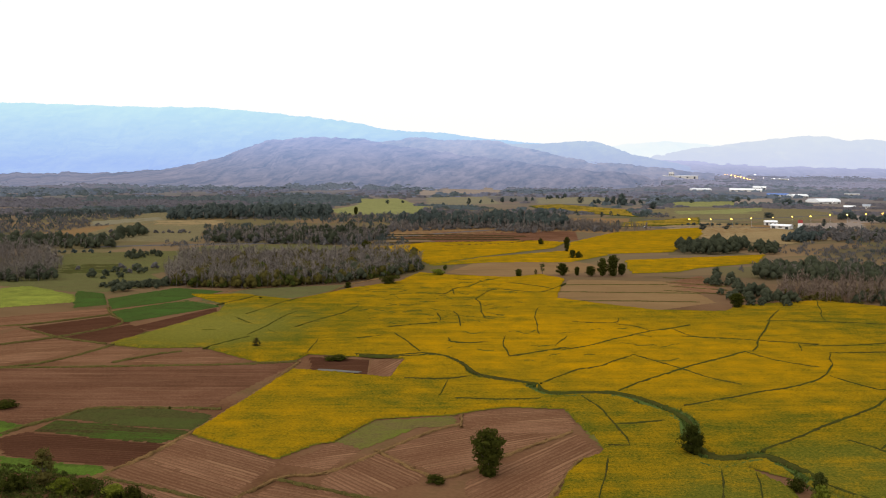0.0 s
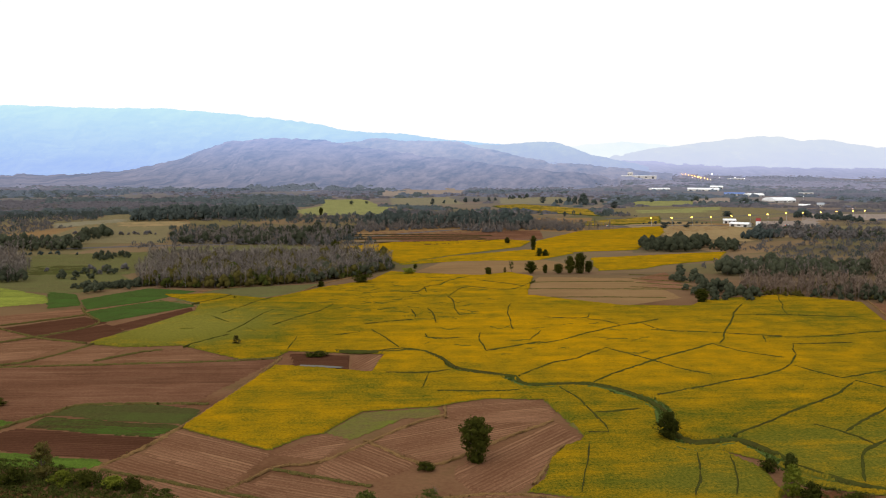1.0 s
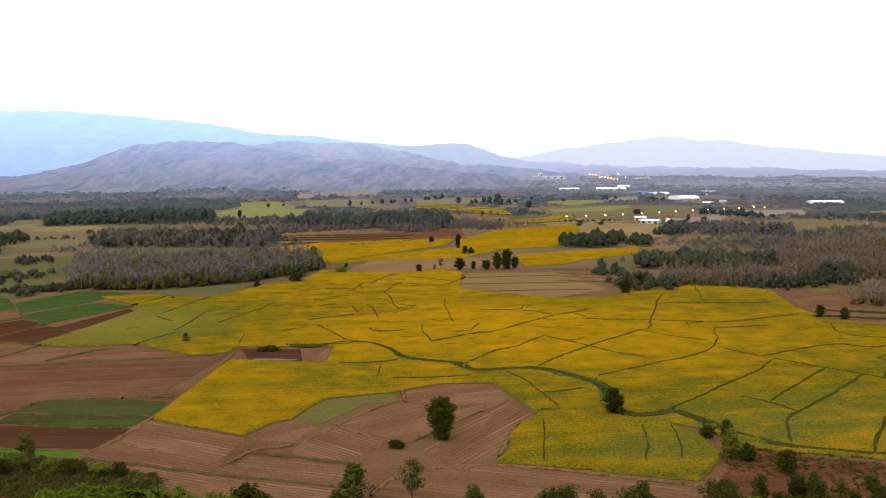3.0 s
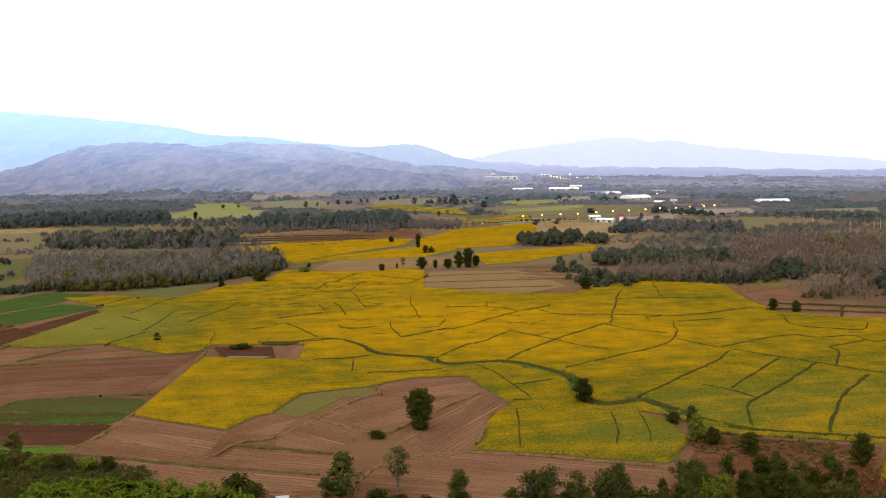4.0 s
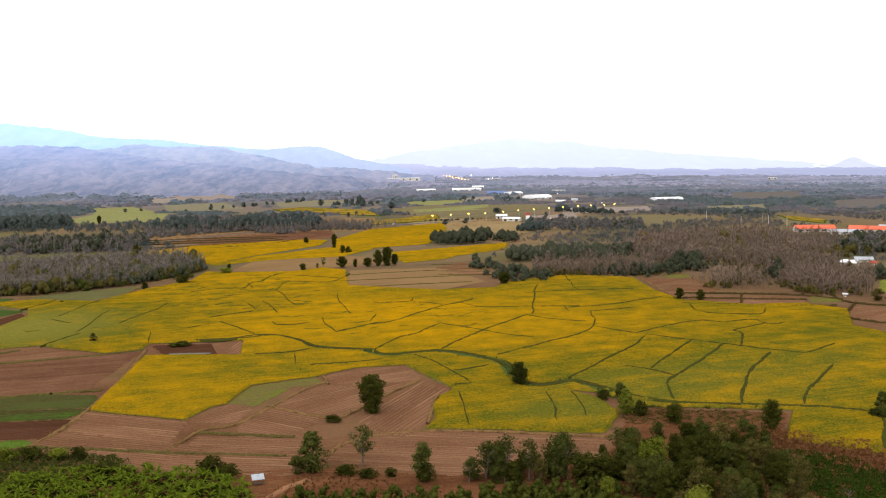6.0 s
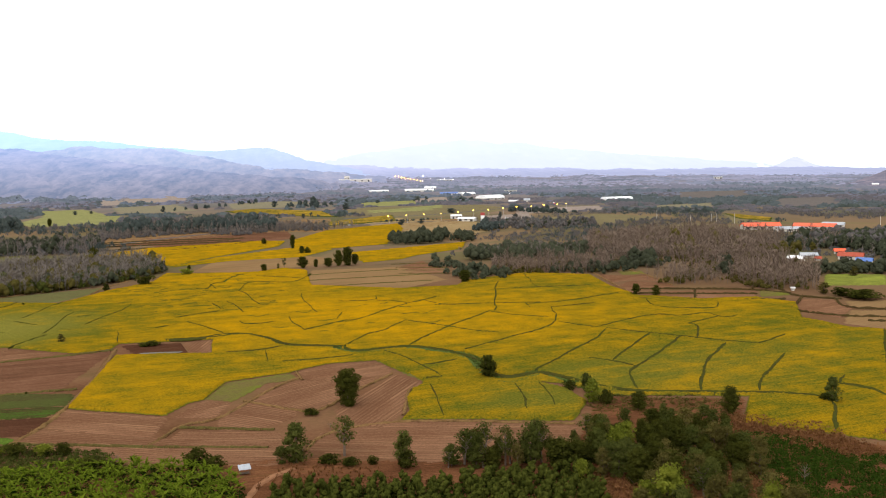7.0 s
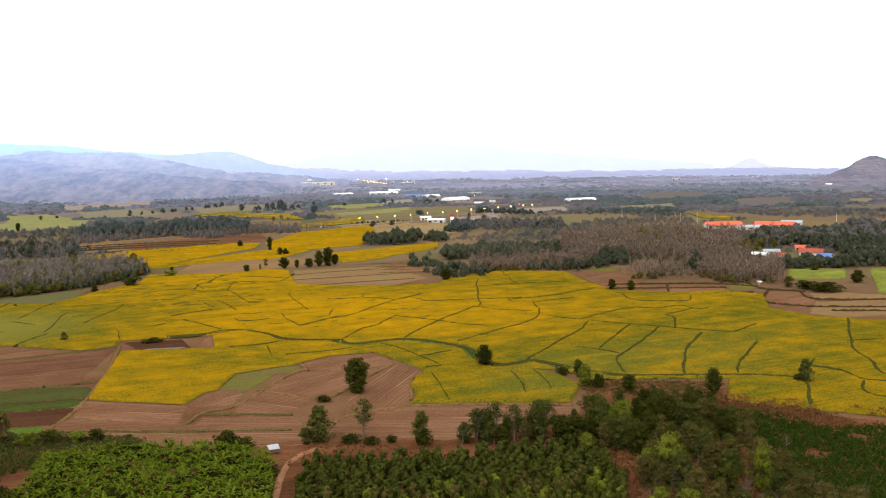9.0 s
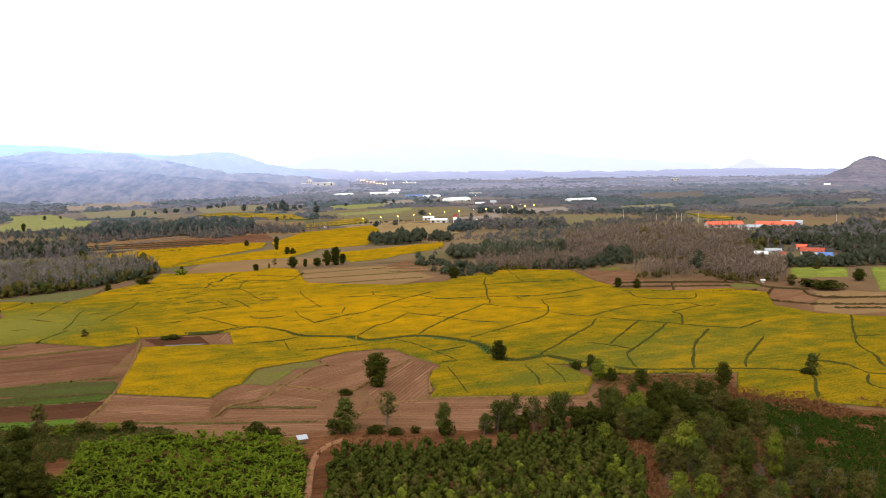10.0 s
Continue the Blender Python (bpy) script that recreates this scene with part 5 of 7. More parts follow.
def skeleton_of(rng, high, spread, start, limbs, lean=0.0):
    """Trunk and limbs of a tree; returns tubes and limb ends."""
    bend = rng.normal(0, 0.03, 2) * high + lean
    trunk_top = high * 0.72
    path = [(0, 0, -0.2), (bend[0] * 0.3, bend[1] * 0.3, trunk_top * 0.35), (bend[0] * 0.7, bend[1] * 0.7, trunk_top * 0.7), (bend[0], bend[1], trunk_top)]
    r0 = 0.022 * high + 0.05 if limbs < 20 else 0.012 * high + 0.02
    tubes = [tube(path, [r0, r0 * 0.75, r0 * 0.5, r0 * 0.22])]
    ends, branch = [(bend[0], bend[1], trunk_top)], []
    for k in range(limbs):
        u = rng.uniform(start, 0.68)
        base = np.array([np.interp(u / 0.72, [0, 0.35, 0.7, 1], [q[i] for q in path]) for i in range(3)])
        a = 2 * np.pi * (k + rng.uniform(-0.3, 0.3)) / limbs * 1.7
        reach = spread * rng.uniform(0.5, 0.95) * (1.1 - 0.35 * u)
        tip = base + np.array([math.cos(a) * reach, math.sin(a) * reach, high * rng.uniform(0.10, 0.26)])
        midp = (base + tip) / 2 + np.array([0, 0, -0.03 * high])
        branch.append(tube([base, midp, tip], [r0 * 0.42, r0 * 0.28, r0 * 0.1], 5))
        ends.append(tuple(tip))
    return tubes, branch, ends


def tree_thing(kind, seed, label, bark, leaf, high, spread, start, limbs, leaves, size, clump, fill=0, far=False):
    """A tree of the given height: an Empty at its foot, with trunk, limbs and crown."""
    rng = np.random.default_rng(seed)
    root = new(kind)
    tubes, branch, ends = skeleton_of(rng, high, spread, start, limbs)
    if leaves > 1000:
        link_mesh("trunk", *merge(tubes + branch), bark, root, True)
    else:
        trunk = link_mesh("trunk", *merge(tubes), bark, root, True)
        for v, f in branch:
            link_mesh("limb", v, f, bark, trunk, True)
    c = [np.array(e) for e in ends]
    for _ in range(fill):
        z = rng.uniform(start + 0.06, 0.93)
        w = max(0.08, 1 - ((z - 0.5) / 0.5) ** 2) ** 0.75 * rng.uniform(0.75, 1.15)
        a, r = rng.uniform(0, 6.28), spread * w * rng.uniform(0.2, 0.85)
        c.append(np.array([math.cos(a) * r, math.sin(a) * r, z * high]))
    rad = [clump * rng.uniform(0.7, 1.25) for _ in c]
    bits = [leaf_cloud(rng, c, rad, leaves, size)]
    if fill > 10:
        for k in rng.permutation(len(c))[:max(8, fill // 2)]:
            bits.append(lobe(rng, 7, 3, c[k] * np.array([0.85, 0.85, 0.96]), rad[k] * (0.72 if leaves > 1200 else 0.4)))
    v, f = merge(bits)
    v[:, 2] = np.clip(v[:, 2], 0.05, high * 1.05)
    crown = link_mesh("crown", v, f, leaf, root)
    tagged(root, label, "tree", kind="")
    return root


PROTO = {}


def proto(key, maker):
    if key not in PROTO:
        PROTO[key] = [maker(), False]
    return PROTO[key]


def settle(entry, m):
    """Puts the first of a kind at m, and copies of it after that."""
    root, used = entry
    if not used:
        root.matrix_basis = m
        entry[1] = True
        return root
    return copy_thing(root, m @ Matrix.Diagonal((*(1 / c for c in root.scale), 1)))


# kinds of trees: name, label, bark, leaves, height, spread, where the crown starts, limbs, leaf count, leaf size, clump size, extra clumps, variants
KINDS = {
    "broad": ("broadleaf_tree", "dense dark green broadleaf tree in full leaf", M_BARK, M_LEAF_DARK, 10.0, 3.2, 0.0, 10, 3400, 0.26, 1.15, 74, 3),
    "green": ("broadleaf_tree", "leafy mid-green tree with a rounded crown", M_BARK, M_LEAF_MID, 8.0, 2.7, 0.0, 10, 2000, 0.22, 0.85, 48, 3),
    "light": ("broadleaf_tree", "bright yellow-green leafy tree", M_BARK, M_LEAF_LIGHT, 8.0, 2.7, 0.0, 10, 2000, 0.22, 0.85, 48, 2),
    "airy": ("slender_tree", "slender pale-trunked tree with a thin airy crown", M_BARK_PALE, M_LEAF_MID, 9.0, 2.0, 0.25, 12, 1000, 0.17, 0.75, 22, 3),
    "olive": ("broadleaf_tree", "olive-brown tree with thin dry foliage", M_BARK, M_LEAF_OLIVE, 9.0, 2.6, 0.0, 12, 1700, 0.2, 0.8, 46, 3),
    "bush": ("bush", "round dark green bush beside the fields", M_BARK, M_LEAF_DARK, 3.5, 1.9, 0.05, 6, 1100, 0.22, 0.95, 12, 3),
    "dead": ("bare_tree", "leafless pale grey tree with bare branches", M_BARK_PALE, M_LEAF_OLIVE, 6.0, 2.2, 0.2, 22, 40, 0.12, 0.5, 0, 2),
    # Leaf colour here carries distance haze as a blue tint.
    "hazy": ("broadleaf_tree", "lone dark tree between far fields, haze-tinted blue-green", M_BARK, M_MID_GREEN, 6.0, 2.6, 0.0, 8, 700, 0.34, 1.0, 30, 3),
    "paleb": ("bush", "low light green leafy bush", M_BARK, M_LEAF_LIGHT, 3.0, 1.9, 0.05, 6, 900, 0.22, 0.9, 12, 2),
}


def plant(kind, x, y, high, wide, seed=0, label=""):
    """Sets a tree of that kind at x, y with a given height and width."""
    name, lab, bark, leaf, h, s, start, limbs, leaves, size, clump, fill, variants = KINDS[kind]
    k = seed % variants
    p = proto((kind, k), lambda: tree_thing(name, 100 + 7 * k + len(kind) * 31, lab, bark, leaf, h, s, start, limbs, leaves, size, clump, fill))
    up = high / h
    across = wide / (2 * (s + clump * 0.55))
    ob = settle(p, pose(x, y, 0, 0, 0, (seed * 77) % 360) @ Matrix.Diagonal((across, across, up, 1)))
    ob["category"] = "bush" if "bush" in name else "tree"
    if label:
        ob["label"] = label
    return ob


# Places and sizes of these trees are set to fit the camera's view.
plant("broad", -0.5, -3.0, 10.5, 9.3, 1)
plant("broad", 44.1, 20.3, 7.2, 7.2, 3)
plant("light", 65.3, -15.0, 6.8, 6.2, 6)
plant("green", 67.4, -3.4, 5.7, 3.9, 10)
plant("bush", 63.6, 0.4, 2.9, 4.7, 12)
plant("bush", 68.6, -16.8, 3.7, 4.8, 16)
plant("broad", 74.6, -24.8, 5.0, 5.7, 20)
plant("broad", 95.8, -34.5, 7.5, 5.9, 21)
plant("green", 126.9, -30.9, 7.4, 6.2, 24, "grey-green tree with a rounded crown among sunflowers")
plant("bush", 126.4, -28.4, 2.4, 4.1, 28)
plant("olive", -100.8, 114.9, 3.8, 3.8, 30)
plant("bush", -66.4, 100.9, 1.7, 8.8, 34)
plant("bush", -94.1, 290.0, 4.9, 12.3, 38)
plant("paleb", -75.2, 332.3, 4.0, 9.3, 39)
plant("bush", -76.8, 363.4, 3.1, 2.8, 43)
plant("broad", -28.7, 338.2, 4.9, 5.3, 46)
plant("olive", -19.9, 351.2, 3.7, 2.7, 48)
plant("airy", -15.9, 352.2, 7.4, 4.0, 52)
plant("broad", -4.2, 352.2, 7.4, 8.7, 54)
plant("broad", 4.3, 354.3, 5.4, 4.0, 58)
plant("broad", 12.3, 353.5, 6.0, 7.4, 62)
plant("broad", 19.2, 355.2, 10.7, 7.4, 63)
plant("broad", 25.1, 356.6, 12.7, 8.7, 67)
plant("broad", 30.4, 360.6, 7.4, 6.1, 71)
plant("broad", -32.2, 547.2, 5.5, 5.5, 72)
plant("broad", -8.7, 492.4, 11.7, 5.5, 76)
plant("broad", -2.6, 449.5, 6.3, 5.5, 80)
plant("bush", 1.7, 450.6, 5.1, 6.3, 81)
plant("broad", 82.4, 247.8, 7.1, 9.0, 85)
plant("broad", 153.3, 174.9, 5.9, 5.3, 89)
plant("broad", 162.2, 171.3, 5.3, 5.3, 90)
plant("bush", -142.1, 222.5, 1.6, 2.2, 93)
plant("broad", -111.2, 267.9, 3.9, 4.7, 98)
plant("bush", -154.6, 463.6, 8.4, 8.4, 99)
plant("airy", -93.1, 359.4, 7.7, 5.6, 103)
plant("broad", -285.7, 898.6, 9.7, 6.9, 106)
plant("broad", 283.3, 157.2, 6.6, 9.1, 108)
plant("bush", 248.6, 134.5, 4.5, 19.9, 112)
plant("bush", 244.8, 145.4, 4.1, 11.6, 116)
plant("olive", 240.9, 154.2, 5.9, 7.7, 117)
plant("olive", 293.4, 208.3, 6.0, 6.0, 122)
plant("bush", -36.9, -46.6, 3.9, 7.6, 123)
plant("bush", -32.9, -50.2, 3.0, 5.5, 127)
plant("olive", -35.2, -58.8, 2.6, 5.3, 131)
plant("green", -15.4, -49.5, 9.2, 8.7, 132)
plant("green", -18.5, -49.6, 4.2, 4.2, 136)
plant("airy", -4.5, -46.6, 10.0, 6.0, 138)
plant("bush", -8.2, -51.7, 2.2, 5.6, 141)
plant("bush", -3.7, -54.1, 1.9, 5.0, 145)
plant("bush", 1.2, -54.5, 1.9, 3.3, 149)
plant("green", 7.5, -58.4, 8.5, 5.5, 150)
plant("bush", 8.1, -58.6, 4.1, 4.9, 154)
plant("airy", 20.8, -58.9, 8.3, 6.1, 157)
plant("green", 17.8, -59.5, 5.0, 4.7, 161)
plant("airy", 24.6, -61.6, 10.8, 6.3, 164)
plant("broad", 26.1, -63.0, 4.7, 4.9, 165)
plant("green", 22.8, -62.0, 4.1, 4.7, 169)
plant("airy", 29.4, -61.5, 9.7, 5.0, 171)
plant("green", 34.5, -63.6, 9.7, 6.9, 176)
plant("olive", 31.3, -64.6, 6.0, 4.1, 178)
plant("broad", 40.1, -66.3, 6.6, 8.8, 181)
plant("broad", 44.6, -66.6, 6.1, 6.3, 185)
plant("airy", 37.5, -61.4, 9.8, 5.6, 187)
plant("green", 49.4, -65.0, 8.3, 6.1, 189)
plant("light", 53.1, -66.1, 8.9, 6.4, 193)
plant("light", 56.8, -62.0, 8.5, 5.7, 195)
plant("green", 49.4, -70.1, 6.5, 5.4, 199)
plant("broad", 56.0, -45.8, 5.4, 6.7, 203)
plant("green", 54.5, -53.0, 6.5, 5.9, 206)
plant("broad", 62.6, -61.1, 6.9, 6.6, 207)
plant("green", 68.4, -57.3, 7.0, 5.8, 210)
plant("broad", 69.2, -60.3, 8.1, 5.8, 214)
plant("green", 71.3, -63.8, 7.1, 6.6, 217)
plant("green", 77.9, -60.2, 5.8, 5.8, 221)
plant("olive", 78.7, -66.0, 7.1, 5.7, 222)
plant("broad", 59.1, -73.0, 6.8, 6.0, 227)
plant("olive", 61.8, -76.2, 6.4, 5.9, 229)
plant("broad", 54.2, -73.9, 5.4, 5.4, 231)
plant("green", 80.7, -69.3, 6.5, 7.0, 236)
plant("olive", 78.2, -81.1, 9.3, 5.9, 239)
plant("broad", 68.3, -80.5, 6.6, 6.6, 241)
plant("olive", 63.6, -83.7, 7.3, 6.5, 243)
plant("light", 51.0, -98.6, 11.0, 9.1, 246)
plant("light", 47.9, -95.7, 7.2, 6.0, 250)
plant("olive", 45.7, -98.9, 7.1, 5.9, 253)
plant("green", 51.3, -104.2, 8.1, 5.8, 255)
plant("airy", 51.6, -102.4, 8.4, 7.0, 260)
plant("olive", 60.4, -99.4, 8.4, 7.2, 263)
plant("green", 61.9, -103.6, 8.2, 5.9, 264)
plant("broad", 57.2, -109.4, 6.8, 6.8, 268)
plant("olive", 68.9, -101.9, 9.6, 6.7, 270)
plant("light", 65.7, -108.3, 9.9, 6.0, 274)
plant("olive", 73.4, -103.2, 7.2, 6.0, 277)
plant("olive", 49.7, -120.1, 8.5, 6.4, 279)
plant("light", 44.0, -120.0, 7.4, 6.3, 283)
plant("green", 65.0, -115.0, 6.7, 5.6, 287)
plant("green", 54.2, -121.4, 6.4, 5.3, 289)
plant("olive", 67.3, -118.9, 7.7, 5.5, 293)
plant("olive", 69.5, -122.7, 7.1, 5.4, 294)
plant("olive", 72.7, -126.6, 7.4, 5.9, 298)
plant("light", 41.4, -77.1, 5.8, 3.9, 301)
plant("broad", -81.5, -79.7, 7.9, 10.2, 324)
plant("broad", -87.4, -81.2, 8.9, 8.9, 329)
plant("bush", -60.1, -46.8, 3.0, 8.1, 335)
plant("bush", -54.8, -48.4, 2.4, 8.1, 336)
plant("green", 88.3, -34.9, 3.2, 4.2, 343)
plant("hazy", 112.6, 755.6, 6.1, 8.6, 400)
plant("hazy", 137.2, 770.6, 3.4, 9.2, 403)
plant("hazy", 209.9, 979.3, 6.8, 15.8, 406)
plant("hazy", 243.3, 835.5, 8.2, 5.9, 409)
plant("hazy", 29.8, 787.9, 6.1, 5.3, 412)
plant("hazy", 10.6, 935.5, 6.1, 5.3, 415)
plant("hazy", -13.3, 739.3, 3.4, 13.2, 418)
plant("hazy", 7.5, 736.1, 2.7, 11.9, 421)
plant("hazy", -27.7, 1288.0, 10.9, 11.9, 424)
plant("hazy", 79.4, 1148.1, 10.2, 14.5, 427)
plant("hazy", 94.9, 1349.8, 8.8, 9.2, 430)
plant("hazy", 149.3, 1361.0, 5.4, 9.2, 433)
plant("hazy", -314.1, 1175.0, 6.1, 7.3, 436)
plant("hazy", -298.0, 1207.3, 4.1, 6.6, 439)
plant("hazy", -193.5, 1204.3, 9.5, 7.9, 442)
plant("hazy", 251.2, 791.6, 7.5, 9.2, 445)
plant("hazy", 218.2, 757.5, 5.4, 9.2, 448)
plant("bush", -92.5, 32.0, 0.9, 0.9, 345)
plant("bush", -10.9, -9.8, 1.7, 4.8, 349)
plant("bush", -136.4, 24.5, 1.8, 7.7, 353)
plant("dead", 86.1, -84.9, 4.8, 4.0, 354)
plant("dead", 75.0, -117.2, 5.1, 3.8, 358)
plant("dead", 70.7, -114.0, 4.5, 3.4, 360)
plant("dead", 80.9, -69.4, 5.6, 1.1, 364)
plant("dead", 49.1, -103.5, 7.0, 3.5, 367)
plant("dead", 82.2, -116.6, 4.5, 3.4, 369)
plant("dead", -6.6, -25.1, 2.5, 3.7, 372)
plant("dead", -54.9, -41.1, 2.8, 3.3, 376)
plant("olive", -90.5, -27.5, 8.2, 6.4, 303, "tree with thin olive-brown foliage at the field corner")
plant("bush", -94.5, -32.0, 3.4, 6.4, 378)
plant("broad", -88.5, -62.0, 7.2, 7.0, 315)
plant("paleb", -84.4, -30.6, 2.8, 5.8, 382)
plant("bush", -79.2, -30.8, 3.0, 5.7, 386)
plant("paleb", -72.9, -30.9, 2.5, 5.7, 387)
plant("bush", -68.4, -31.2, 2.7, 4.5, 391)


def thicket(poly, step, seed, kinds, high):
    """Mixed trees standing close together."""
    rng = np.random.default_rng(seed)
    for i, (x, y) in enumerate(fill_region(poly, step, rng)):
        h = high * rng.uniform(0.7, 1.25)
        plant(kinds[int(rng.integers(0, len(kinds)))], x, y, h, h * rng.uniform(0.62, 0.9), int(rng.integers(0, 999)))


thicket([(46, -67), (52, -56), (69, -53), (82, -64), (77, -81), (66, -89), (54, -83), (45, -76)], 5.2, 71, ("broad", "green", "green", "olive", "broad"), 6.5)
thicket([(42, -102), (53, -85), (68, -89), (76, -98), (71, -113), (59, -131), (33, -127)], 6.6, 72, ("olive", "light", "airy", "olive", "airy", "dead"), 6.5)
thicket([(-110, -45), (-94, -44), (-86, -52), (-82, -72), (-86, -84), (-100, -84)], 5.0, 73, ("broad", "bush", "green", "bush"), 4.6)
thicket([(15, -61), (46, -67), (49, -61), (17, -55)], 4.6, 74, ("green", "bush", "airy", "olive"), 5.0)


thicket([(16, -60), (46, -62), (62, -52), (56, -45), (22, -52)], 5.0, 75, ("airy", "green", "bush", "olive", "airy"), 5.6)
thicket([(58, -46), (74, -40), (90, -52), (84, -62), (66, -56)], 5.2, 76, ("broad", "green", "olive"), 6.0)
thicket([(-84, -68), (-74, -68), (-52, -76), (-49, -90), (-80, -84)], 3.6, 77, ("bush", "olive", "bush"), 2.6)
thicket([(46, -113), (52, -104), (76, -106), (80, -112), (72, -124), (50, -124)], 5.0, 78, ("olive", "dead", "airy", "dead"), 5.0)


thicket([(-106, -58), (-92, -60), (-84, -74), (-86, -88), (-104, -88)], 4.6, 79, ("broad", "broad", "green"), 7.5)


# ---- woods ----
def mound(rng, domes, spread, high, sides, rings):
    """Far treetops seen as one soft mound: overlapping domes that come down to the ground."""
    out = []
    for _ in range(domes):
        a, q = rng.uniform(0, 6.28), spread * rng.uniform(0, 0.8)
        r, h = spread * rng.uniform(0.5, 0.95), high * rng.uniform(0.5, 1.0)
        v = []
        for k in range(rings + 1):
            th = math.pi * (0.05 + 0.47 * k / rings)
            w = np.linspace(0, 2 * np.pi, sides, endpoint=False) + rng.uniform(-0.3, 0.3, sides)
            e = rng.uniform(0.78, 1.22, sides)
            v.append(np.c_[math.cos(a) * q + r * e * math.sin(th) * np.cos(w), math.sin(a) * q + r * e * math.sin(th) * np.sin(w), h * np.maximum(e * math.cos(th) ** 0.8, -0.02)])
        i = (np.arange(rings)[:, None] * sides + np.arange(sides)).ravel()
        j = (np.arange(rings)[:, None] * sides + (np.arange(sides) + 1) % sides).ravel()
        out.append((np.concatenate(v), np.stack([i, i + sides, j + sides, j], -1)))
    return merge(out)


def wood_tree(rng, high, spread, lobes, sides, rings, leaves, size):
    """A broad tree of a wood: rounded masses, wide at mid-height and down to the ground, with loose leaves breaking the outline."""
    out, c, r = [], [], []
    for k in range(lobes):
        u = (k + rng.uniform(0.1, 0.9)) / lobes
        z = high * (0.22 + 0.52 * u)
        a, q = 2.4 * k + rng.uniform(-0.6, 0.6), spread * rng.uniform(0.35, 0.72) * (1.05 - 0.75 * u)
        c.append((math.cos(a) * q, math.sin(a) * q, z))
        r.append(min(spread * rng.uniform(0.40, 0.62), high * 0.30))
        out.append(lobe(rng, sides, rings, c[-1], r[-1] * 0.86))
    out.append(leaf_cloud(rng, c, np.array(r) * 1.1, leaves, size, 0.9))
    return merge(out)


def small_bare(rng, high, twigs=34):
    """A cheap leafless plantation tree: thin pale trunk and many steep slender twigs."""
    top = np.array([rng.normal(0, 0.3), rng.normal(0, 0.3), high * 0.8])
    out = [tube([(0, 0, -0.1), tuple(top)], [high * 0.013, high * 0.004], 3)]
    u = rng.uniform(0.25, 1.0, twigs)
    a = rng.uniform(0, 2 * np.pi, twigs)
    long = rng.uniform(1.0, 2.1, twigs)
    flat = rng.uniform(0.5, 1.5, twigs)
    d = np.stack([np.cos(a) * flat, np.sin(a) * flat, np.full(twigs, 1.0)], -1)
    side = np.stack([-np.sin(a), np.cos(a), np.zeros(twigs)], -1) * rng.uniform(0.07, 0.17, twigs)[:, None]
    base = u[:, None] * top
    tip = base + d * long[:, None]
    mid = (base + tip) / 2
    v = np.stack([base, mid + side, tip, mid - side], 1).reshape(-1, 3)
    out.append((v, np.arange(twigs * 4).reshape(-1, 4)))
    return merge(out)


rng_w = np.random.default_rng(23)
BARE_PROTOS = [small_bare(rng_w, 10.0) for _ in range(8)]
CROWN_PROTOS = [wood_tree(rng_w, 8.0, 4.2, 6, 6, 2, 90, 0.28) for _ in range(8)]


MIDDLE_PROTOS = [wood_tree(rng_w, 6.5, 4.4, 4, 5, 1, 34, 0.5) for _ in range(10)]
DISTANT_PROTOS = [mound(rng_w, 3, 5.6, 6.0, 5, 2) for _ in range(10)]
FARTHEST_PROTOS = [mound(rng_w, 2, 8.5, 5.5, 5, 1) for _ in range(10)]


# areas kept free of trees so the farm halls and houses show from the camera
SIGHT_GAPS = [[(375, 480), (470, 430), (530, 500), (525, 575), (405, 585), (380, 540)], [(290, 245), (338, 235), (362, 275), (372, 335), (330, 325), (300, 310)]]


def wood(poly, step, protos, mat, high, name, label, spread=(0.6, 1.3), keep=1.0):
    crowns = protos is CROWN_PROTOS
    xy = fill_region(poly, step * 0.8 if crowns and step < 12 else step, rng_w, 0.6)
    if crowns:
        xy = xy[lumps(xy[:, 0], xy[:, 1], 14, 43) + 0.6 * rng_w.uniform(-1, 1, len(xy)) > -0.62]
    if keep < 1:
        xy = xy[lumps(xy[:, 0], xy[:, 1], step * 7, 41) * 0.5 + rng_w.uniform(0, 1, len(xy)) < keep]
    for yard in SIGHT_GAPS:
        xy = xy[~inside(yard, xy[:, 0], xy[:, 1])]
    n = len(xy)
    if not n:
        return
    s = rng_w.uniform(*spread, n) * (1 + 0.25 * lumps(xy[:, 0], xy[:, 1], 18, 44))
    base = 10.0 if protos is BARE_PROTOS else 8.0
    rows = np.c_[xy, ground_height(xy[:, 0], xy[:, 1]), s * (high / base) ** 0.7, s * high / base * rng_w.uniform(0.8, 1.15, n)]
    v, f = tiled(protos, rows, rng_w)
    tagged(link_mesh(name, v, f, mat, smooth=protos is CROWN_PROTOS), label, "woods", kind="stuff")


wood([(-205, 254), (-162, 256), (-122, 288), (-89, 349), (-99, 397), (-147, 424), (-259, 385), (-235, 305)], 3.4, BARE_PROTOS, M_TWIG, 10, "bare_plantation", "leafless grey-brown plantation trees")
wood([(-125, 287), (-100, 329), (-88, 349), (-97, 390), (-116, 396), (-139, 342)], 9, CROWN_PROTOS, M_WOOD_DARK, 6, "woodland", "dark green woodland trees")
wood([(-169, 259), (-125, 297), (-135, 329), (-188, 303)], 13, CROWN_PROTOS, M_WOOD_DARK, 5, "woodland", "dark green woodland trees")
wood([(-316, 242), (-277, 261), (-312, 324), (-359, 382), (-402, 387), (-419, 375)], 3.4, BARE_PROTOS, M_TWIG, 9, "bare_plantation", "leafless grey-brown plantation trees")
wood([(-319, 246), (-273, 257), (-287, 279), (-336, 267)], 9, CROWN_PROTOS, M_WOOD_DARK, 6, "woodland", "dark green woodland trees")
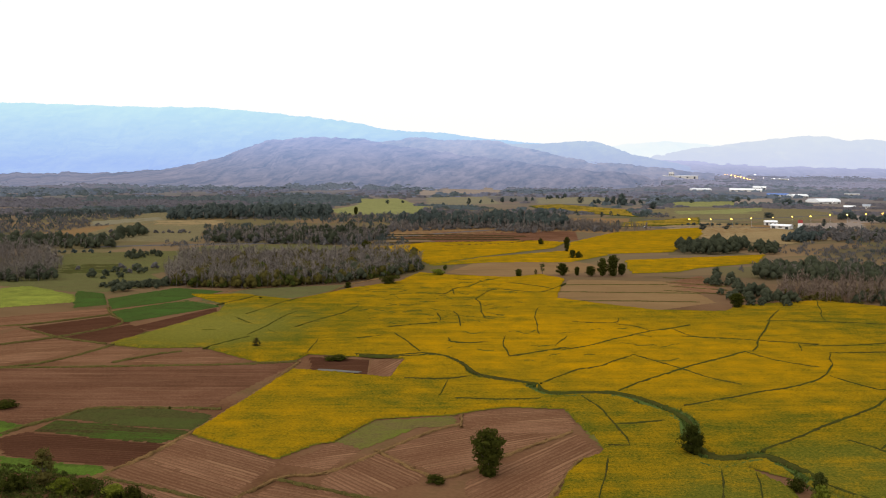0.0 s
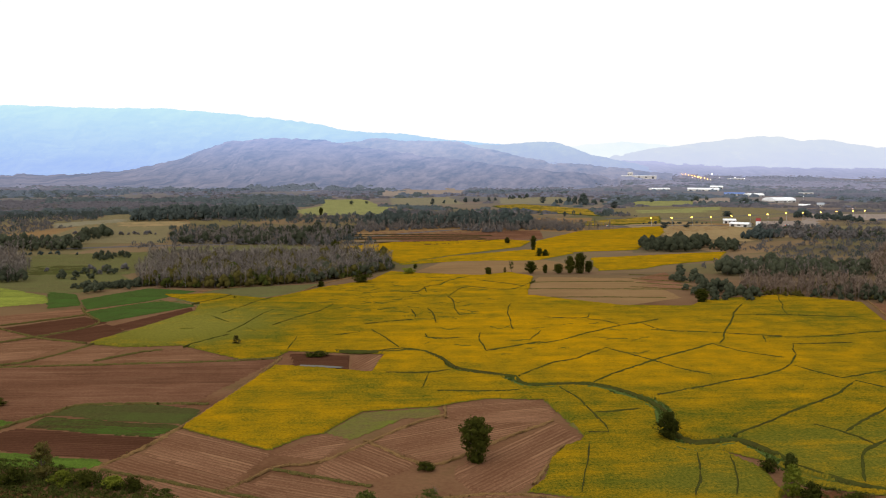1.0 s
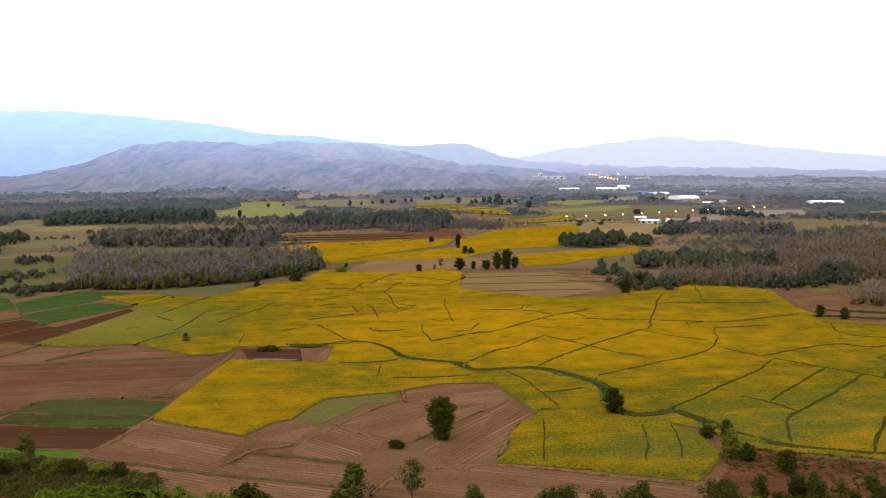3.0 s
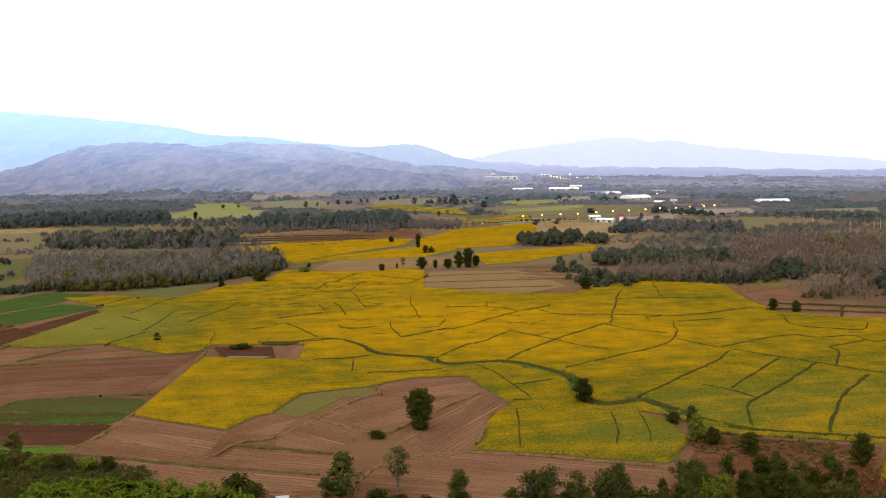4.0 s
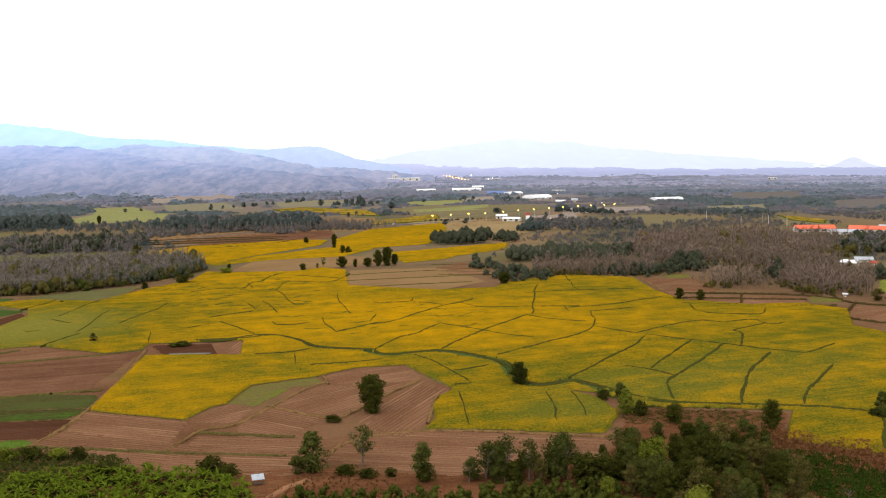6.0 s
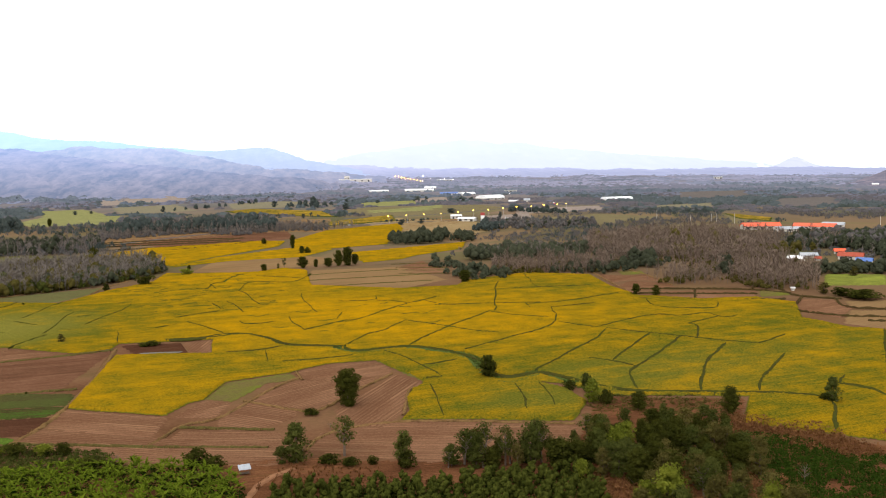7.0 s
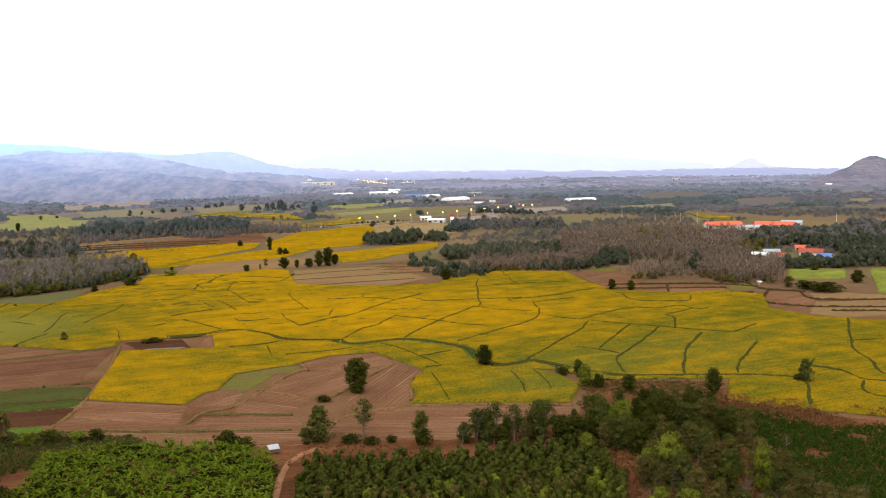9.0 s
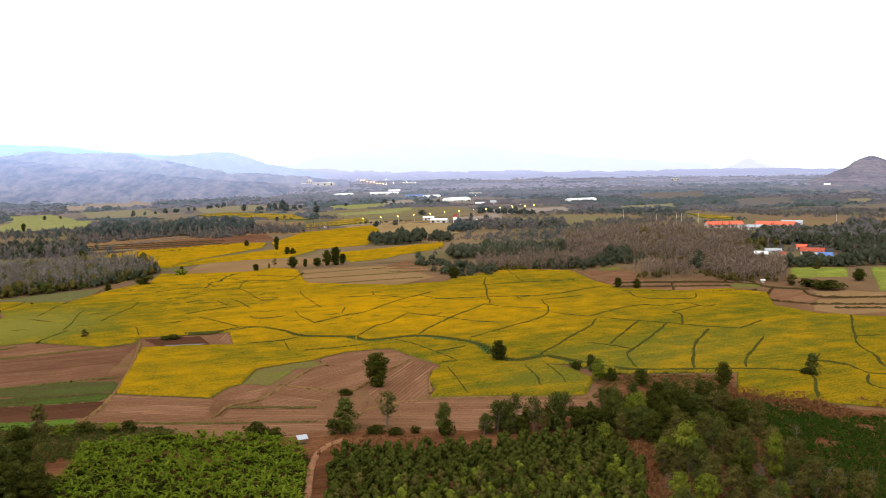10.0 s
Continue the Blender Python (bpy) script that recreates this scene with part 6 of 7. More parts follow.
wood([(-232, 239), (-211, 267), (-201, 260), (-221, 225)], 8, CROWN_PROTOS, M_WOOD_DARK, 5, "woodland", "dark green woodland trees")
wood([(-246, 252), (-247, 270), (-244, 317), (-263, 318), (-268, 283)], 10, CROWN_PROTOS, M_WOOD_DARK, 5, "woodland", "dark green woodland trees")
wood([(-425, 394), (-341, 438), (-371, 489), (-445, 469), (-475, 461)], 9, CROWN_PROTOS, M_WOOD_DARK, 8, "woodland", "dark green woodland trees")
wood([(-373, 488), (-376, 545), (-407, 602), (-408, 555)], 9, CROWN_PROTOS, M_WOOD_DARK, 8, "woodland", "dark green woodland trees")
wood([(-290, 363), (-269, 368), (-289, 408), (-308, 395)], 9, CROWN_PROTOS, M_WOOD_DARK, 7, "woodland", "dark green woodland trees")
wood([(-451, 740), (-301, 837), (-335, 947), (-501, 869)], 9, CROWN_PROTOS, M_MID_GREEN, 11, "woodland", "dark woodland trees, haze-tinted blue-green")
wood([(-297, 498), (-169, 501), (-170, 601), (-186, 664), (-289, 621), (-330, 570)], 5.5, BARE_PROTOS, M_TWIG, 8, "bare_plantation", "leafless grey-brown plantation trees")
wood([(-297, 498), (-169, 501), (-170, 601), (-186, 664), (-289, 621), (-330, 570)], 13, CROWN_PROTOS, M_WOOD_DARK, 8, "woodland", "dark green woodland trees")
wood([(-179, 638), (-98, 704), (-59, 650), (-15, 697), (33, 689), (33, 756), (-35, 843), (-120, 818), (-204, 739)], 5, BARE_PROTOS, M_TWIG, 8, "bare_plantation", "leafless grey-brown plantation trees")
wood([(-191, 709), (-100, 719), (-27, 709), (-33, 815), (-111, 841), (-206, 774)], 10, CROWN_PROTOS, M_MID_GREEN, 11, "woodland", "dark woodland trees, haze-tinted blue-green")
wood([(-102, 734), (-22, 718), (-26, 808), (-90, 827)], 9, CROWN_PROTOS, M_MID_GREEN, 11, "woodland", "dark woodland trees, haze-tinted blue-green")
wood([(69, 500), (121, 504), (128, 569), (80, 557)], 7.5, CROWN_PROTOS, M_WOOD_DARK, 9, "woodland", "dark green woodland trees")
wood([(124, 505), (144, 514), (152, 566), (131, 560)], 7.5, CROWN_PROTOS, M_WOOD_DARK, 8, "woodland", "dark green woodland trees")
wood([(72, 342), (80, 287), (80, 256), (91, 289), (98, 354), (83, 378)], 9, CROWN_PROTOS, M_WOOD_DARK, 5, "woodland", "dark green woodland trees")
wood([(83, 257), (105, 248), (116, 279), (93, 289)], 8, CROWN_PROTOS, M_WOOD_DARK, 6, "woodland", "dark green woodland trees")
wood([(136, 263), (167, 263), (205, 275), (219, 307), (148, 293)], 8, CROWN_PROTOS, M_WOOD_DARK, 6, "woodland", "dark green woodland trees")
wood([(220, 209), (223, 174), (246, 165), (291, 237), (347, 394), (300, 362), (248, 256)], 3.4, BARE_PROTOS, M_TWIG_WARM, 9, "bare_plantation", "leafless grey-brown plantation trees")
wood([(232, 263), (230, 229), (264, 286), (260, 309)], 11, CROWN_PROTOS, M_WOOD_DARK, 7, "woodland", "dark green woodland trees")
wood([(310, 214), (344, 213), (365, 204), (572, 450), (498, 520), (428, 475), (373, 412), (343, 362), (381, 354), (386, 320)], 8, CROWN_PROTOS, M_WOOD_DARK, 8, "woodland", "dark green woodland trees")
wood([(279, 228), (313, 213), (343, 254), (319, 274), (304, 260)], 5.5, CROWN_PROTOS, M_WOOD_DARK, 6, "woodland", "dark green woodland trees")
wood([(357, 377), (465, 323), (587, 468), (503, 537)], 7, CROWN_PROTOS, M_WOOD_MID, 8, "woodland", "grey-brown woodland trees")
wood([(337, 344), (396, 369), (485, 501), (430, 507)], 8, BARE_PROTOS, M_TWIG_WARM, 9, "bare_plantation", "leafless grey-brown plantation trees")
wood([(164, 624), (193, 625), (215, 690), (190, 700)], 8, CROWN_PROTOS, M_MID_GREEN, 7, "woodland", "dark woodland trees, haze-tinted blue-green")
wood([(193, 640), (295, 642), (329, 733), (207, 786)], 11, CROWN_PROTOS, M_WOOD_MID, 6, "woodland", "grey-brown woodland trees")
wood([(205, 650), (300, 660), (310, 720), (215, 740)], 16, CROWN_PROTOS, M_WOOD_DARK, 6, "woodland", "dark green woodland trees")
wood([(-171, 263), (-156, 266), (-125, 297), (-132, 321), (-184, 293)], 12, CROWN_PROTOS, M_LEAF_MID, 5, "woodland", "fresh green woodland trees")
wood([(-133, 375), (-98, 383), (-92, 354), (-120, 324)], 14, CROWN_PROTOS, M_LEAF_MID, 6, "woodland", "fresh green woodland trees")
wood([(145, 273), (209, 280), (322, 351), (209, 407)], 20, CROWN_PROTOS, M_WOOD_DARK, 6, "woodland", "dark green woodland trees")
wood([(179, 226), (192, 198), (215, 199), (256, 271), (209, 280)], 7, BARE_PROTOS, M_TWIG_WARM, 8, "bare_plantation", "leafless grey-brown plantation trees")
wood([(104, 280), (137, 270), (173, 267), (191, 304), (176, 327), (117, 329)], 3.3, BARE_PROTOS, M_TWIG_WARM, 8.5, "bare_plantation", "leafless grey-brown plantation trees")
wood([(104, 360), (186, 357), (207, 402), (123, 427)], 6.5, CROWN_PROTOS, M_WOOD_DARK, 8, "woodland", "dark green woodland trees")
wood([(187, 314), (227, 312), (249, 274), (322, 351), (415, 482), (372, 540), (252, 526), (203, 410)], 3.6, BARE_PROTOS, M_TWIG_WARM, 10, "bare_plantation", "leafless grey-brown plantation trees")
wood([(201, 384), (237, 333), (258, 289), (347, 394), (359, 514), (248, 513)], 15, CROWN_PROTOS, M_LEAF_OLIVE, 8, "woodland", "olive-brown half-bare woodland trees")
wood([(199, 304), (221, 298), (231, 323), (211, 328)], 6, CROWN_PROTOS, M_WOOD_DARK, 8, "woodland", "dark green woodland trees")
wood([(262, 322), (359, 388), (358, 333), (291, 237), (281, 279)], 12, CROWN_PROTOS, M_LEAF_OLIVE, 7, "woodland", "olive-brown half-bare woodland trees")
wood([(-211, 272), (-167, 268), (-126, 299), (-93, 359), (-141, 400), (-243, 361)], 13, CROWN_PROTOS, M_LEAF_OLIVE, 7, "woodland", "olive-brown half-bare woodland trees")
wood([(-167, 261), (-124, 293), (-105, 322), (-129, 311), (-172, 274)], 9, CROWN_PROTOS, M_LEAF_MID, 5, "woodland", "fresh green woodland trees")
wood([(-200, 263), (-170, 261), (-173, 276), (-204, 278)], 8, CROWN_PROTOS, M_WOOD_DARK, 6, "woodland", "dark green woodland trees")
wood([(182, 213), (194, 202), (216, 205), (242, 258), (238, 290), (204, 261)], 4.5, BARE_PROTOS, M_TWIG_WARM, 7, "bare_plantation", "leafless grey-brown plantation trees")
wood([(104, 280), (137, 270), (173, 267), (224, 305), (248, 270), (317, 343), (285, 369), (186, 344), (115, 322)], 8, CROWN_PROTOS, M_LEAF_OLIVE, 3.2, "woodland", "olive-brown half-bare woodland trees")
wood([(182, 213), (216, 205), (223, 174), (246, 165), (291, 237), (300, 313), (238, 290)], 8, CROWN_PROTOS, M_LEAF_OLIVE, 3, "woodland", "olive-brown half-bare woodland trees")
wood([(-205, 254), (-162, 256), (-122, 288), (-89, 349), (-96, 384), (-181, 304), (-223, 289)], 8, CROWN_PROTOS, M_LEAF_OLIVE, 3, "woodland", "olive-brown half-bare woodland trees")
wood([(-117, 314), (-89, 349), (-95, 384), (-119, 347)], 8, CROWN_PROTOS, M_LEAF_MID, 5.5, "woodland", "fresh green woodland trees")
wood([(-153, 267), (-123, 290), (-102, 321), (-105, 333), (-127, 304), (-158, 279)], 7, CROWN_PROTOS, M_LEAF_MID, 4.5, "woodland", "fresh green woodland trees")
wood([(-205, 254), (-162, 256), (-122, 288), (-89, 349), (-99, 397), (-147, 424), (-230, 360)], 8, CROWN_PROTOS, M_LEAF_OLIVE, 7, "woodland", "olive-brown half-bare woodland trees")
wood([(-205, 254), (-162, 256), (-122, 288), (-100, 330), (-140, 350), (-215, 310)], 9, CROWN_PROTOS, M_LEAF_MID, 6, "woodland", "fresh green woodland trees")
wood([(-150, 280), (-122, 288), (-89, 349), (-99, 397), (-125, 380)], 8, CROWN_PROTOS, M_WOOD_DARK, 7, "woodland", "dark green woodland trees")
wood([(-189, 1203), (-148, 1272), (-119, 1308), (-101, 1378), (-130, 1342), (-171, 1273)], 15, CROWN_PROTOS, M_MID_GREEN, 7, "hedge_trees", "dark row of trees between far fields, haze-tinted blue-green")
wood([(-101, 1395), (-63, 1436), (-45, 1506), (-83, 1465)], 15, CROWN_PROTOS, M_MID_GREEN, 8, "hedge_trees", "dark row of trees between far fields, haze-tinted blue-green")
wood([(-15, 1244), (17, 1278), (33, 1195), (51, 1265), (35, 1348), (3, 1314)], 15, CROWN_PROTOS, M_MID_GREEN, 10, "hedge_trees", "dark row of trees between far fields, haze-tinted blue-green")
wood([(30, 1234), (62, 1268), (80, 1338), (48, 1304)], 15, CROWN_PROTOS, M_MID_GREEN, 8, "hedge_trees", "dark row of trees between far fields, haze-tinted blue-green")
wood([(205, 1372), (240, 1414), (258, 1484), (223, 1442)], 15, CROWN_PROTOS, M_MID_GREEN, 9, "hedge_trees", "dark row of trees between far fields, haze-tinted blue-green")
wood([(277, 1308), (314, 1347), (332, 1417), (295, 1378)], 15, CROWN_PROTOS, M_MID_GREEN, 9, "hedge_trees", "dark row of trees between far fields, haze-tinted blue-green")
for poly, step in (([(-297, 498), (-169, 501), (-170, 601), (-186, 664), (-289, 621), (-330, 570)], 8), ([(-179, 638), (-98, 704), (-59, 650), (-15, 697), (33, 689), (33, 756), (-35, 843), (-120, 818), (-204, 739)], 9)):
    wood(poly, step, CROWN_PROTOS, M_WOOD_MID, 4, "woodland", "grey-brown undergrowth below bare trees")
for poly, step, high in (([(-451, 740), (-301, 837), (-335, 947), (-501, 869)], 11, 9), ([(-425, 394), (-341, 438), (-371, 489), (-445, 469), (-475, 461)], 8, 8),
                         ([(-191, 709), (-100, 719), (-27, 709), (-33, 815), (-111, 841), (-206, 774)], 7, 11), ([(-60, 700), (-22, 690), (60, 712), (64, 760), (-50, 790)], 6, 8),
                         ([(104, 360), (186, 357), (207, 402), (123, 427)], 6, 9), ([(193, 640), (295, 642), (329, 733), (207, 786)], 9, 7),
                         ([(310, 214), (365, 204), (572, 450), (498, 520), (343, 362)], 15, 9)):
    wood(poly, step, BARE_PROTOS, M_TWIG, high, "bare_trees", "leafless grey-brown trees among evergreens")
wood([(-242, 240), (-212, 250), (-190, 272), (-205, 274), (-240, 252)], 4, CROWN_PROTOS, M_WOOD_DARK, 3, "thicket", "low dark green thicket beside vegetable plots")
wood([(-372, 392), (-300, 408), (-294, 416), (-368, 402)], 9, CROWN_PROTOS, M_MID_GREEN, 3.5, "thicket", "scattered dark bushes along a meadow")
wood([(-425, 560), (-300, 590), (-296, 600), (-424, 572)], 8, CROWN_PROTOS, M_WOOD_MID, 3, "thicket", "grey-brown bushes along a meadow")
wood([(-300, 320), (-250, 330), (-240, 300), (-280, 285)], 13, CROWN_PROTOS, M_WOOD_MID, 4, "thicket", "grey-brown bushes on a meadow")
wood([(95, 806), (170, 826), (176, 838), (96, 818)], 9, CROWN_PROTOS, M_MID_GREEN, 3, "hedge_trees", "dark low bushes between far fields, haze-tinted blue-green")
wood([(284, 960), (340, 880), (360, 900), (300, 1000)], 11, CROWN_PROTOS, M_MID_GREEN, 8, "hedge_trees", "dark row of trees beside the road, haze-tinted blue-green")
OPEN_LAND += [[(150, 800), (150, 960), (330, 1040), (260, 830)], [(330, 1450), (330, 1620), (480, 1650), (500, 1450)], [(390, 500), (390, 600), (520, 600), (520, 500)], [(-5, 330), (-5, 480), (100, 480), (100, 330)]]


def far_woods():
    """Patchy woods and hedges over the far plain, closing up towards its end."""
    rng = np.random.default_rng(77)
    for n, d0, d1, bands in ((15000, 640, 1250, 0), (22000, 1200, 2100, 1), (30000, 2000, 4300, 2)):
        d = np.sqrt(rng.uniform(d0 * d0, d1 * d1, n))
        b = np.radians(rng.uniform(-38, 41, n))
        x, y = -8 + d * np.sin(b), -235 + d * np.cos(b)
        patchy = 0.8 * lumps(x, y * 0.7, 190, 51) + 0.5 * lumps(x, y, 60, 52) + rng.normal(0, 0.14, n)
        side = np.degrees(b)
        thin = np.interp(side, [-30, -12, -6, 7, 12, 40], [-0.3, -0.15, 0.1, 0.1, -0.35, -0.5])
        keep = patchy > np.interp(d, [640, 1250, 2000, 2600], [0.3, 0.2, 0.1, -0.2]) + np.where(d < 2300, thin, 0)
        for poly in OPEN_LAND:
            keep &= ~inside(poly, x, y)
        x, y, d = x[keep], y[keep], d[keep]
        green = lumps(x, y, 150, 53) + 0.5 * lumps(x, y, 45, 54) + rng.normal(0, 0.2, len(x)) > np.where(x > 120, 0.05, 0.25)
        # Farther tiers take paler, bluer leaves, distance haze painted into the colour.
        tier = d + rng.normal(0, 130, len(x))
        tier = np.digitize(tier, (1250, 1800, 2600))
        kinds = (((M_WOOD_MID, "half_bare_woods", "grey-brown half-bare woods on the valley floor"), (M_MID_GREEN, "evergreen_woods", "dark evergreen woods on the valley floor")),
                 ((M_WOOD_HAZY, "half_bare_woods", "half-bare woods across the plain, haze-tinted grey-brown"), (M_GREEN_HAZY, "evergreen_woods", "dark evergreen woods across the plain, haze-tinted blue-green")),
                 ((M_FAR_WOOD, "distant_woods", "woods across the far plain, haze-tinted blue-grey"), (M_FAR_GREEN, "distant_evergreen_woods", "evergreen woods across the far plain, haze-tinted blue-green")),
                 ((M_FARTHEST_WOOD, "farthest_woods", "woods at the end of the plain, haze-tinted pale violet-grey"), (M_FARTHEST_GREEN, "farthest_evergreen_woods", "evergreen woods at the end of the plain, haze-tinted blue-grey")))
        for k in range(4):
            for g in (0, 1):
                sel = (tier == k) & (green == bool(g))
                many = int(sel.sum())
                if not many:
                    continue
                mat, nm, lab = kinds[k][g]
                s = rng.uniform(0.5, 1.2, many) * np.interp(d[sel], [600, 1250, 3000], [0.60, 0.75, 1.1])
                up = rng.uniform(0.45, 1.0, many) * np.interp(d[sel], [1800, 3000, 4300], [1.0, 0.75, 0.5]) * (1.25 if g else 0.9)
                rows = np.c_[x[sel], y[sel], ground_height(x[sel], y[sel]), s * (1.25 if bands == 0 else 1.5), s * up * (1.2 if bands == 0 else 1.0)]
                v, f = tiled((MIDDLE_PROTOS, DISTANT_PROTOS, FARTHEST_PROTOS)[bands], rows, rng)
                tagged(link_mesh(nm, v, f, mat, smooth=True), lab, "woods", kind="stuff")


far_woods()


def hillside_woods(hill, n, reach, mat, high, label, seed):
    """Scrub and trees on the lower slopes of a hill, thinning out upwards."""
    rng = np.random.default_rng(seed)
    grid = HILLSIDES[hill]
    rows, cols = grid.shape[:2]
    r = (rng.uniform(0, 1, n) ** 1.7 * reach * (rows - 2)).astype(int)
    c = rng.integers(0, cols - 1, n)
    p = grid[r, c] + (grid[r + 1, c + 1] - grid[r, c]) * rng.uniform(0, 1, (n, 1))
    keep = lumps(p[:, 0], p[:, 1] * 0.6, 130, seed) + 0.5 * lumps(p[:, 0], p[:, 1], 50, seed + 1) > -0.05
    p = p[keep]
    s = rng.uniform(0.6, 1.3, len(p))
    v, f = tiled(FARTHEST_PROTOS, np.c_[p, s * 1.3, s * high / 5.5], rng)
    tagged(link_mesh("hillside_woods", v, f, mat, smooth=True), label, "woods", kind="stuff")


# Hillside scrub shares the far leaf colours with haze painted in.
hillside_woods("backdrop_hill_brown", 7000, 0.16, M_FAR_GREEN, 4.5, "scrub woods at the foot of the hill, haze-tinted blue-grey", 31)
hillside_woods("backdrop_hill_second", 3000, 0.25, M_FARTHEST_WOOD, 4.0, "scrub at the foot of the hill, haze-tinted pale violet-grey", 35)


# ---- banana grove ----
def banana_leaf(rng, long, wide, droop):
    """One arching leaf: a folded blade that rises from the stem and bends over."""
    n = 5
    v, f = [], []
    for i in range(n + 1):
        u = i / n
        x = long * u * (1 - 0.25 * droop * u)
        z = long * (0.75 * u - (0.55 + 0.5 * droop) * u * u)
        w = wide * math.sin(math.pi * min(1, 0.12 + 0.88 * u)) * 0.5 + 0.02
        v += [(x, -w, z - 0.25 * w), (x, 0, z), (x, w, z - 0.25 * w)]
    for i in range(n):
        for k in (0, 1):
            a = i * 3 + k
            f.append((a, a + 1, a + 4, a + 3))
    return np.array(v), np.array(f)


def grove(poly, step, seed):
    rng = np.random.default_rng(seed)
    leaves = []
    for k in range(6):
        v, f = banana_leaf(rng, rng.uniform(1.7, 2.5), rng.uniform(0.34, 0.5), rng.uniform(0.1, 0.8))
        leaves.append((v, f))
    plants = []
    for k in range(5):
        root = new("banana_plant")
        high = rng.uniform(1.7, 2.6)
        link_mesh("stem", *tube([(0, 0, -0.1), (0.05, 0, high * 0.6), (0.08, 0, high)], [0.16, 0.13, 0.07], 6), M_LEAF_LIGHT, root)
        for i in range(8):
            v, f = leaves[(k + i) % 6]
            m = pose(0.05, 0, high * rng.uniform(0.85, 1.0), 0, -rng.uniform(0, 42), i * 137 + rng.uniform(-20, 20))
            link_mesh("leaf", v, f, M_BANANA, root, at=m)
        tagged(root, "banana plant with broad arching green leaves", "banana plant", "banana grove")
        plants.append([root, False])
    xy = fill_region(poly, step, rng)
    xy = xy[np.argsort(xy[:, 1])]
    for i, (x, y) in enumerate(xy[:300]):
        s = rng.uniform(0.65, 1.0)
        settle(plants[i % 5], pose(x, y, 0, 0, 0, rng.uniform(0, 360)) @ Matrix.Diagonal((s, s, s * 1.1, 1)))
    rest = xy[300:]
    if len(rest):
        protos = []
        for k in range(5):
            bits = []
            for i in range(8):
                v, f = leaves[(k + i) % 6]
                m = np.array(pose(0.05, 0, 2.1 * rng.uniform(0.85, 1.0), 0, -rng.uniform(0, 42), i * 137 + rng.uniform(-20, 20)))
                bits.append((v @ m[:3, :3].T + m[:3, 3], f))
            protos.append(merge(bits))
        s = rng.uniform(0.65, 1.0, len(rest))
        v, f = tiled(protos, np.c_[rest, np.zeros(len(rest)), s, s * 1.1], rng)
        tagged(link_mesh("banana_plants", v, f, M_BANANA), "banana plants with broad arching green leaves", "banana plants", kind="stuff")


# ---- shrub plantation ----
def shrub_foliage(rng, leaves):
    """Upright rounded clumps of a young shrub about three metres high."""
    c = [(rng.normal(0, 0.32), rng.normal(0, 0.32), z) for z in (0.75, 1.25, 1.75, 2.2, 2.65)]
    r = [0.62, 0.74, 0.70, 0.60, 0.42]
    return merge([leaf_cloud(rng, c, [x * 1.1 for x in r], leaves, 0.17, 1.0)] + [lobe(rng, 6, 3, p, q * 0.88, 1.0) for p, q in zip(c, r)])


def shrub_rows(poly, step, seed, keep=300):
    """Young plantation shrubs; the nearest ones stand singly, the rest as one mass."""
    rng = np.random.default_rng(seed)
    kinds = []
    for k in range(5):
        root = new("plantation_shrub")
        high = 2.6
        v, f = shrub_foliage(rng, 150)
        link_mesh("stem", *tube([(0, 0, -0.1), (0, 0, 1.6)], [0.05, 0.03], 5), M_BARK, root)
        link_mesh("crown", v, f, M_SHRUB if k % 3 else M_LEAF_LIGHT if k else M_LEAF_OLIVE, root)
        tagged(root, "leafy green shrub in a planted row", "shrub", "shrub plantation")
        kinds.append([root, False])
    xy = fill_region(poly, step, rng, 0.3)
    xy = xy[np.argsort(xy[:, 1])]
    for i, (x, y) in enumerate(xy[:keep]):
        s = rng.uniform(0.75, 1.25)
        settle(kinds[int(rng.integers(0, 5))], pose(x, y, 0, 0, 0, rng.uniform(0, 360)) @ Matrix.Diagonal((s * 1.05, s * 1.05, s * rng.uniform(0.8, 1.2), 1)))
    rest = xy[keep:]
    if len(rest):
        protos = []
        for k in range(5):
            protos.append(shrub_foliage(rng, 90))
        s = rng.uniform(0.75, 1.25, len(rest))
        v, f = tiled(protos, np.c_[rest, np.zeros(len(rest)), s * 1.05, s * rng.uniform(0.8, 1.2, len(rest))], rng)
        tagged(link_mesh("plantation_shrubs", v, f, M_SHRUB), "rows of leafy green plantation shrubs", "shrubs", kind="stuff")


grove([(-77, -47), (-69, -44), (-52, -46), (-39, -48), (-31, -57), (-26, -64), (-28, -85), (-30, -106), (-51, -109), (-71, -103), (-79, -77)], 1.9, 61)
shrub_rows([(-25, -100), (-22, -71), (-19, -65), (-9, -67), (13, -71), (25, -68), (43, -69), (45, -78), (43, -94), (31, -123), (-5, -121)], 2.4, 62)

# creeper and low growth
def low_growth(name, poly, step, mat, high, label, seed):
    rng = np.random.default_rng(seed)
    xy = fill_region(poly, step, rng)
    xy = xy[lumps(xy[:, 0], xy[:, 1], 9, seed) > -0.75]
    protos = [leaf_cloud(rng, [(rng.normal(0, 0.5), rng.normal(0, 0.5), 0.3) for _ in range(4)], [0.6, 0.5, 0.55, 0.45], 38, 0.21, 0.8) for _ in range(5)]
    s = rng.uniform(0.7, 1.4, len(xy))
    v, f = tiled(protos, np.c_[xy, np.zeros(len(xy)), s, s * high], rng)
    tagged(link_mesh(name, v, f, mat), label, "undergrowth", kind="stuff")


low_growth("creeper", [(93, -51), (103, -62), (103, -73), (118, -75), (134, -91), (82, -146), (58, -139), (69, -113), (77, -92), (78, -79)], 1.25, M_VINE, 1.1, "dark green creeper over rough ground", 81)
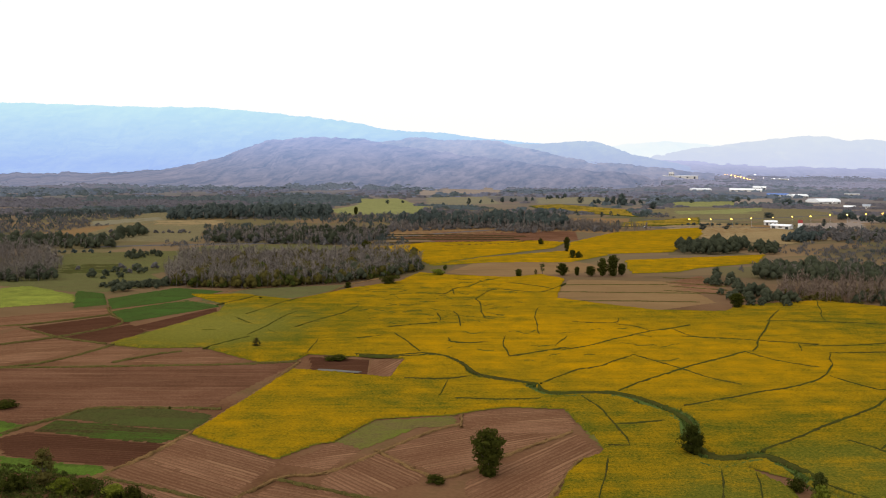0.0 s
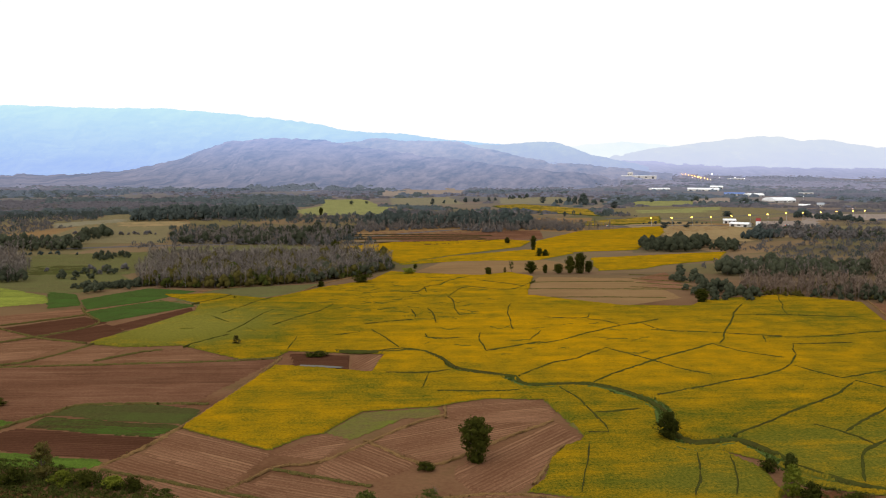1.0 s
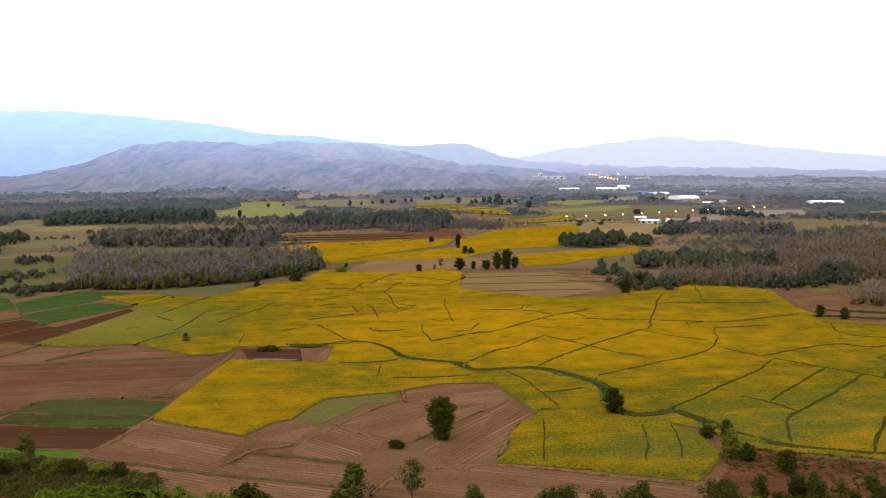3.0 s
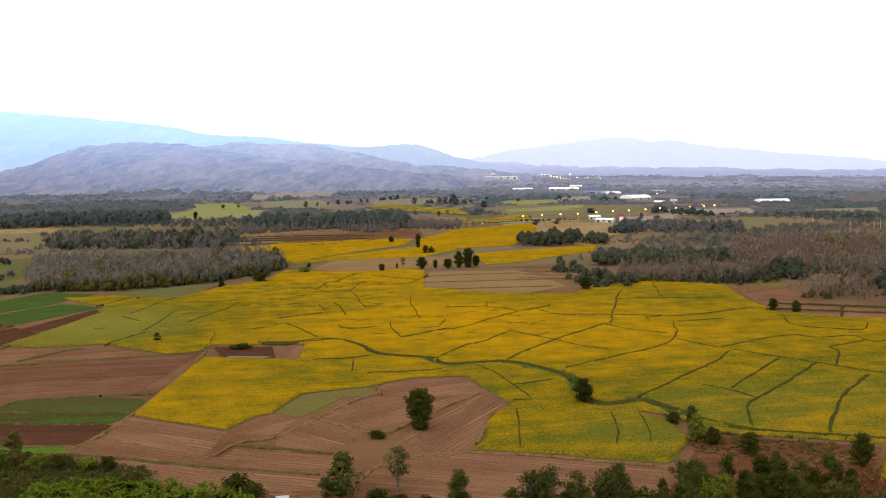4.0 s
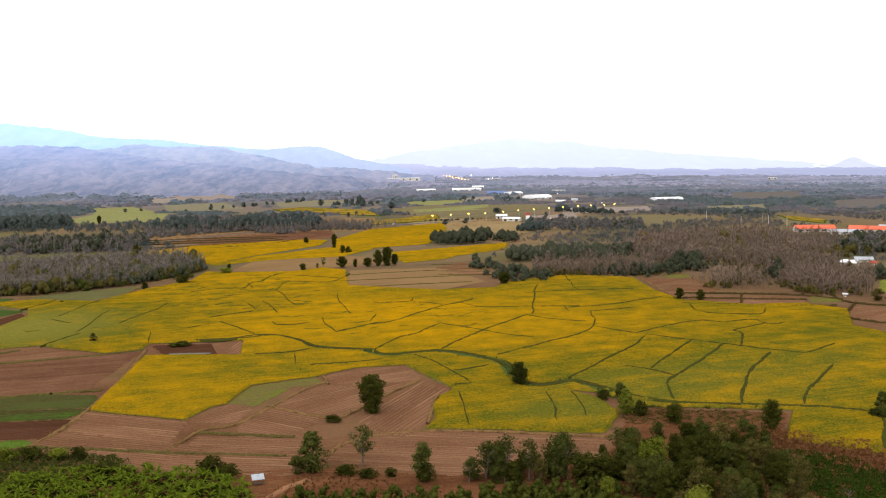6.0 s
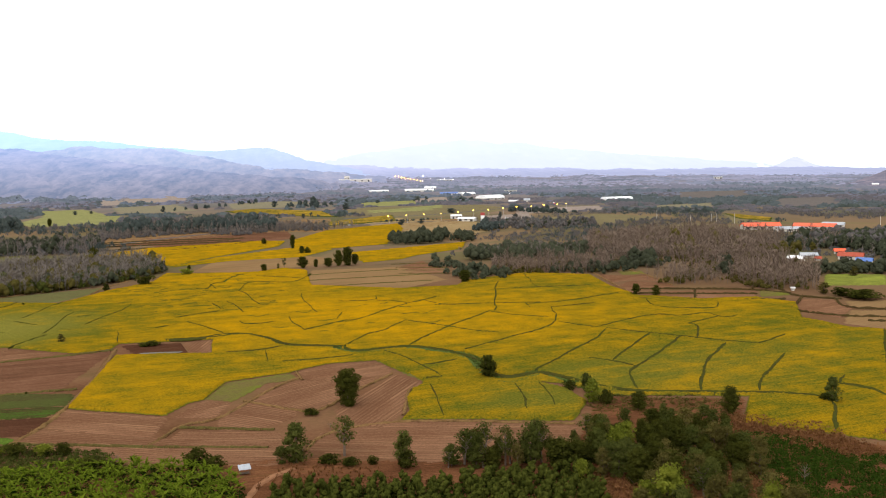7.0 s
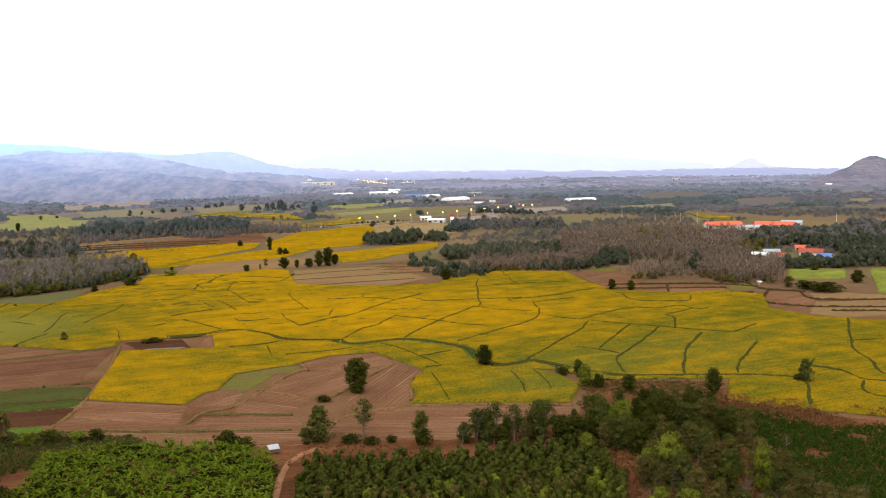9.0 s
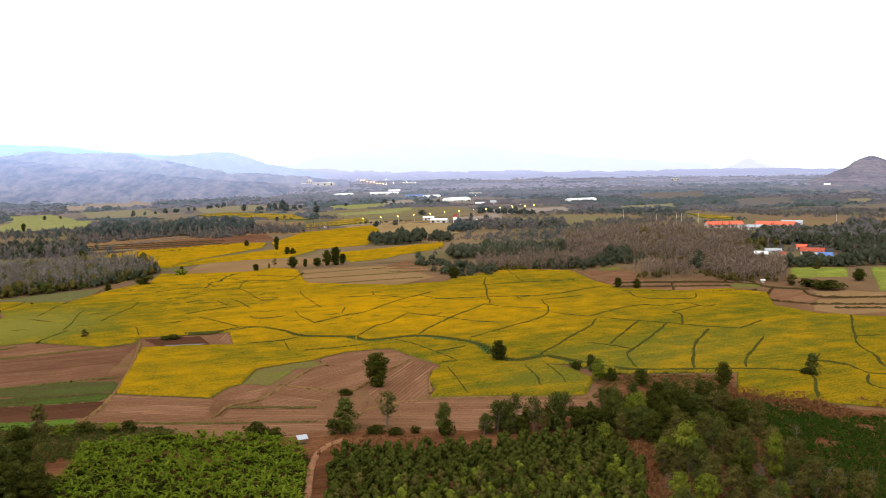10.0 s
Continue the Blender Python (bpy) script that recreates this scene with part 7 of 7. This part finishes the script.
low_growth("grove_undergrowth", [(-77, -47), (-52, -46), (-39, -48), (-31, -57), (-26, -64), (-28, -85), (-30, -106), (-51, -109), (-71, -103), (-79, -77)], 1.5, M_VINE, 0.9, "dark weeds under the banana plants", 82)
low_growth("thicket_undergrowth", [(44, -68), (55, -53), (83, -62), (82, -89), (61, -132), (30, -126), (42, -94)], 1.9, M_REDGRASS, 1.3, "reddish-brown dry undergrowth below the trees", 83)
low_growth("plantation_weeds", [(-25, -100), (-22, -71), (-9, -67), (13, -71), (43, -69), (43, -94), (31, -123), (-5, -121)], 1.7, M_VINE, 0.9, "dark weeds between the planted shrubs", 84)

low_growth("corner_undergrowth", [(-106, -38), (-108, -18), (-94, -18), (-76, -26), (-60, -31), (-55, -42), (-91, -57)], 1.3, M_LEAF_MID, 1.0, "rank green weeds at the field corner", 85)

low_growth("field_edge_weeds", [(67, -9), (104, -21), (97, -36), (88, -34), (62, -25)], 1.8, M_LEAF_OLIVE, 0.6, "olive weeds on rough ground beside the field", 86)
low_growth("reddish_edge_scrub", [(92, -38), (99, -37), (129, -64), (140, -84), (130, -90), (116, -76), (104, -73), (88, -50)], 1.5, M_REDGRASS, 1.3, "reddish-brown dry scrub along the field edge", 87)
low_growth("creek_bank_weeds", [(68, -4), (98, -11), (100, -15), (70, -9)], 1.2, M_LEAF_MID, 0.6, "green weeds on the creek bank", 88)

# dry red grass on the scrub
rng_s = np.random.default_rng(91)
dry = fill_region([(-24, -62), (-17, -51), (15, -61), (48, -54), (47, -74), (58, -106), (60, -139), (-15, -119)], 1.5, rng_s)
dry = dry[lumps(dry[:, 0], dry[:, 1], 7, 92) > -0.1]
sz = rng_s.uniform(0.6, 1.3, len(dry))
v, f = tiled(tuft_protos, np.c_[dry, np.zeros(len(dry)), sz, sz * 0.8], rng_s)
tagged(link_mesh("reddish_dry_grass", v, f, M_REDGRASS), "reddish dry grass on the scrub ground", "grass", kind="stuff")


# ---- buildings ----
def boxed(bm, x0, y0, z0, x1, y1, z1):
    m = Matrix.Translation(((x0 + x1) / 2, (y0 + y1) / 2, (z0 + z1) / 2)) @ Matrix.Diagonal((x1 - x0, y1 - y0, z1 - z0, 1))
    bmesh.ops.create_cube(bm, size=1, matrix=m)


def gable(bm, l, w, z0, z1, over=0.6):
    """A gabled roof of some thickness over a plan l by w."""
    for sgn in (1, -1):
        a = [(-l / 2 - over, sgn * (w / 2 + over), z0 - 0.25), (l / 2 + over, sgn * (w / 2 + over), z0 - 0.25), (l / 2 + over, 0, z1), (-l / 2 - over, 0, z1)]
        lo = [bm.verts.new(p) for p in a]
        hi = [bm.verts.new((p[0], p[1], p[2] + 0.25)) for p in a]
        bm.faces.new(lo)
        bm.faces.new(hi[::-1])
        for i in range(4):
            j = (i + 1) % 4
            bm.faces.new((lo[i], lo[j], hi[j], hi[i]))


def barrel(bm, l, w, z0, rise, n=12):
    """A curved roof shell over a plan l by w."""
    rings = []
    for side in (-l / 2, l / 2):
        for t in (0.0, 0.3):
            rings.append([bm.verts.new((side, -w / 2 * math.cos(math.pi * i / n) * (1 + t / w), z0 + t + rise * math.sin(math.pi * i / n))) for i in range(n + 1)])
    a, b, c, d = rings
    for i in range(n):
        bm.faces.new((b[i], b[i + 1], d[i + 1], d[i]))
        bm.faces.new((a[i], c[i], c[i + 1], a[i + 1]))
        bm.faces.new((a[i], a[i + 1], b[i + 1], b[i]))
        bm.faces.new((c[i], d[i], d[i + 1], c[i + 1]))
    for ring in (a[::-1], c):
        bm.faces.new(ring)


def building(name, x, y, turn, l, w, high, rise, roof_mat, label, shape="gable", wall_mat=None, doors=3, z=None):
    """A hall or house: walls, roof, doors and windows as parts."""
    root = new(name)
    root.matrix_basis = pose(x, y, float(ground_height(np.array(x), np.array(y))) if z is None else z, 0, 0, turn)
    bm = bmesh.new()
    boxed(bm, -l / 2, -w / 2, -0.2, l / 2, w / 2, high)
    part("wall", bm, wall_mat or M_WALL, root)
    bm = bmesh.new()
    if shape == "gable":
        gable(bm, l, w, high, high + rise)
        part("roof", bm, roof_mat, root)
        for sgn in (-1, 1):
            bm = bmesh.new()
            p = [bm.verts.new((sgn * l / 2, q, r)) for q, r in ((-w / 2, high), (w / 2, high), (0, high + rise - 0.1))]
            bm.faces.new(p)
            e = bmesh.ops.extrude_face_region(bm, geom=bm.faces[:])
            bmesh.ops.translate(bm, vec=(-sgn * 0.3, 0, 0), verts=[g for g in e["geom"] if isinstance(g, bmesh.types.BMVert)])
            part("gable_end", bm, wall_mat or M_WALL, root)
    elif shape == "barrel":
        barrel(bm, l, w + 1, high, rise)
        part("roof", bm, roof_mat, root)
    else:
        boxed(bm, -l / 2 - 0.5, -w / 2 - 0.5, high, l / 2 + 0.5, w / 2 + 0.5, high + 0.5)
        part("roof", bm, roof_mat, root)
    for i in range(doors):
        u = -l / 2 + l * (i + 0.5) / doors
        bm = bmesh.new()
        dw = min(l / doors * 0.5, 5)
        boxed(bm, u - dw / 2, -w / 2 - 0.08, 0.05 if i % 2 == 0 else high * 0.35, u + dw / 2, -w / 2 + 0.1, high * 0.75)
        part("door" if i % 2 == 0 else "window", bm, M_DARK, root)
    return tagged(root, label, "building", kind="")


building("aircraft_hall", 364.6, 1419.8, 32, 46.7, 29.0, 2.8, 5.1, M_WHITE, "white hall with a curved metal roof", "barrel", doors=5)
building("factory_hall", 372.4, 1682.6, 24, 34.1, 20.5, 2.1, 3.7, M_WHITE, "white hall with a low curved roof", "barrel", doors=5)
building("factory_hall", 341.2, 1714.4, -10, 39.5, 15.8, 3.4, 2.8, M_BLUE, "long hall with a blue metal roof", "gable", doors=5)
building("factory_hall", 222.8, 2040.8, 29, 48.0, 19.2, 1.7, 3.1, M_WHITE, "long white factory hall", "barrel", doors=5)
building("factory_hall", 317.9, 1992.3, -9, 69.8, 20.9, 3.9, 3.2, M_WHITE, "long white factory hall with a low roof", "gable", doors=5)
building("factory_hall", 374.6, 2176.1, -9, 30.3, 15.2, 4.2, 3.4, M_WHITE, "white warehouse with a low roof", "gable", doors=5)
building("factory_block", 235.8, 2914.5, -5, 112.0, 44.8, 11.0, 5.2, M_WHITE, "wide pale factory block", "flat", doors=5)
building("factory_tower", 207.2, 2916.9, -4, 17.4, 15.6, 22.0, 10.4, M_WHITE, "pale factory tower block", "flat", doors=3)
building("warehouse", 487.2, 1751.3, -14, 28.1, 11.2, 6.1, 2.9, M_GREY, "pale grey flat-roofed warehouse", "flat", doors=3)
building("warehouse", 368.8, 1262.6, -14, 15.5, 7.8, 2.1, 1.8, M_WHITE, "small white warehouse by the road", "gable", doors=3)
building("warehouse", 547.8, 1252.3, 12, 51.3, 20.5, 2.2, 3.9, M_WHITE, "long white hall with a curved roof", "barrel", doors=5)
building("warehouse", 393.9, 1269.4, -15, 9.8, 5.9, 3.2, 2.7, M_GREY, "small grey roadside building", "gable", doors=3)
building("roadside_station", 191.6, 847.6, 4, 12.6, 6.3, 3.4, 1.4, M_WHITE, "white roadside service building", "gable", doors=3)
building("roadside_station", 194.1, 793.8, -30, 20.0, 9.0, 3.2, 1.3, M_WHITE, "white service station hall", "gable", doors=3)
building("farm_hall", 427.6, 553.2, -11, 34.5, 12.1, 3.4, 2.7, M_RED, "long hall with an orange-red metal roof", "gable", doors=5)
building("farm_hall", 472.8, 535.7, -40, 36.4, 12.7, 3.0, 2.5, M_RED, "long hall with an orange-red metal roof", "gable", doors=5)
building("farm_hall", 437.7, 519.8, -21, 23.7, 8.3, 2.4, 1.9, M_GREY, "long hall with a grey metal roof", "gable", doors=3)
building("farm_hall", 504.4, 555.7, -41, 19.3, 9.6, 2.5, 2.0, M_GREY, "grey-roofed hall behind the red ones", "gable", doors=3)
building("house", 310.1, 294.6, -51, 9.3, 5.6, 1.7, 1.4, M_WHITE, "house with a white metal roof", "gable", doors=3)
building("house", 327.6, 308.8, -20, 10.3, 6.2, 1.8, 1.4, M_GREY, "house with a blue-grey roof", "gable", doors=3)
building("house", 324.2, 292.4, -32, 3.9, 3.1, 1.3, 1.0, M_TILE, "small house with an orange roof", "gable", doors=3)
building("house", 346.5, 290.7, -40, 14.8, 7.4, 2.4, 1.9, M_TILE, "house with a red tiled roof", "gable", doors=3)
building("house", 361.6, 326.3, -24, 6.6, 4.6, 1.8, 1.5, M_RED, "house with an orange-red roof", "gable", doors=3)
building("house", 338.3, 264.5, -45, 8.9, 5.3, 2.0, 1.7, M_BLUE, "house with a blue metal roof", "gable", doors=3)
building("house", 234.0, 169.7, -21, 1.5, 1.2, 1.1, 0.5, M_WHITE, "small white hut by the fields", "flat", doors=3)
building("warehouse", 1396.3, 2586.2, -27, 26.4, 13.2, 7.2, 3.4, M_WHITE, "far white flat-roofed warehouse", "flat", doors=3)
building("warehouse", -51.4, 2471.1, 1, 26.1, 13.0, 6.2, 2.9, M_WHITE, "far white shed beside the woods", "flat", doors=3)
building("warehouse", 1363.8, 1722.6, -35, 13.7, 8.2, 3.0, 2.5, M_WHITE, "far white house below the hill", "gable", doors=3)
building("warehouse", 537.2, 2874.0, -10, 50.6, 20.3, 5.6, 2.6, M_WHITE, "far white factory roof", "flat", doors=5)


# ---- field shed ----
def field_shed(x, y, turn):
    root = new("field_shed")
    root.matrix_basis = pose(x, y, 0, 0, 0, turn) @ Matrix.Diagonal((0.7, 0.7, 0.75, 1))
    for px, py, h in ((-1.5, -1.0, 1.9), (1.5, -1.0, 1.9), (-1.5, 1.0, 2.5), (1.5, 1.0, 2.5)):
        bm = bmesh.new()
        bmesh.ops.create_cone(bm, cap_ends=True, segments=8, radius1=0.07, radius2=0.06, depth=h, matrix=Matrix.Translation((px, py, h / 2)))
        part("post", bm, M_BARK_PALE, root)
    bm = bmesh.new()
    n = 34
    lo, hi = [], []
    for i in range(n + 1):
        u = -1.85 + 3.7 * i / n
        dz = 0.03 * math.sin(i * 1.9)
        lo.append((bm.verts.new((u, -1.45, 1.82 + dz)), bm.verts.new((u, 1.4, 2.62 + dz))))
        hi.append((bm.verts.new((u, -1.45, 1.85 + dz)), bm.verts.new((u, 1.4, 2.65 + dz))))
    for i in range(n):
        bm.faces.new((lo[i][0], lo[i][1], lo[i + 1][1], lo[i + 1][0]))
        bm.faces.new((hi[i][0], hi[i + 1][0], hi[i + 1][1], hi[i][1]))
        bm.faces.new((lo[i][0], lo[i + 1][0], hi[i + 1][0], hi[i][0]))
    part("sheet_roof", bm, M_GREY, root, "corrugated pale metal sheet")
    bm = bmesh.new()
    boxed(bm, -1.4, -0.9, 0.45, 1.4, 0.9, 0.53)
    part("platform", bm, M_BARK, root)
    tagged(root, "open field shed with a pale corrugated metal roof", "shed")


field_shed(-26.4, -55.0, 12)


# ---- road lamps ----
def street_lamp():
    root = new("street_lamp")
    bm = bmesh.new()
    bmesh.ops.create_cone(bm, cap_ends=True, segments=8, radius1=0.16, radius2=0.09, depth=9, matrix=Matrix.Translation((0, 0, 4.5)))
    part("pole", bm, M_STEEL, root)
    bm = bmesh.new()
    boxed(bm, -0.05, 0, 8.9, 0.05, 1.8, 9.02)
    part("arm", bm, M_STEEL, root)
    bm = bmesh.new()
    bmesh.ops.create_uvsphere(bm, u_segments=10, v_segments=6, radius=0.8, matrix=Matrix.Translation((0, 1.9, 8.85)) @ Matrix.Diagonal((1, 1.2, 0.55, 1)))
    part("lamp_head", bm, M_AMBER, root, "glowing amber lamp head")
    return tagged(root, "tall street lamp shining amber by the road", "street lamp", "road lamps")


lamp_entry = [street_lamp(), False]
for x, y in [(102, 779), (124, 789), (146, 800), (167, 811), (192, 834), (216, 860), (238, 874), (264, 902), (286, 919), (310, 935), (333, 954), (357, 973), (373, 981)]:
    settle(lamp_entry, pose(x, y, 0, 0, 0, 150))
for k in range(13):
    d, b = 3280 - 40 * k + 14 * (k % 3), radians(6.63 + 0.11 * k + 0.04 * ((k * 7) % 5 - 2))
    x, y = 17 + d * math.sin(b), -209 + d * math.cos(b)
    settle(lamp_entry, pose(x, y, float(ground_height(np.array(x), np.array(y))), 0, 0, 20) @ Matrix.Diagonal((1.8, 1.8, 1.5, 1)))


def yard_lamp():
    root = new("yard_lamp")
    bm = bmesh.new()
    bmesh.ops.create_cone(bm, cap_ends=True, segments=8, radius1=0.2, radius2=0.12, depth=12, matrix=Matrix.Translation((0, 0, 6)))
    part("pole", bm, M_STEEL, root)
    bm = bmesh.new()
    bmesh.ops.create_uvsphere(bm, u_segments=10, v_segments=6, radius=1.0, matrix=Matrix.Translation((0, 0, 12)) @ Matrix.Diagonal((1, 1, 0.6, 1)))
    part("lamp_head", bm, M_LAMP_WHITE, root, "glowing white lamp head")
    return tagged(root, "white floodlight on a tall pole", "lamp", "yard lamps")


yard_entry = [yard_lamp(), False]
for x, y, s in ((452, 2800, 1.8), (470, 2760, 1.0), (500, 2740, 0.9), (420, 2600, 0.9), (520, 2780, 0.9), (545, 2760, 0.8), (400, 2850, 0.8), (430, 1530, 0.5), (360, 1330, 0.5)):
    settle(yard_entry, pose(x, y, float(ground_height(np.array(x), np.array(y)))) @ Matrix.Diagonal((s, s, s, 1)))


# ---- pond ----
def pond(poly):
    m, t, b = material("still_water", 0.6)
    b.inputs["Base Color"].default_value = (0.11, 0.10, 0.075, 1)
    b.inputs["Specular IOR Level"].default_value = 0.06
    bumped(t, b, noise_node(t, 1.4, 3), 0.08, 0.05)
    bm = bmesh.new()
    top = [bm.verts.new((x, y, 0.36)) for x, y in poly]
    bm.faces.new(top)
    me = bpy.data.meshes.new("water")
    bm.to_mesh(me)
    bm.free()
    me.materials.append(m)
    tagged(new("water", me), "sliver of still pale water in a dug pond", "water", kind="structure")


pond([(-68, 86), (-61, 86), (-53, 85), (-54, 83), (-62, 83), (-68, 84)])


# ---- roadside things ----
def car(paint, label):
    root = new("car")
    bm = bmesh.new()
    boxed(bm, -2.1, -0.85, 0.35, 2.1, 0.85, 0.95)
    bmesh.ops.bevel(bm, geom=bm.edges[:], offset=0.12, segments=2, affect="EDGES")
    part("body", bm, paint, root)
    bm = bmesh.new()
    boxed(bm, -1.2, -0.75, 0.95, 1.0, 0.75, 1.5)
    for v in bm.verts:
        if v.co.z > 1.2:
            v.co.x *= 0.72
            v.co.y *= 0.88
    part("cabin", bm, paint, root)
    bm = bmesh.new()
    boxed(bm, -1.13, -0.78, 1.0, 0.93, 0.78, 1.38)
    for v in bm.verts:
        if v.co.z > 1.2:
            v.co.x *= 0.78
            v.co.y *= 0.9
    part("window", bm, M_DARK, root)
    for x in (-1.3, 1.3):
        for y in (-0.8, 0.8):
            bm = bmesh.new()
            bmesh.ops.create_cone(bm, cap_ends=True, segments=14, radius1=0.33, radius2=0.33, depth=0.2, matrix=pose(x, y, 0.33, 90, 0, 0))
            part("wheel", bm, M_DARK, root)
    for y in (-0.6, 0.6):
        bm = bmesh.new()
        boxed(bm, -2.16, y - 0.15, 0.6, -2.08, y + 0.15, 0.75)
        part("tail_light", bm, M_TAIL, root)
    return tagged(root, label, "car", "cars on the road")


M_TAIL = glow("tail_light", (1.0, 0.03, 0.02), 6.0)
white_car = [car(M_WHITE, "white car driving on the country road"), False]
for x, y, turn in ((57, 766, 30), (246, 815, 5), (418, 1190, 48)):
    settle(white_car, pose(x, y, 0.25, 0, 0, turn))


def utility_pole():
    root = new("utility_pole")
    bm = bmesh.new()
    bmesh.ops.create_cone(bm, cap_ends=True, segments=8, radius1=0.22, radius2=0.14, depth=11, matrix=Matrix.Translation((0, 0, 5.5)))
    part("pole", bm, M_WALL, root)
    bm = bmesh.new()
    boxed(bm, -1.2, -0.08, 10.0, 1.2, 0.08, 10.2)
    part("crossarm", bm, M_BARK, root)
    for x in (-1.0, 0.0, 1.0):
        bm = bmesh.new()
        bmesh.ops.create_cone(bm, cap_ends=True, segments=8, radius1=0.07, radius2=0.05, depth=0.3, matrix=Matrix.Translation((x, 0, 10.35)))
        part("insulator", bm, M_DARK, root)
    return tagged(root, "pale concrete utility pole with a crossarm", "utility pole", "utility poles")


pole_entry = [utility_pole(), False]
for x, y in [(391, 626), (416, 631), (425, 637), (444, 636), (402, 737), (539, 534)]:
    settle(pole_entry, pose(x, y, 0, 0, 0, 25))


def sign_tower(x, y):
    root = new("sign_tower")
    root.matrix_basis = pose(x, y, 0, 0, 0, -15)
    for u in (-1.8, 1.8):
        bm = bmesh.new()
        boxed(bm, u - 0.25, -0.25, 0, u + 0.25, 0.25, 9)
        part("post", bm, M_WHITE, root)
    bm = bmesh.new()
    boxed(bm, -2.4, -0.4, 7.2, 2.4, 0.4, 10.5)
    part("sign_panel", bm, M_SIGN, root, "plain red sign panel")
    bm = bmesh.new()
    boxed(bm, -2.2, -0.38, 3.5, 2.2, 0.38, 7.2)
    part("lower_panel", bm, M_WHITE, root, "plain white panel")
    tagged(root, "red and white roadside sign tower", "sign")


sign_tower(208, 773)
